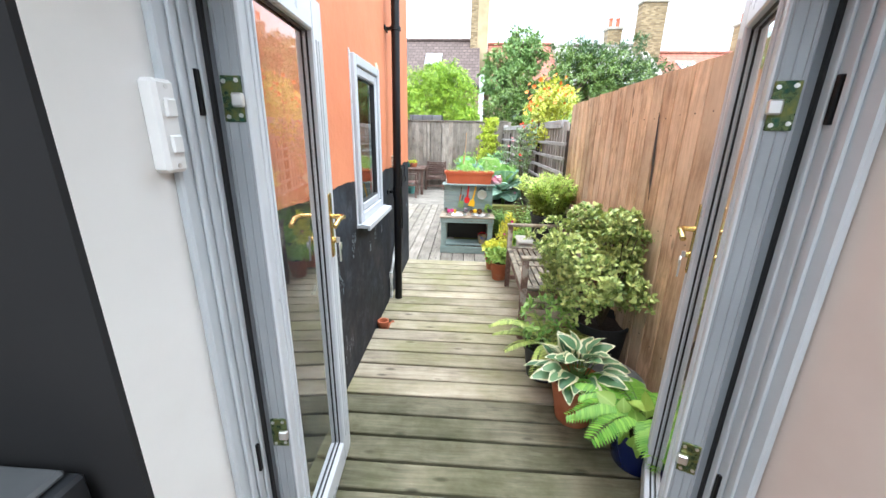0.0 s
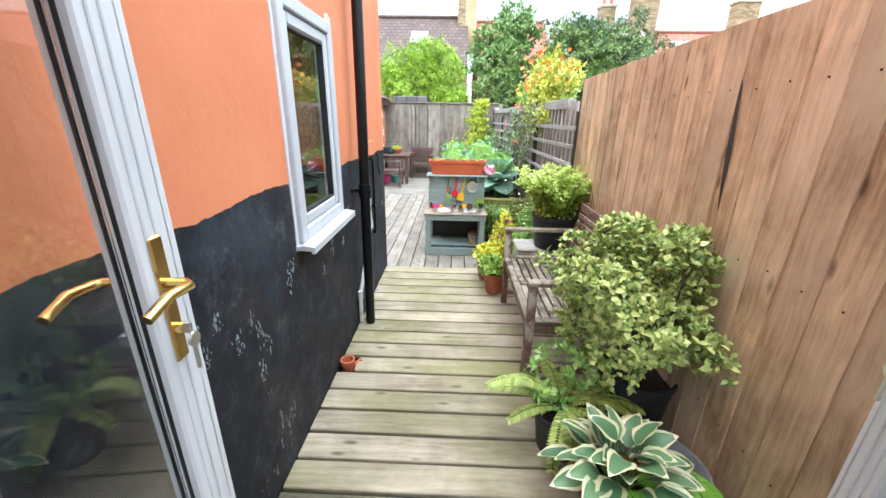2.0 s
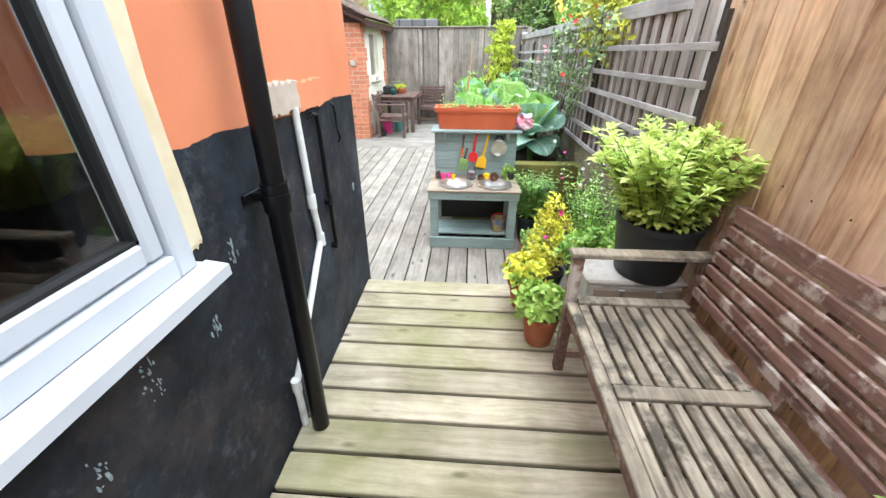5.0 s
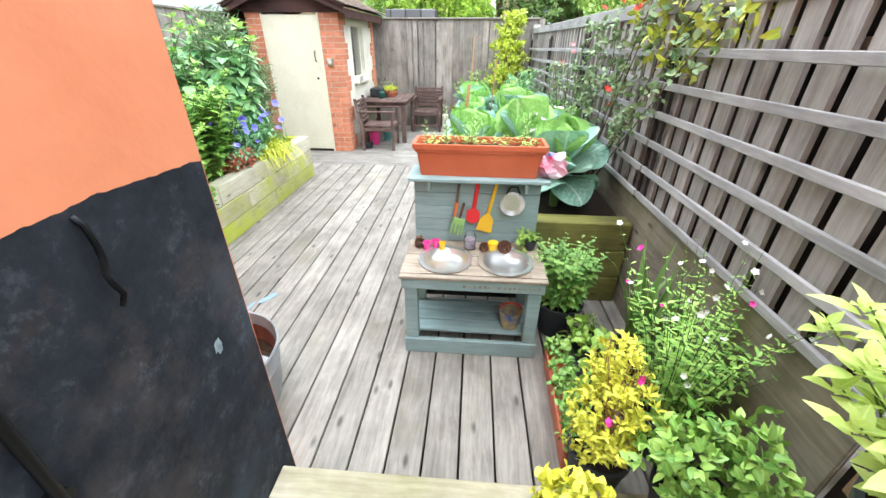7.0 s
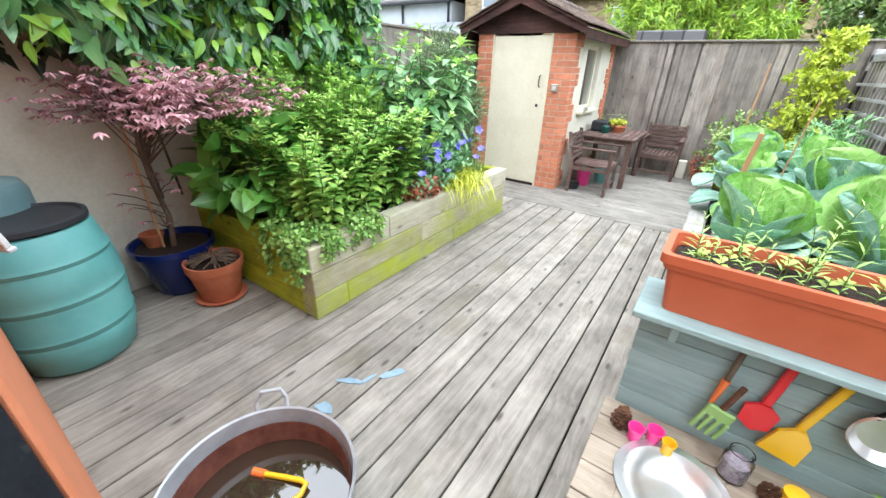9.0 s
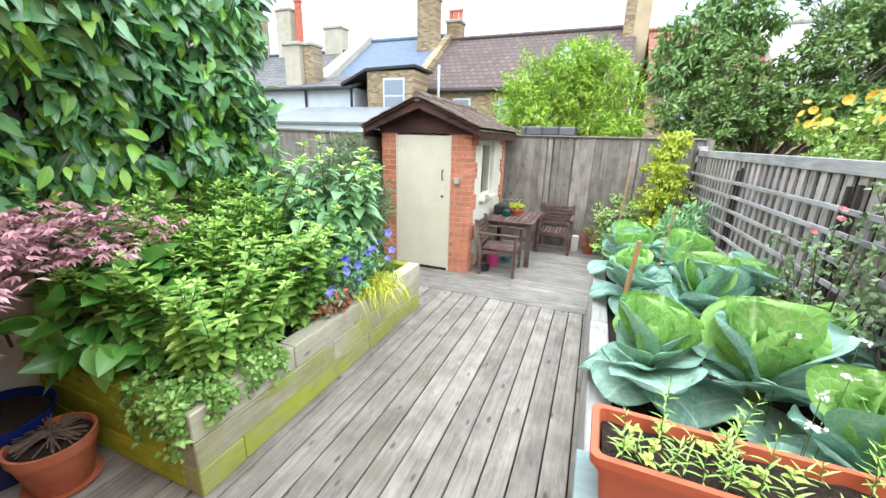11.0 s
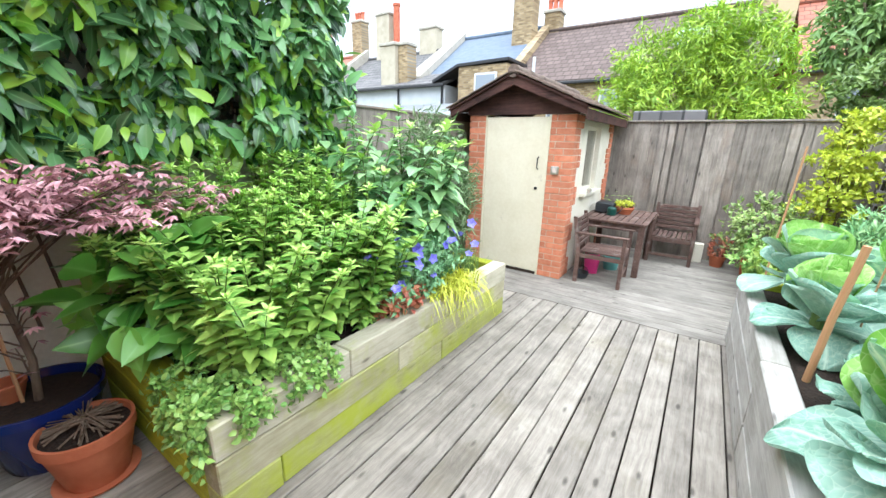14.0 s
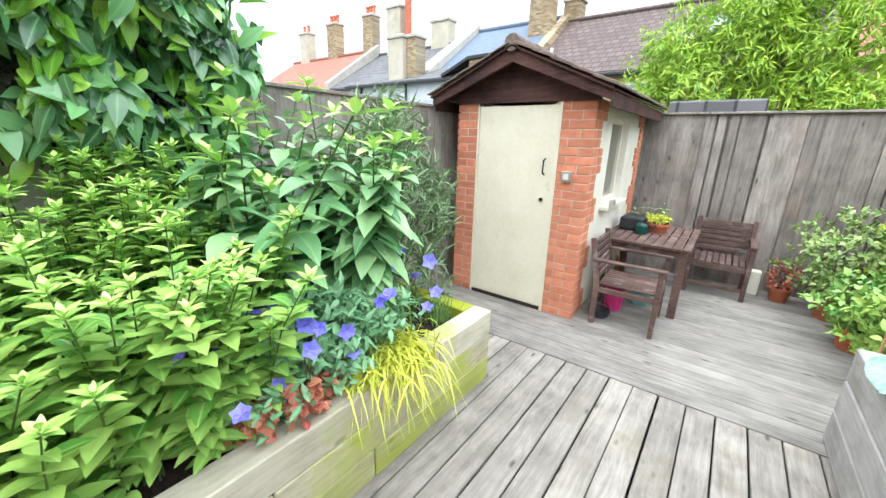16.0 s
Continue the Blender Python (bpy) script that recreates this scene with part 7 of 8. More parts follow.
def cabbage_leaf(seed, length, width, curve, cup, ruffle, skin):
    """A broad round leaf along +y: curve bends it up (+) or lets its rim fall (-), cup lifts its sides."""
    r = random.Random(seed)
    nu, nv = 25, 25
    ph, fq, tw = r.uniform(0, 6), r.uniform(2.0, 3.0), r.uniform(-0.12, 0.12)
    V, vein, flat = [], [], []
    for i in range(nu):
        u = i / (nu - 1)
        w = width / 2 * (0.13 + 0.87 * math.sin(math.pi / 2 * min(1, u / 0.58)) ** 1.15 if u <= 0.58 else max(0.02, 1 - ((u - 0.58) / 0.42) ** 2.8) ** 0.5)
        for j in range(nv):
            v = 2 * j / (nv - 1) - 1
            rim = max(abs(v) ** 2 * min(1, u * 1.6), ((u - 0.45) / 0.55) ** 2 if u > 0.45 else 0)
            a = curve * u
            y = length * (math.sin(a) / curve) if abs(curve) > 0.01 else length * u
            z = length * (1 - math.cos(a)) / curve if abs(curve) > 0.01 else 0
            z += cup * w * v * v * (1 - 0.35 * u) + ruffle * rim * min(1, 2.4 * w / width) * (math.sin(fq * (v * 2.2 + u * 2.6) + ph) + 0.5 * math.sin(fq * 2.3 * (v * 2 - u) + ph * 2)) - 0.03 * length * rim ** 2
            V.append((v * w + tw * y * u, y, z))
            rib = max(0, 1 - abs(v) * w / (0.010 * (1.2 - u)))
            k = u * 7.0 - abs(v) ** 1.2 * w / width * 5.0
            side = max(0, 1 - abs(k - round(k)) / 0.13) * (1 - abs(v)) ** 0.4 * (1 if u > 0.1 else 0)
            vein.append(min(0.9, max(rib, side * 0.65)))
            flat.append((v * w / width * 1.6, u, 0.0))
    Q = [(i * nv + j, i * nv + j + 1, (i + 1) * nv + j + 1, (i + 1) * nv + j) for i in range(nu - 1) for j in range(nv - 1)]
    me = raw_mesh("cabbage_leaf", np.array(V), [np.array(Q)], skin)
    me.attributes.new("vein", "FLOAT", "POINT").data.foreach_set("value", vein)
    me.attributes.new("flat", "FLOAT_VECTOR", "POINT").data.foreach_set("vector", np.array(flat, dtype=np.float32).ravel())
    return me


fallen = [cabbage_leaf(s, 0.33, 0.37, -1.0, 0.25, 0.022, c_outer) for s in (11, 12)]
outer = [cabbage_leaf(s, 0.34, 0.38, -0.28, 0.42, 0.020, c_outer) for s in (1, 2, 3)]
middle = [cabbage_leaf(s, 0.33, 0.37, -0.02, 0.55, 0.016, (c_outer, c_middle, c_inner)[s - 4]) for s in (4, 5, 6)]
inner = [cabbage_leaf(s, 0.29, 0.33, 0.35, 0.72, 0.010, c_inner) for s in (7, 8)]
core_leaves = [cabbage_leaf(s, 0.19, 0.21, 1.25, 0.85, 0.005, c_inner) for s in (9, 10)]


def cabbage(x, y, size, seed, lift=0.0, label="large blue-green cabbage with open veined leaves in the raised bed"):
    r = random.Random(seed)
    c = thing("cabbage", label, "cabbage", (x, y, 0.53), "cabbages in the raised bed")
    bm = bmesh.new()
    cyl(bm, (0, 0, 0), (0, 0, 0.16 * size + lift), 0.03, 0.04, 10)
    part("stalk", bm, m_stem, c)
    z0 = 0.06 * size + lift
    for n, kinds, tilt, dz, out in ((4, fallen, 22, -0.03, 0.0), (5, outer, 46, 0.01, 0.0), (4, middle, 62, 0.05, 0.01), (4, inner, 72, 0.10, 0.02), (4, core_leaves, 66, 0.16, 0.045)):
        a0 = r.uniform(0, 360)
        for i in range(n):
            k = size * r.uniform(0.80, 1.18)
            piece("leaf", kinds[r.randrange(len(kinds))], c, pose(0, 0, z0 + dz * size, 0, 0, a0 + i * 360 / n + r.uniform(-15, 15)) @ pose(0, out * size, 0, tilt + r.uniform(-18, 13), r.uniform(-18, 18)) @ Matrix.Scale(k, 4))


for k, (x, y, s) in enumerate(((-0.10, 6.80, 0.98), (0.36, 6.76, 1.12), (0.54, 6.30, 0.95), (-0.10, 8.05, 0.92), (0.34, 7.72, 1.08), (0.70, 7.15, 0.85), (0.36, 8.72, 1.0), (-0.08, 8.76, 0.98), (0.72, 8.2, 0.85))):
    cabbage(x, y, s, 70 + k, 0.12 + 0.03 * (k % 3))
cabbage(0.14, 6.28, 0.55, 91, 0.0, "small young cabbage with few leaves in the raised bed")
cabbage(0.0, 7.38, 0.6, 92, 0.02, "small young cabbage with few leaves in the raised bed")
for x, y, z0, z1, rad, mt, lab in ((-0.18, 7.62, 0.53, 1.24, 0.016, m_cane, "short brown wooden stake among the cabbages"), (-0.16, 9.65, 0.0, 1.66, 0.008, m_cane, "thin bamboo cane standing among the far pots"), (0.10, 8.2, 0.53, 1.42, 0.005, m_cane, "thin cane among the cabbages")):
    bm = bmesh.new()
    tube(bm, [(0, 0, z0), (0.02, 0.01, (z0 + z1) / 2), (0.05, 0.0, z1)], rad, 8)
    tagged(part("garden_stake", bm, mt, smooth=True), lab, "stake").matrix_basis = pose(x, y, 0)
weed = thing("white_umbel", "tall thin stems with flat white flower heads by the cabbages", "flower", (0.32, 6.25, 0.53))
r = R(80)
tops = [(0.0, 0.0, 0.56), (0.08, 0.05, 0.62), (-0.05, -0.1, 0.5), (0.22, 0.3, 0.66), (0.05, 0.4, 0.60)]
stems("stemwork", [[(t[0] * 0.6, t[1] * 0.8, 0), (t[0] * 0.8, t[1] * 0.9, t[2] * 0.5), t] for t in tops], 0.0025, m_stem, weed)
flowers("blossom", r, [tuple(np.array(t) + np.array([r.normal() * 0.018, r.normal() * 0.018, r.normal() * 0.003])) for t in tops for _ in range(9)], 0.010, p_white, weed, 5, (0, 0, 1))

# seedlings in the trough on the toy kitchen
r = R(81)
n = 26
bases = np.stack([r.uniform(-PL + 0.05, PL - 0.05, n), r.uniform(-PW + 0.035, PW - 0.035, n), np.full(n, PH - 0.036)], axis=1)
lv, runs = stemmed(r, bases, 0.06 + 0.16 * r.random(n) ** 2, r.normal(size=(n, 3)) * np.array([0.15, 0.15, 0]), 0.016, 0.036, 0.005, droop=-0.25, start=0.15, top=0.8)
foliage("seedling_leaves", lv, leafy("seedling_green", (0.22, 0.40, 0.06), (0.45, 0.62, 0.16)), planter)
stems("seedling_stalkwork", runs, 0.0014, m_stem, planter)
n = 16
bases = np.stack([r.uniform(-PL + 0.05, PL - 0.05, n), r.uniform(-PW + 0.035, PW - 0.035, n), np.full(n, PH - 0.036)], axis=1)
lv, runs = stemmed(r, bases, 0.03 + 0.05 * r.random(n), r.normal(size=(n, 3)) * np.array([0.15, 0.15, 0]), 0.03, 0.024, 0.017, droop=-0.1, start=0.5, top=1.0)
foliage("round_leaves", lv, leafy("yellow_seedling", (0.30, 0.44, 0.05), (0.56, 0.66, 0.14)), planter)
stems("thin_stalkwork", runs, 0.0012, m_stem, planter)


# ---- the left-hand bed ----
phlox = thing("leafy_perennial", "dense clump of leafy light green stems in the raised bed", "perennial", (-2.75, 6.45, 0.43))
r = R(90)
n = 215
px, py = r.uniform(-0.62, 0.40, n), r.uniform(-0.50, 0.64, n)
hh = 0.50 + 0.36 * np.clip((0.36 - px) / 0.8, 0, 1) + 0.12 * np.clip((py + 0.5) / 1.2, 0, 1) + 0.10 + r.normal(size=n) * 0.09
bases = np.stack([px, py, np.zeros(n)], axis=1)
lean = np.stack([np.where(px > 0.15, 0.32, 0.06), np.where(py < -0.3, -0.25, 0.0), np.zeros(n)], axis=1) + r.normal(size=(n, 3)) * np.array([0.09, 0.09, 0])
lv, runs = stemmed(r, bases, hh, lean, 0.040, 0.108, 0.056, droop=0.04, start=0.10, top=0.75)
foliage("foliage", lv, l_phlox, phlox, curl=0.24)
foliage("shoot_growth", tips(r, runs, 8, 0.062, 0.026), l_tip, phlox, "pale fresh shoot tips", curl=0.2)
stems("stemwork", runs, 0.004, m_stem, phlox)
creep = thing("trailing_plant", "small-leaved creeper spilling over the corner of the raised bed", "creeper", (-2.36, 5.86, 0.5))
runs, sets = [], []
rr = random.Random(91)
for i in range(36):
    y0, x0 = rr.uniform(-0.03, 0.55), rr.uniform(-0.12, 0.10)
    if i < 22:
        y0, x0 = rr.uniform(-0.03, 0.10), rr.uniform(-0.40, 0.12)
    fall = rr.uniform(0.02, 0.32 if i < 22 else 0.14)
    ox, oy = (0.10, -0.02) if i >= 22 else (0.02, -0.12)
    run = [(x0, y0, 0.02), (x0 + ox * 0.7, y0 + oy * 0.7, 0.09), (max(x0 + ox, 0.19) if i >= 22 else x0 + ox, y0 + oy if i >= 22 else min(y0 + oy, -0.115), 0.04), (max(x0 + ox, 0.19) if i >= 22 else x0 + ox + 0.01, y0 + oy * 1.1 if i >= 22 else -0.12, 0.03 - fall)]
    runs.append(run)
    for s in np.linspace(0.2, 1, 12):
        k = min(2, int(s * 3))
        p = np.array(run[k]) * (1 - (s * 3 - k)) + np.array(run[k + 1]) * (s * 3 - k)
        sets.append(crown(r, p, (0.025, 0.025, 0.02), 2, 3, 0.032, 0.022, hollow=0.3, spread=0.9))
stems("stemwork", runs, 0.002, m_stem, creep)
foliage("foliage", join_leaves(*sets), l_mid, creep)
hyd = thing("hydrangea", "broad-leaved dark green shrub against the garden wall", "shrub", (-3.02, 6.14, 0.43))
foliage("foliage", crown(R(92), (0.0, -0.10, 0.36), (0.33, 0.36, 0.36), 90, 3, 0.19, 0.12, lumpy=0.3, lift=0.0, spread=0.4, low=-0.5), l_big, hyd, curl=0.3, fold=0.35)
part("wood", limbs(bmesh.new(), (0, 0, 0), (0, -0.1, 0.36), (0.36, 0.36, 0.36), 12, r, 0.010, random.Random(9)), m_bark, hyd)
tall = thing("tall_perennial", "tall grey-green plant with large oval leaves in the raised bed", "perennial", (-2.80, 7.42, 0.43))
r = R(93)
n = 30
bases = np.stack([r.uniform(-0.55, 0.28, n), r.uniform(-0.38, 0.42, n), np.zeros(n)], axis=1)
lv, runs = stemmed(r, bases, 0.95 + 0.55 * r.random(n), r.normal(size=(n, 3)) * np.array([0.12, 0.12, 0]) + np.array([0.12, 0, 0]), 0.095, 0.19, 0.12, droop=0.42, start=0.3, top=0.6)
foliage("foliage", lv, l_tall, tall, curl=0.5, fold=0.22, broad=0.36)
foliage("shoot_growth", tips(r, runs, 6, 0.11, 0.055), l_tip, tall, "pale fresh top leaves", curl=0.25)
stems("stemwork", runs, 0.007, m_stem, tall)
bam = thing("feathery_shrub", "feathery narrow-leaved evergreen beside the shed", "shrub", (-2.92, 8.12, 0.43))
foliage("foliage", join_leaves(crown(R(94), (0.05, 0.05, 0.62), (0.42, 0.42, 0.66), 360, 10, 0.11, 0.013, lumpy=0.35, lift=0.2, spread=0.7), crown(R(194), (-0.05, 0.12, 1.15), (0.20, 0.22, 0.35), 60, 10, 0.10, 0.012, lumpy=0.3, spread=0.7)), leafy("feathery_leaf", (0.08, 0.16, 0.05), (0.26, 0.36, 0.16)), bam, fine=False)
part("wood", limbs(bmesh.new(), (0, 0, 0), (0.05, 0.05, 0.7), (0.36, 0.36, 0.65), 18, r, 0.008, random.Random(10)), m_bark, bam)
ger = thing("hardy_geranium", "blue-flowered geranium with finely cut blue-green leaves", "flower", (-2.46, 7.30, 0.43))
r = R(95)
foliage("foliage", crown(r, (0.03, 0.0, 0.25), (0.25, 0.52, 0.27), 430, 7, 0.062, 0.022, lumpy=0.3, hollow=0.4, spread=0.8), leafy("geranium_leaf", (0.10, 0.26, 0.10), (0.30, 0.52, 0.27), rough=0.5), ger)
pts = [(r.uniform(-0.10, 0.34), r.uniform(-0.75, 0.6), r.uniform(0.24, 0.58)) for _ in range(34)]
stems("stemwork", [[(p[0] * 0.5, p[1] * 0.6, 0.02), (p[0] * 0.8, p[1] * 0.9, p[2] * 0.6), p] for p in pts], 0.0018, m_stem, ger)
flowers("blossom", r, pts, 0.042, p_blue, ger, 5, (0.5, -0.4, 0.6))
heu = thing("heuchera", "low orange and pink leaved heuchera at the bed edge", "perennial", (-2.40, 7.06, 0.43))
foliage("foliage", crown(R(96), (0.05, 0.03, 0.12), (0.15, 0.25, 0.12), 130, 5, 0.042, 0.038, low=-0.2, lumpy=0.3), l_heuchera, heu)
hak = thing("golden_grass_clump", "bright yellow-green grass arching over the bed edge", "grass", (-2.40, 7.66, 0.44))
V, Q = blades(R(97), (0.05, -0.04, 0.06), 620, 0.36, 0.011, 0.42, 1.5, (-2.2, 0.7))
ob = new("grass_tuft", raw_mesh("grass_tuft", V, Q, l_hakone))
ob.parent, ob["kind"] = hak, "stuff"
gr = thing("grass_clump", "upright tuft of thin green grass at the bed end", "grass", (-2.47, 8.2, 0.44))
V, Q = blades(R(98), (0, 0, 0), 90, 0.30, 0.006, 0.16, 0.6)
ob = new("grass_tuft", raw_mesh("grass_tuft", V, Q, l_grass))
ob.parent, ob["kind"] = gr, "stuff"

climb = thing("evergreen_climber", "thick glossy evergreen climber covering the garden wall, a few cream flowers", "climber", (SIDE + 0.01, 6.05, 1.0))
r = R(99)
n = 3300
cy, cz = r.uniform(-1.65, 1.52, n), r.uniform(0.1, 2.2, n)
keepers = (cz > 0.55 - 0.12 * cy + 0.10 * np.sin(cy * 4.1)) & (cy < 1.5 - 0.35 * np.clip(0.9 - cz, 0, 1) + 0.08 * np.sin(cz * 9))
keepers &= np.array([noise.noise(Vector((a * 3.4, b * 3.0, 9.0))) > -0.16 for a, b in zip(cy, cz)])
cy, cz = cy[keepers], cz[keepers]
depth = 0.18 + 0.30 * np.array([noise.noise(Vector((a * 2.3, b * 2.3, 4.0))) for a, b in zip(cy, cz)]) + 0.16 * r.random(len(cy)) + 0.08 * np.clip(cz - 0.6, 0, 1)
C = np.stack([np.clip(depth, 0.04, 0.6), cy, cz], axis=1)
per = 5
P = np.repeat(C, per, axis=0) + r.normal(size=(len(C) * per, 3)) * np.array([0.03, 0.05, 0.05])
D = r.normal(size=P.shape) * 0.55 + np.array([0.40, -0.10, -0.75])
U = np.array([0.8, -0.2, 0.45]) + 0.4 * r.normal(size=P.shape)
s = 0.65 + 0.6 * r.random(len(P))
new_growth = np.repeat(r.random(len(C)) < 0.27, per)
arr = [P, D, U, 0.145 * s, 0.060 * s]
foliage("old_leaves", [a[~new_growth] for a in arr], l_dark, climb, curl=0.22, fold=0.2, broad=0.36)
foliage("young_leaves", [a[new_growth] for a in arr], l_glossy, climb, "bright green young leaves", curl=0.22, fold=0.2, broad=0.36)
# Inner and dead leaves, near black so that the gaps look shaded.
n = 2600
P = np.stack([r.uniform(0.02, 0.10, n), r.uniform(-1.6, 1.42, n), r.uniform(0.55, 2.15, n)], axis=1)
foliage("inner_leaves", [P, r.normal(size=(n, 3)) * 0.6 + np.array([0.2, 0, -0.7]), np.tile(np.array([[1.0, 0, 0.2]]), (n, 1)), 0.12 * (0.7 + 0.5 * r.random(n)), 0.055 * (0.7 + 0.5 * r.random(n))], leafy("inner_shade_leaf", (0.008, 0.016, 0.007), (0.045, 0.06, 0.022), glow=0.03), climb, "inner and dead leaves, coloured dark to paint shade in the gaps", fine=False)
runs = []
rr = random.Random(99)
for i in range(40):
    y = rr.uniform(-1.5, 1.35)
    runs.append([(0.02, y, -0.4 if i % 9 == 0 else 0.75), (0.06, y + rr.uniform(-0.2, 0.2), 0.8), (0.10, y + rr.uniform(-0.3, 0.3), 1.4), (0.08, y + rr.uniform(-0.3, 0.2), 2.0)])
stems("wood", runs, 0.009, m_bark, climb, 6)
flowers("blossom", r, [(0.45, 0.1, 1.48), (0.47, 0.15, 1.44), (0.44, 0.05, 1.45), (0.42, 0.75, 1.95), (0.40, 0.85, 1.3), (0.35, -0.5, 0.9)], 0.035, p_white, climb, 6, (0.8, -0.4, 0.2))

acer = potted("acer_in_pot", "purple-leaved Japanese maple in a deep blue glazed pot", (-3.36, 5.46, 0.0), 0.17, 0.265, 0.37, m_blue_glaze, rim=0.05, soil=0.88)
bm = bmesh.new()
tube(bm, [(0.0, 0.0, 0.30), (0.02, 0.02, 0.55), (-0.03, 0.0, 0.8), (0.03, -0.03, 1.05), (0.06, 0.0, 1.25)], 0.019, 8, 0.011)
part("trunk", bm, m_bark, acer, smooth=True)
bm = bmesh.new()
cyl(bm, (-0.03, -0.05, 0.30), (-0.05, -0.06, 1.2), 0.009, seg=8)
part("support_cane", bm, m_cane, acer)
limb_runs = []
rr = random.Random(100)
sets = []
r = R(100)
for i in range(48):
    a = rr.uniform(0, 6.28)
    d = rr.uniform(0.25, 1.05)
    tip = Vector((0.24 + d * math.cos(a) * 0.78, d * math.sin(a) * 0.60 + 0.15, 1.33 + 0.22 * (1 - d) + rr.uniform(-0.09, 0.09)))
    if tip.x < -0.24:
        tip.x = -0.24 + rr.uniform(0, 0.05)
    limb_runs.append([(0.04, -0.01, rr.uniform(0.9, 1.2)), (tip.x * 0.5, tip.y * 0.5, 1.28), tip])
    for q in (0.55, 0.75, 0.92, 1.0):
        c = Vector((0.04, -0.01, 1.2)).lerp(tip, q)
        m = 5
        pts = np.array(c) + r.normal(size=(m, 3)) * np.array([0.07, 0.07, 0.02])
        for p in pts:
            h = r.random() * 6.28
            aa = h + np.array([-1.15, -0.6, 0, 0.6, 1.15])
            Dd = np.stack([np.cos(aa), np.sin(aa), np.full(5, -0.35)], axis=1)
            ln = np.array([0.6, 0.85, 1.0, 0.85, 0.6]) * 0.07
            sets.append([np.repeat(p[None, :], 5, axis=0), Dd, np.tile(np.array([[0.0, 0.0, 1.0]]), (5, 1)) + 0.2 * r.normal(size=(5, 3)), ln, np.full(5, 0.017)])
for i in range(14):
    p = np.array([rr.uniform(-0.2, 0.25), rr.uniform(-0.2, 0.1), rr.uniform(0.55, 0.9)])
    aa = rr.uniform(0, 6) + np.array([-1.15, -0.6, 0, 0.6, 1.15])
    sets.append([np.repeat(p[None, :], 5, axis=0), np.stack([np.cos(aa), np.sin(aa), np.full(5, -0.3)], axis=1), np.tile(np.array([[0.0, 0.0, 1.0]]), (5, 1)), np.full(5, 0.05), np.full(5, 0.015)])
    limb_runs.append([(0.0, 0.0, p[2] - 0.1), tuple(p * np.array([0.5, 0.5, 1]) - np.array([0, 0, 0.03])), tuple(p)])
stems("branchwork", limb_runs, 0.005, m_bark, acer, 5)
foliage("foliage", join_leaves(*sets), l_acer, acer, "dusky purple cut leaves", fine=False, curl=0.1)
bm = bmesh.new()
pot(bm, 0.05, 0.075, 0.10, 0.02)
part("small_pot", bm, m_terracotta, acer, smooth=True).matrix_basis = pose(-0.10, -0.08, 0.325)


# ---- far pots and shrubs ----
def far_bush(label, at, pr, ph, centre, radii, clusters, per, ln, wd, mt, seed, material=m_terracotta):
    th = potted("potted_shrub", label, at, pr * 0.75, pr, ph, material, "pots by the back fence")
    foliage("foliage", crown(R(seed), centre, radii, clusters, per, ln, wd, seed=seed, lumpy=0.35), mt, th)
    part("branchwork", limbs(bmesh.new(), (0, 0, ph * 0.8), centre, radii, 10, None, 0.006, random.Random(seed)), m_bark, th)


far_bush("bushy variegated shrub in a pot by the back fence", (-0.05, 11.45, 0.0), 0.15, 0.25, (0, 0, 0.62), (0.40, 0.34, 0.42), 340, 7, 0.05, 0.028, leafy("pale_shrub_leaf", (0.09, 0.19, 0.03), (0.42, 0.53, 0.17)), 110)
far_bush("low leafy plant in a terracotta pot on the far deck", (0.0, 10.75, 0.0), 0.13, 0.2, (0, 0, 0.38), (0.28, 0.28, 0.26), 130, 6, 0.065, 0.04, l_mid, 111)
far_bush("light green leafy plant in a terracotta pot behind the raised bed", (0.12, 10.1, 0.0), 0.14, 0.22, (0, 0, 0.45), (0.30, 0.30, 0.34), 150, 6, 0.07, 0.04, l_lime, 112)
far_bush("narrow-leaved shrub in a pot below the trellis", (0.66, 10.3, 0.0), 0.16, 0.28, (0, 0, 0.72), (0.30, 0.42, 0.40), 170, 9, 0.10, 0.02, l_tall, 113, m_black_pot)
far_bush("small reddish plant in a pot by the back fence", (-0.42, 11.7, 0.0), 0.10, 0.16, (0, 0, 0.28), (0.14, 0.14, 0.16), 60, 6, 0.035, 0.024, l_heuchera, 114)
goldt = thing("golden_shrub", "tall golden-green shrub with tiered foliage in the garden corner", "shrub", (0.52, 11.4, 0.0))
foliage("foliage", join_leaves(*[crown(R(120 + k), (0.05 * math.sin(k * 2), 0.05 * math.cos(k * 3), 0.55 + 0.2 * k), (0.42 - 0.035 * k, 0.36 - 0.03 * k, 0.10), 90, 8, 0.055, 0.026, lumpy=0.4, seed=k) for k in range(8)]), leafy("golden_tier_leaf", (0.30, 0.40, 0.02), (0.62, 0.68, 0.06)), goldt)
part("trunk", limbs(bmesh.new(), (0, 0, 0), (0, 0, 1.2), (0.3, 0.26, 0.8), 16, None, 0.012, random.Random(12)), m_bark, goldt)
tp = potted("potted_plant", "small bright plant in a bowl on the garden table", (-1.62, 11.05, TH + 0.001), 0.09, 0.12, 0.10, m_terracotta)
foliage("foliage", crown(R(130), (0, 0, 0.12), (0.13, 0.11, 0.05), 70, 5, 0.03, 0.02, low=-0.1), l_hakone, tp)
r = R(131)
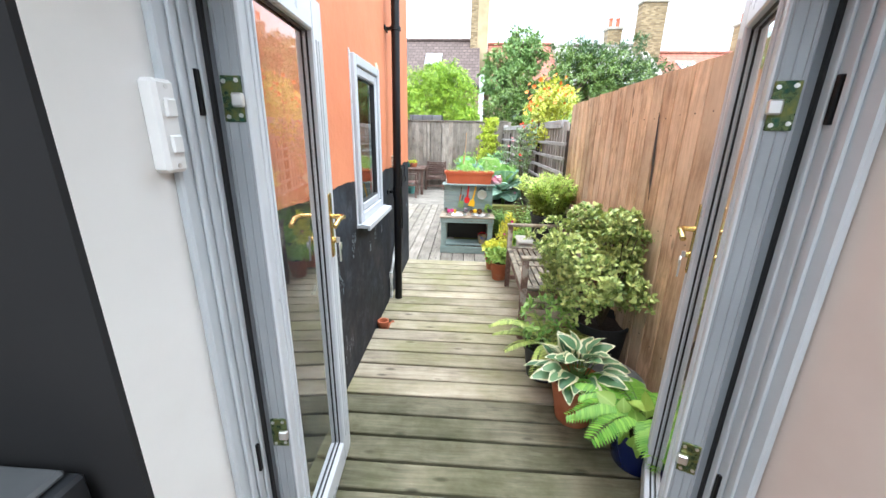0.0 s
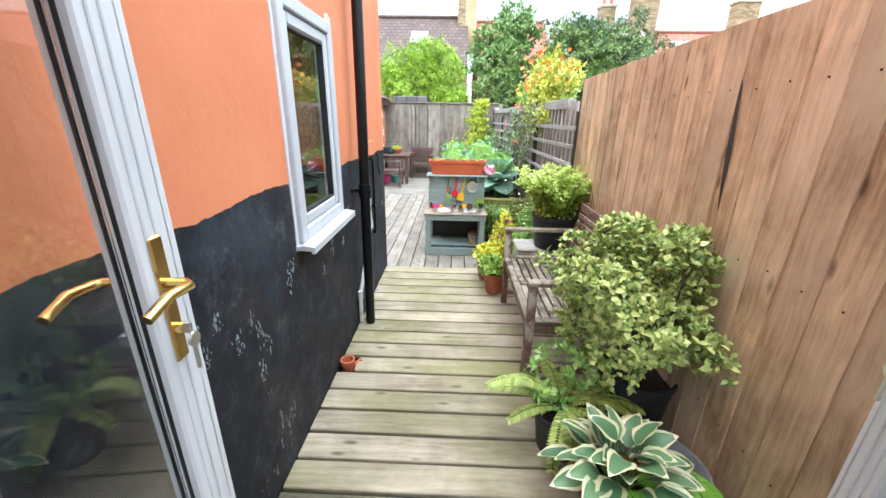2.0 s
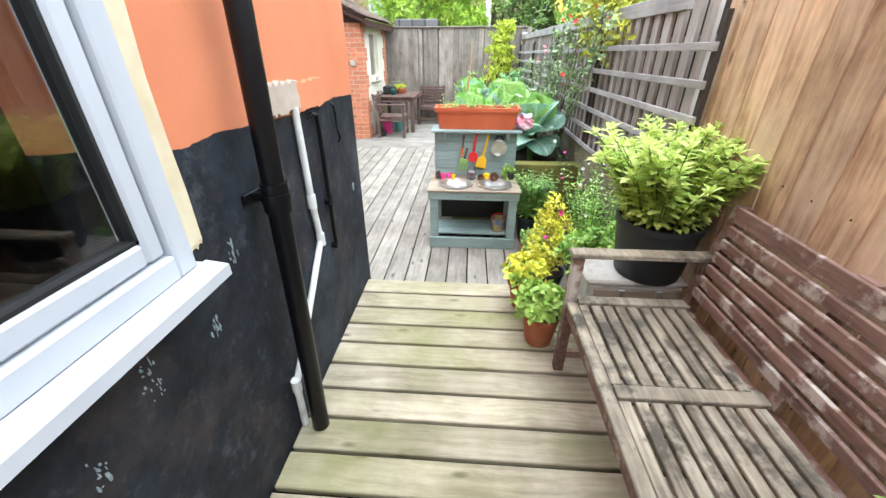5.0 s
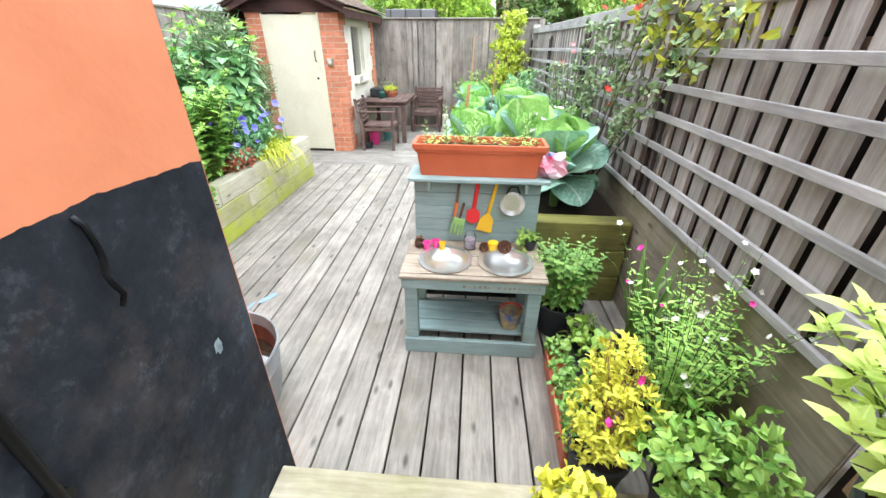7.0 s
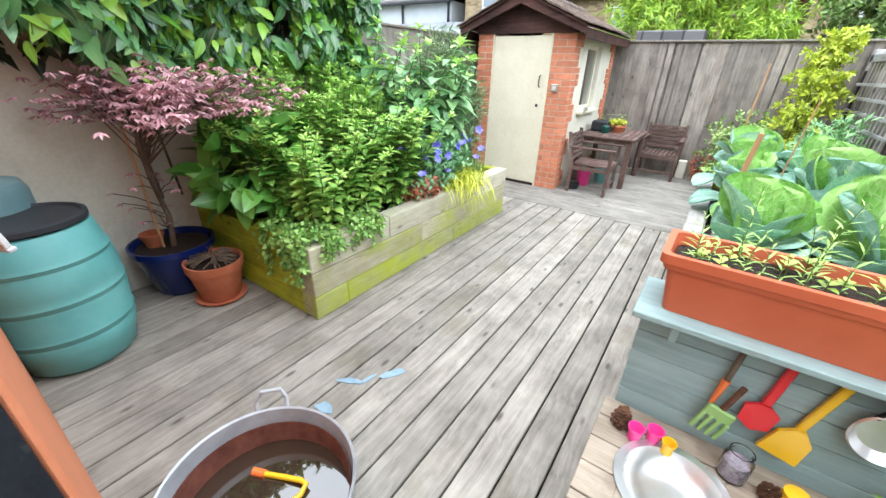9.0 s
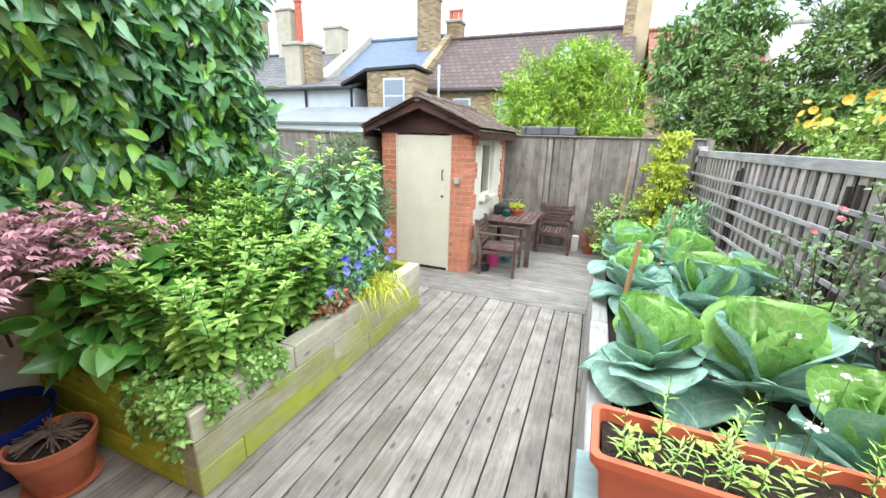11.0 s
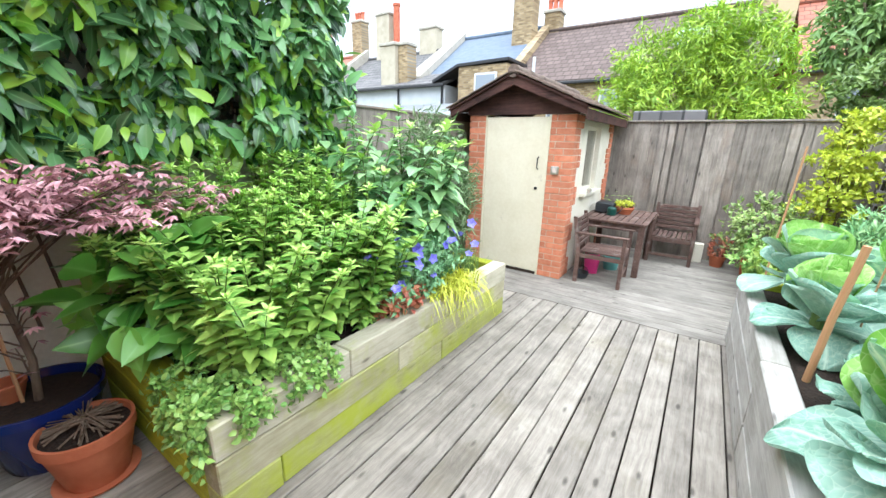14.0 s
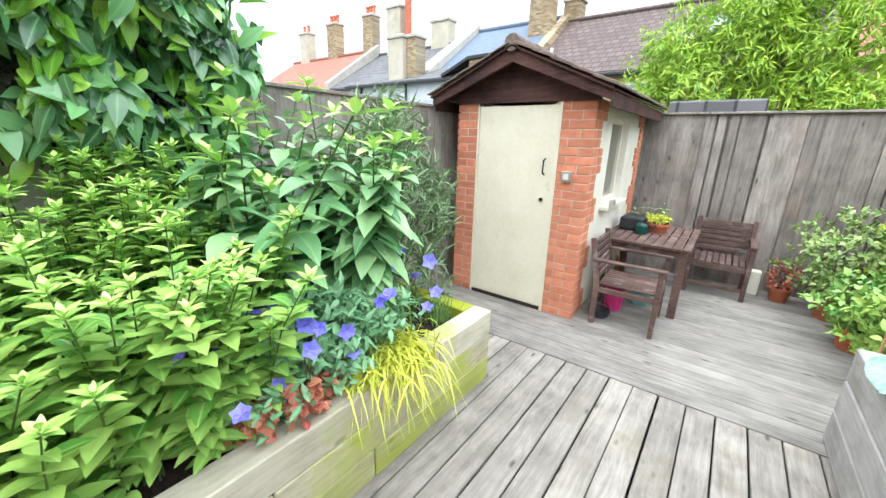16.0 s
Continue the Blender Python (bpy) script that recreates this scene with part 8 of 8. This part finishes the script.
lv, runs = stemmed(r, [(0.02, 0.03, 0.08), (-0.15, 0.1, 0.10), (-0.25, -0.02, 0.10), (-0.05, 0.06, 0.08)], [0.26, 0.2, 0.16, 0.2], r.normal(size=(4, 3)) * 0.1, 0.05, 0.07, 0.03)
foliage("taller_leaves", lv, l_lime, tp)


# ---- trees beyond the fences ----
def tree(name, label, root, trunk_r, trunk_h, crowns, ln, wd, per, mt, seed, fine=False, lift=0.2, spread=0.6):
    th = thing(name, label, "tree", root)
    bm = bmesh.new()
    tube(bm, [(0, 0, -0.2), (0.05, 0.02, trunk_h * 0.5), (0.0, 0.05, trunk_h)], trunk_r, 8, trunk_r * 0.6)
    for k, (c, rad, n) in enumerate(crowns):
        limbs(bm, (0, 0.03, trunk_h * 0.7), c, rad, 8, None, trunk_r * 0.35, random.Random(seed + k))
    part("trunk", bm, m_bark, th, smooth=True)
    foliage("crown", join_leaves(*[crown(R(seed + k), c, rad, n, per, ln, wd, seed=seed + k, lumpy=0.4, lift=lift, spread=spread) for k, (c, rad, n) in enumerate(crowns)]), mt, th, fine=fine)
    return th


bamboo = tree("bamboo_clump", "bright green bamboo thicket behind the back fence", (-1.0, 13.3, 0), 0.03, 2.0,
     [((-0.55, 0, 2.45), (0.85, 0.6, 0.95), 560), ((0.35, 0, 2.6), (0.75, 0.6, 1.0), 560), ((-0.1, 0, 3.2), (0.5, 0.45, 0.6), 260), ((-1.1, 0.1, 2.9), (0.5, 0.4, 0.7), 130), ((0.75, -0.3, 2.05), (0.45, 0.45, 0.4), 180)], 0.125, 0.022, 14, l_bamboo, 140, lift=-0.25, spread=0.55)
for ob in bamboo.children:
    if ob.name.startswith("trunk"):
        ob.name, ob["kind"] = "canes", "stuff"
tree("cherry_tree", "leafy cherry tree with drooping leaves behind the fence", (1.4, 15.2, 0), 0.09, 3.2,
     [((0.0, 0, 4.0), (0.8, 0.7, 0.75), 190), ((-0.5, -0.2, 3.5), (0.6, 0.5, 0.6), 110), ((0.7, 0, 4.4), (0.6, 0.5, 0.5), 90), ((0.3, 0, 4.9), (0.4, 0.4, 0.3), 40)], 0.17, 0.06, 12, l_cherry, 150, lift=-0.5, spread=0.5)
tree("dense_shrub", "dense dark green rounded shrub beyond the garden corner", (2.2, 13.4, 0), 0.10, 1.8,
     [((-0.9, -0.1, 2.35), (0.85, 0.7, 0.65), 430), ((0.2, 0, 2.7), (1.0, 0.8, 0.85), 560), ((1.3, 0, 3.1), (1.2, 0.8, 1.1), 620), ((2.4, 0, 2.9), (1.2, 0.9, 1.2), 420), ((-0.6, 0.3, 3.3), (0.4, 0.4, 0.55), 110)], 0.095, 0.045, 12, l_shade, 160)
tree("conifer", "dark spreading conifer beyond the fence", (4.6, 14.2, 0), 0.14, 3.0,
     [((0.0, 0, 3.7), (1.5, 1.0, 0.9), 460), ((-1.0, 0, 4.1), (0.8, 0.7, 0.5), 170), ((1.0, -0.5, 2.8), (1.4, 1.2, 1.1), 330)], 0.13, 0.03, 14, leafy("conifer_leaf", (0.03, 0.075, 0.025), (0.12, 0.21, 0.06)), 170)
tree("leafy_shrub", "light green shrub behind the shed roof", (-2.3, 14.6, 0), 0.05, 1.6, [((0, 0, 2.2), (0.9, 0.6, 0.7), 260)], 0.10, 0.03, 8, l_bamboo, 180)


# ---- houses beyond the gardens ----
def coursed(name, a, b, mortar, w, h, bump=0.3, rough=0.9):
    m, n, l, bs = node_set(name)
    co = n.new("ShaderNodeTexCoord")
    mp = n.new("ShaderNodeMapping")
    mp.inputs["Rotation"].default_value = (radians(90), 0, 0)
    l.new(co.outputs["Object"], mp.inputs["Vector"])
    t = n.new("ShaderNodeTexBrick")
    t.inputs["Color1"].default_value, t.inputs["Color2"].default_value, t.inputs["Mortar"].default_value = (*a, 1), (*b, 1), (*mortar, 1)
    t.inputs["Scale"].default_value, t.inputs["Brick Width"].default_value, t.inputs["Row Height"].default_value, t.inputs["Mortar Size"].default_value = 1.0, w, h, h * 0.09
    l.new(mp.outputs[0], t.inputs["Vector"])
    f = noise_node(n, l, co.outputs["Object"], 1.1, 6.0)
    col = mix_node(n, l, ramp_node(n, l, f, [(0.35, (0, 0, 0)), (0.7, (0.5, 0.5, 0.5))]), t.outputs["Color"], tuple(c * 0.6 for c in a))
    l.new(col, bs.inputs["Base Color"])
    bs.inputs["Roughness"].default_value = rough
    bp = n.new("ShaderNodeBump")
    bp.inputs["Strength"].default_value, bp.inputs["Distance"].default_value = bump, 0.03
    l.new(t.outputs["Fac"], bp.inputs["Height"])
    bp.invert = True
    l.new(bp.outputs[0], bs.inputs["Normal"])
    return m


h_stock = coursed("stock_brick", (0.22, 0.15, 0.075), (0.52, 0.39, 0.22), (0.30, 0.26, 0.20), 0.22, 0.075)
h_brown = coursed("brown_tiles", (0.105, 0.073, 0.064), (0.155, 0.11, 0.097), (0.05, 0.035, 0.03), 0.3, 0.2, 0.8)
h_slate = coursed("grey_tiles", (0.12, 0.115, 0.115), (0.17, 0.16, 0.16), (0.05, 0.05, 0.05), 0.3, 0.2, 0.8)
h_red = coursed("red_tiles", (0.34, 0.12, 0.08), (0.42, 0.17, 0.11), (0.16, 0.07, 0.05), 0.3, 0.2, 0.8)
h_pale = surface("pale_weathered_slate", (0.30, 0.29, 0.27), (0.48, 0.47, 0.45), scale=3, rough=0.9, bump=0.3, stain=(0.24, 0.22, 0.17), stain_at=(0.5, 0.7), stain_scale=1.5, vary=0)
h_blue = surface("blue_slate", (0.095, 0.125, 0.17), (0.14, 0.17, 0.225), scale=4, rough=0.75, bump=0.1, vary=0)
h_white = surface("white_render", (0.52, 0.55, 0.58), (0.62, 0.64, 0.66), scale=2, rough=0.85, bump=0.1, vary=0)
h_cream = surface("cream_chimney", (0.42, 0.37, 0.28), (0.54, 0.49, 0.39), scale=2, rough=0.9, bump=0.2, stain=(0.35, 0.30, 0.22), stain_at=(0.55, 0.8), vary=0)
h_yellow = surface("buff_chimney", (0.44, 0.34, 0.20), (0.56, 0.45, 0.29), scale=2, rough=0.9, bump=0.2, vary=0)
h_stone = surface("stone_coping", (0.36, 0.33, 0.28), (0.50, 0.47, 0.41), scale=3, rough=0.9, bump=0.3, vary=0)
h_gutter = plain("dark_gutter", (0.02, 0.02, 0.022), 0.4)
h_pot = surface("chimney_pot_clay", (0.45, 0.11, 0.06), (0.58, 0.20, 0.12), scale=5, rough=0.85, bump=0.2, vary=0.1)


def slope(bm, x0, x1, y0, z0, y1, z1, t=0.12):
    """A pitched roof slab from its eave (y0, z0) to its ridge (y1, z1)."""
    lo = [bm.verts.new(p) for p in ((x0, y0, z0 - t), (x1, y0, z0 - t), (x1, y1, z1 - t), (x0, y1, z1 - t))]
    hi = [bm.verts.new(p) for p in ((x0, y0, z0), (x1, y0, z0), (x1, y1, z1), (x0, y1, z1))]
    bm.faces.new(hi)
    bm.faces.new(lo[::-1])
    for i in range(4):
        j = (i + 1) % 4
        bm.faces.new((lo[i], lo[j], hi[j], hi[i]))
    return bm


def chimney(house, x0, x1, y, z0, z1, material, pots, depth=0.7, cap=h_stone):
    c = part("chimney", block(x0, x1, y, y + depth, z0, z1, 0.02), material, house)
    part("chimney_cap", block(x0 - 0.06, x1 + 0.06, y - 0.06, y + depth + 0.06, z1, z1 + 0.14, 0.02), cap, c)
    for k in range(pots):
        bm = bmesh.new()
        xx = x0 + (x1 - x0) * (k + 0.5) / pots
        lathe(bm, [(0.13, 0), (0.11, 0.1), (0.10, 0.4), (0.125, 0.42), (0.125, 0.5), (0.09, 0.5), (0.085, 0.3)], (xx, y + depth / 2, z1 + 0.14), 14)
        part("chimney_pot", bm, h_pot, c, smooth=True)


def far_window(house, x0, x1, y, z0, z1):
    w = part("window", block(x0, x1, y - 0.05, y + 0.04, z0, z1, 0.01), m_upvc, house)
    zm = (z0 + z1) / 2
    for a, b in ((z0 + 0.08, zm - 0.04), (zm + 0.04, z1 - 0.08)):
        part("pane", block(x0 + 0.08, x1 - 0.08, y - 0.065, y - 0.045, a, b), plain("far_pane", (0.25, 0.28, 0.32), 0.1), w)
    part("sill", block(x0 - 0.06, x1 + 0.06, y - 0.12, y - 0.0, z0 - 0.08, z0, 0.01), h_stone, w)


def house(label, x0, x1, eave, ridge, roof, wall, y_eave=21.0, y_ridge=25.0, base=0.0):
    h = thing("terraced_house", label, "house", group="houses beyond the gardens")
    part("wall", block(x0, x1, y_eave + 0.15, y_eave + 7.8, -0.3, eave - 0.05), wall, h)
    bm = bmesh.new()
    slope(bm, x0, x1, y_eave, eave, y_ridge, ridge)
    slope(bm, x0, x1, y_eave + 8.0, eave, y_ridge + 0.001, ridge)
    part("roof", bm, roof, h)
    part("gutter", block(x0, x1, y_eave - 0.1, y_eave + 0.02, eave - 0.16, eave - 0.05, 0.02), h_gutter, h)
    bm = bmesh.new()
    cyl(bm, (x0, y_ridge, ridge + 0.02), (x1, y_ridge, ridge + 0.02), 0.12, seg=10)
    part("ridge", bm, roof, h)
    return h


def party(h, x, y0, z0, y1, z1, material=h_stone, w=0.3):
    bm = bmesh.new()
    slope(bm, x - w / 2, x + w / 2, y0 - 0.1, z0 + 0.30, y1, z1 + 0.34, 0.6)
    part("party_wall", bm, material, h)


h1 = house("terraced house with a brown tiled roof and yellow brick walls", -8.3, 0.4, 4.0, 6.8, h_brown, h_stock)
far_window(h1, -6.6, -5.8, 21.15, 2.3, 3.6)
far_window(h1, -4.6, -3.8, 21.15, 2.3, 3.6)
chimney(h1, -9.55, -8.55, 23.6, 4.5, 8.35, h_stock, 0)
chimney(h1, -8.5, -7.75, 24.9, 5.5, 7.6, h_stock, 3)
chimney(h1, -0.15, 0.25, 24.3, 5.0, 8.9, h_stock, 0)
chimney(h1, 0.25, 0.85, 24.3, 5.0, 8.85, h_yellow, 0)
party(h1, -8.4, 21.0, 4.0, 25.0, 6.8, h_stock, 0.35)
bm = bmesh.new()
slope(bm, -2.6, -1.7, 22.6, 5.16, 23.6, 5.86, 0.02)
part("rooflight", bm, plain("rooflight_glass", (0.35, 0.42, 0.5), 0.1), h1).matrix_basis = pose(0, 0, 0.03)
bm = bmesh.new()
cyl(bm, (-7.2, 20.9, 3.2), (-7.2, 20.9, 4.9), 0.06, seg=10)
part("soil_pipe", bm, h_white, h1, smooth=True)
h2 = house("terraced house with blue-grey slates and a yellow brick rear wing", -13.2, -8.6, 4.3, 7.0, h_blue, h_stock)
wing = part("rear_wing", block(-9.95, -7.75, 19.6, 21.2, -0.3, 4.55, 0.02), h_stock, h2)
bm = bmesh.new()
prism(bm, [(-11.2, 4.0), (-9.95, 4.55), (-7.65, 4.62), (-7.65, 4.72), (-9.95, 4.66), (-11.25, 4.10)], 19.5, 21.3)
part("wing_roof", bm, h_gutter, h2)
far_window(h2, -9.15, -8.15, 19.6, 2.9, 4.25)
party(h2, -13.2, 21.0, 4.3, 25.0, 7.0, h_stone, 0.45)
party(h2, -13.9, 21.0, 4.2, 25.0, 6.7, h_stone, 0.35)
chimney(h2, -16.1, -14.9, 24.8, 6.0, 7.8, h_cream, 0)
h3 = house("terraced house with a dark roof and a white rendered rear wing", -20.5, -13.3, 4.2, 6.6, h_slate, h_white)
part("rear_wing", block(-17.2, -10.75, 19.8, 21.2, -0.3, 3.95, 0.02), h_white, h3)
bm = bmesh.new()
slope(bm, -17.3, -10.65, 19.6, 4.02, 21.6, 4.75)
part("wing_roof", bm, h_slate, h3)
part("wing_gutter", block(-17.3, -10.65, 19.5, 19.62, 3.86, 3.98, 0.02), h_gutter, h3)
far_window(h3, -15.9, -15.2, 19.8, 2.6, 3.3)
for x in (-16.3, -13.35, -10.85):
    bm = bmesh.new()
    cyl(bm, (x, 19.72, 1.0), (x, 19.72, 4.0), 0.05, seg=8)
    part("downpipe", bm, h_gutter, h3, smooth=True)
chimney(h3, -14.65, -13.75, 19.95, 3.9, 5.85, h_cream, 0, 0.9)
chimney(h3, -13.75, -13.2, 20.2, 3.9, 5.85, h_stock, 0, 0.7)
chimney(h3, -19.6, -18.5, 24.8, 6.2, 9.0, h_cream, 0)
bm = bmesh.new()
lathe(bm, [(0.24, 0), (0.22, 0.3), (0.20, 3.2), (0.24, 3.22), (0.24, 3.35), (0.17, 3.35), (0.16, 3.0)], (-18.1, 25.1, 6.2), 14)
part("chimney_pot", bm, h_pot, h3, "tall orange clay flue", smooth=True)
h4 = house("terraced house with an orange-red tiled roof", -30.0, -20.6, 4.2, 6.9, h_red, h_cream)
chimney(h4, -21.8, -20.9, 24.8, 6.5, 8.9, h_stock, 3)
chimney(h4, -25.5, -24.5, 24.8, 6.5, 8.9, h_stock, 3)
chimney(h4, -28.8, -27.8, 24.8, 6.5, 8.7, h_cream, 2)
party(h4, -20.6, 21.0, 4.2, 25.0, 6.9)
h5 = house("terraced house with a red tiled roof behind the trees", 0.9, 4.7, 3.9, 6.6, h_red, h_stock)
party(h5, 4.75, 21.0, 3.9, 25.0, 6.6, h_stone, 0.4)
far_window(h5, 2.0, 2.9, 21.15, 2.2, 3.5)
h6 = house("terraced house with a pale weathered roof and brick chimneys", 4.9, 9.4, 3.9, 6.55, h_pale, h_stock)
chimney(h6, 7.7, 8.5, 24.9, 5.8, 7.4, h_stock, 2)
chimney(h6, 9.1, 10.4, 24.0, 5.4, 8.5, h_stock, 4)
party(h6, 9.5, 21.0, 3.9, 25.0, 6.4, h_stone, 0.4)
h7 = house("terraced house with a red roof and rooflights", 9.9, 20.0, 3.9, 6.2, h_red, h_stock)
for x in (11.2, 12.6):
    bm = bmesh.new()
    slope(bm, x, x + 1.0, 22.6, 4.87, 23.8, 5.56, 0.02)
    part("rooflight", bm, plain("rooflight_pane", (0.5, 0.55, 0.6), 0.1), h7).matrix_basis = pose(0, 0, 0.04)
chimney(h7, 14.8, 16.0, 24.6, 5.6, 7.6, h_stock, 3)
neighbour = thing("lean_to_roof", "grey felt roof of a neighbouring shed behind the fence", "roof")
part("felt", block(-1.9, -0.9, 12.3, 13.6, 2.0, 2.16, 0.02), h_slate, neighbour)
part("shed_wall", block(-1.85, -0.95, 12.4, 13.5, -0.24, 2.0), m_fence_grey, neighbour)
glassroof = thing("neighbour_extension", "white-walled extension with a sloping glass roof beyond the fence", "building")
part("wall", block(-12.8, -7.6, 16.5, 19.0, -0.24, 2.35), h_white, glassroof)
bm = bmesh.new()
slope(bm, -12.9, -7.5, 16.4, 2.38, 19.1, 3.1, 0.08)
part("roof", bm, surface("grey_glass_roof", (0.14, 0.15, 0.16), (0.22, 0.23, 0.24), scale=2, rough=0.5, bump=0.05, vary=0), glassroof)
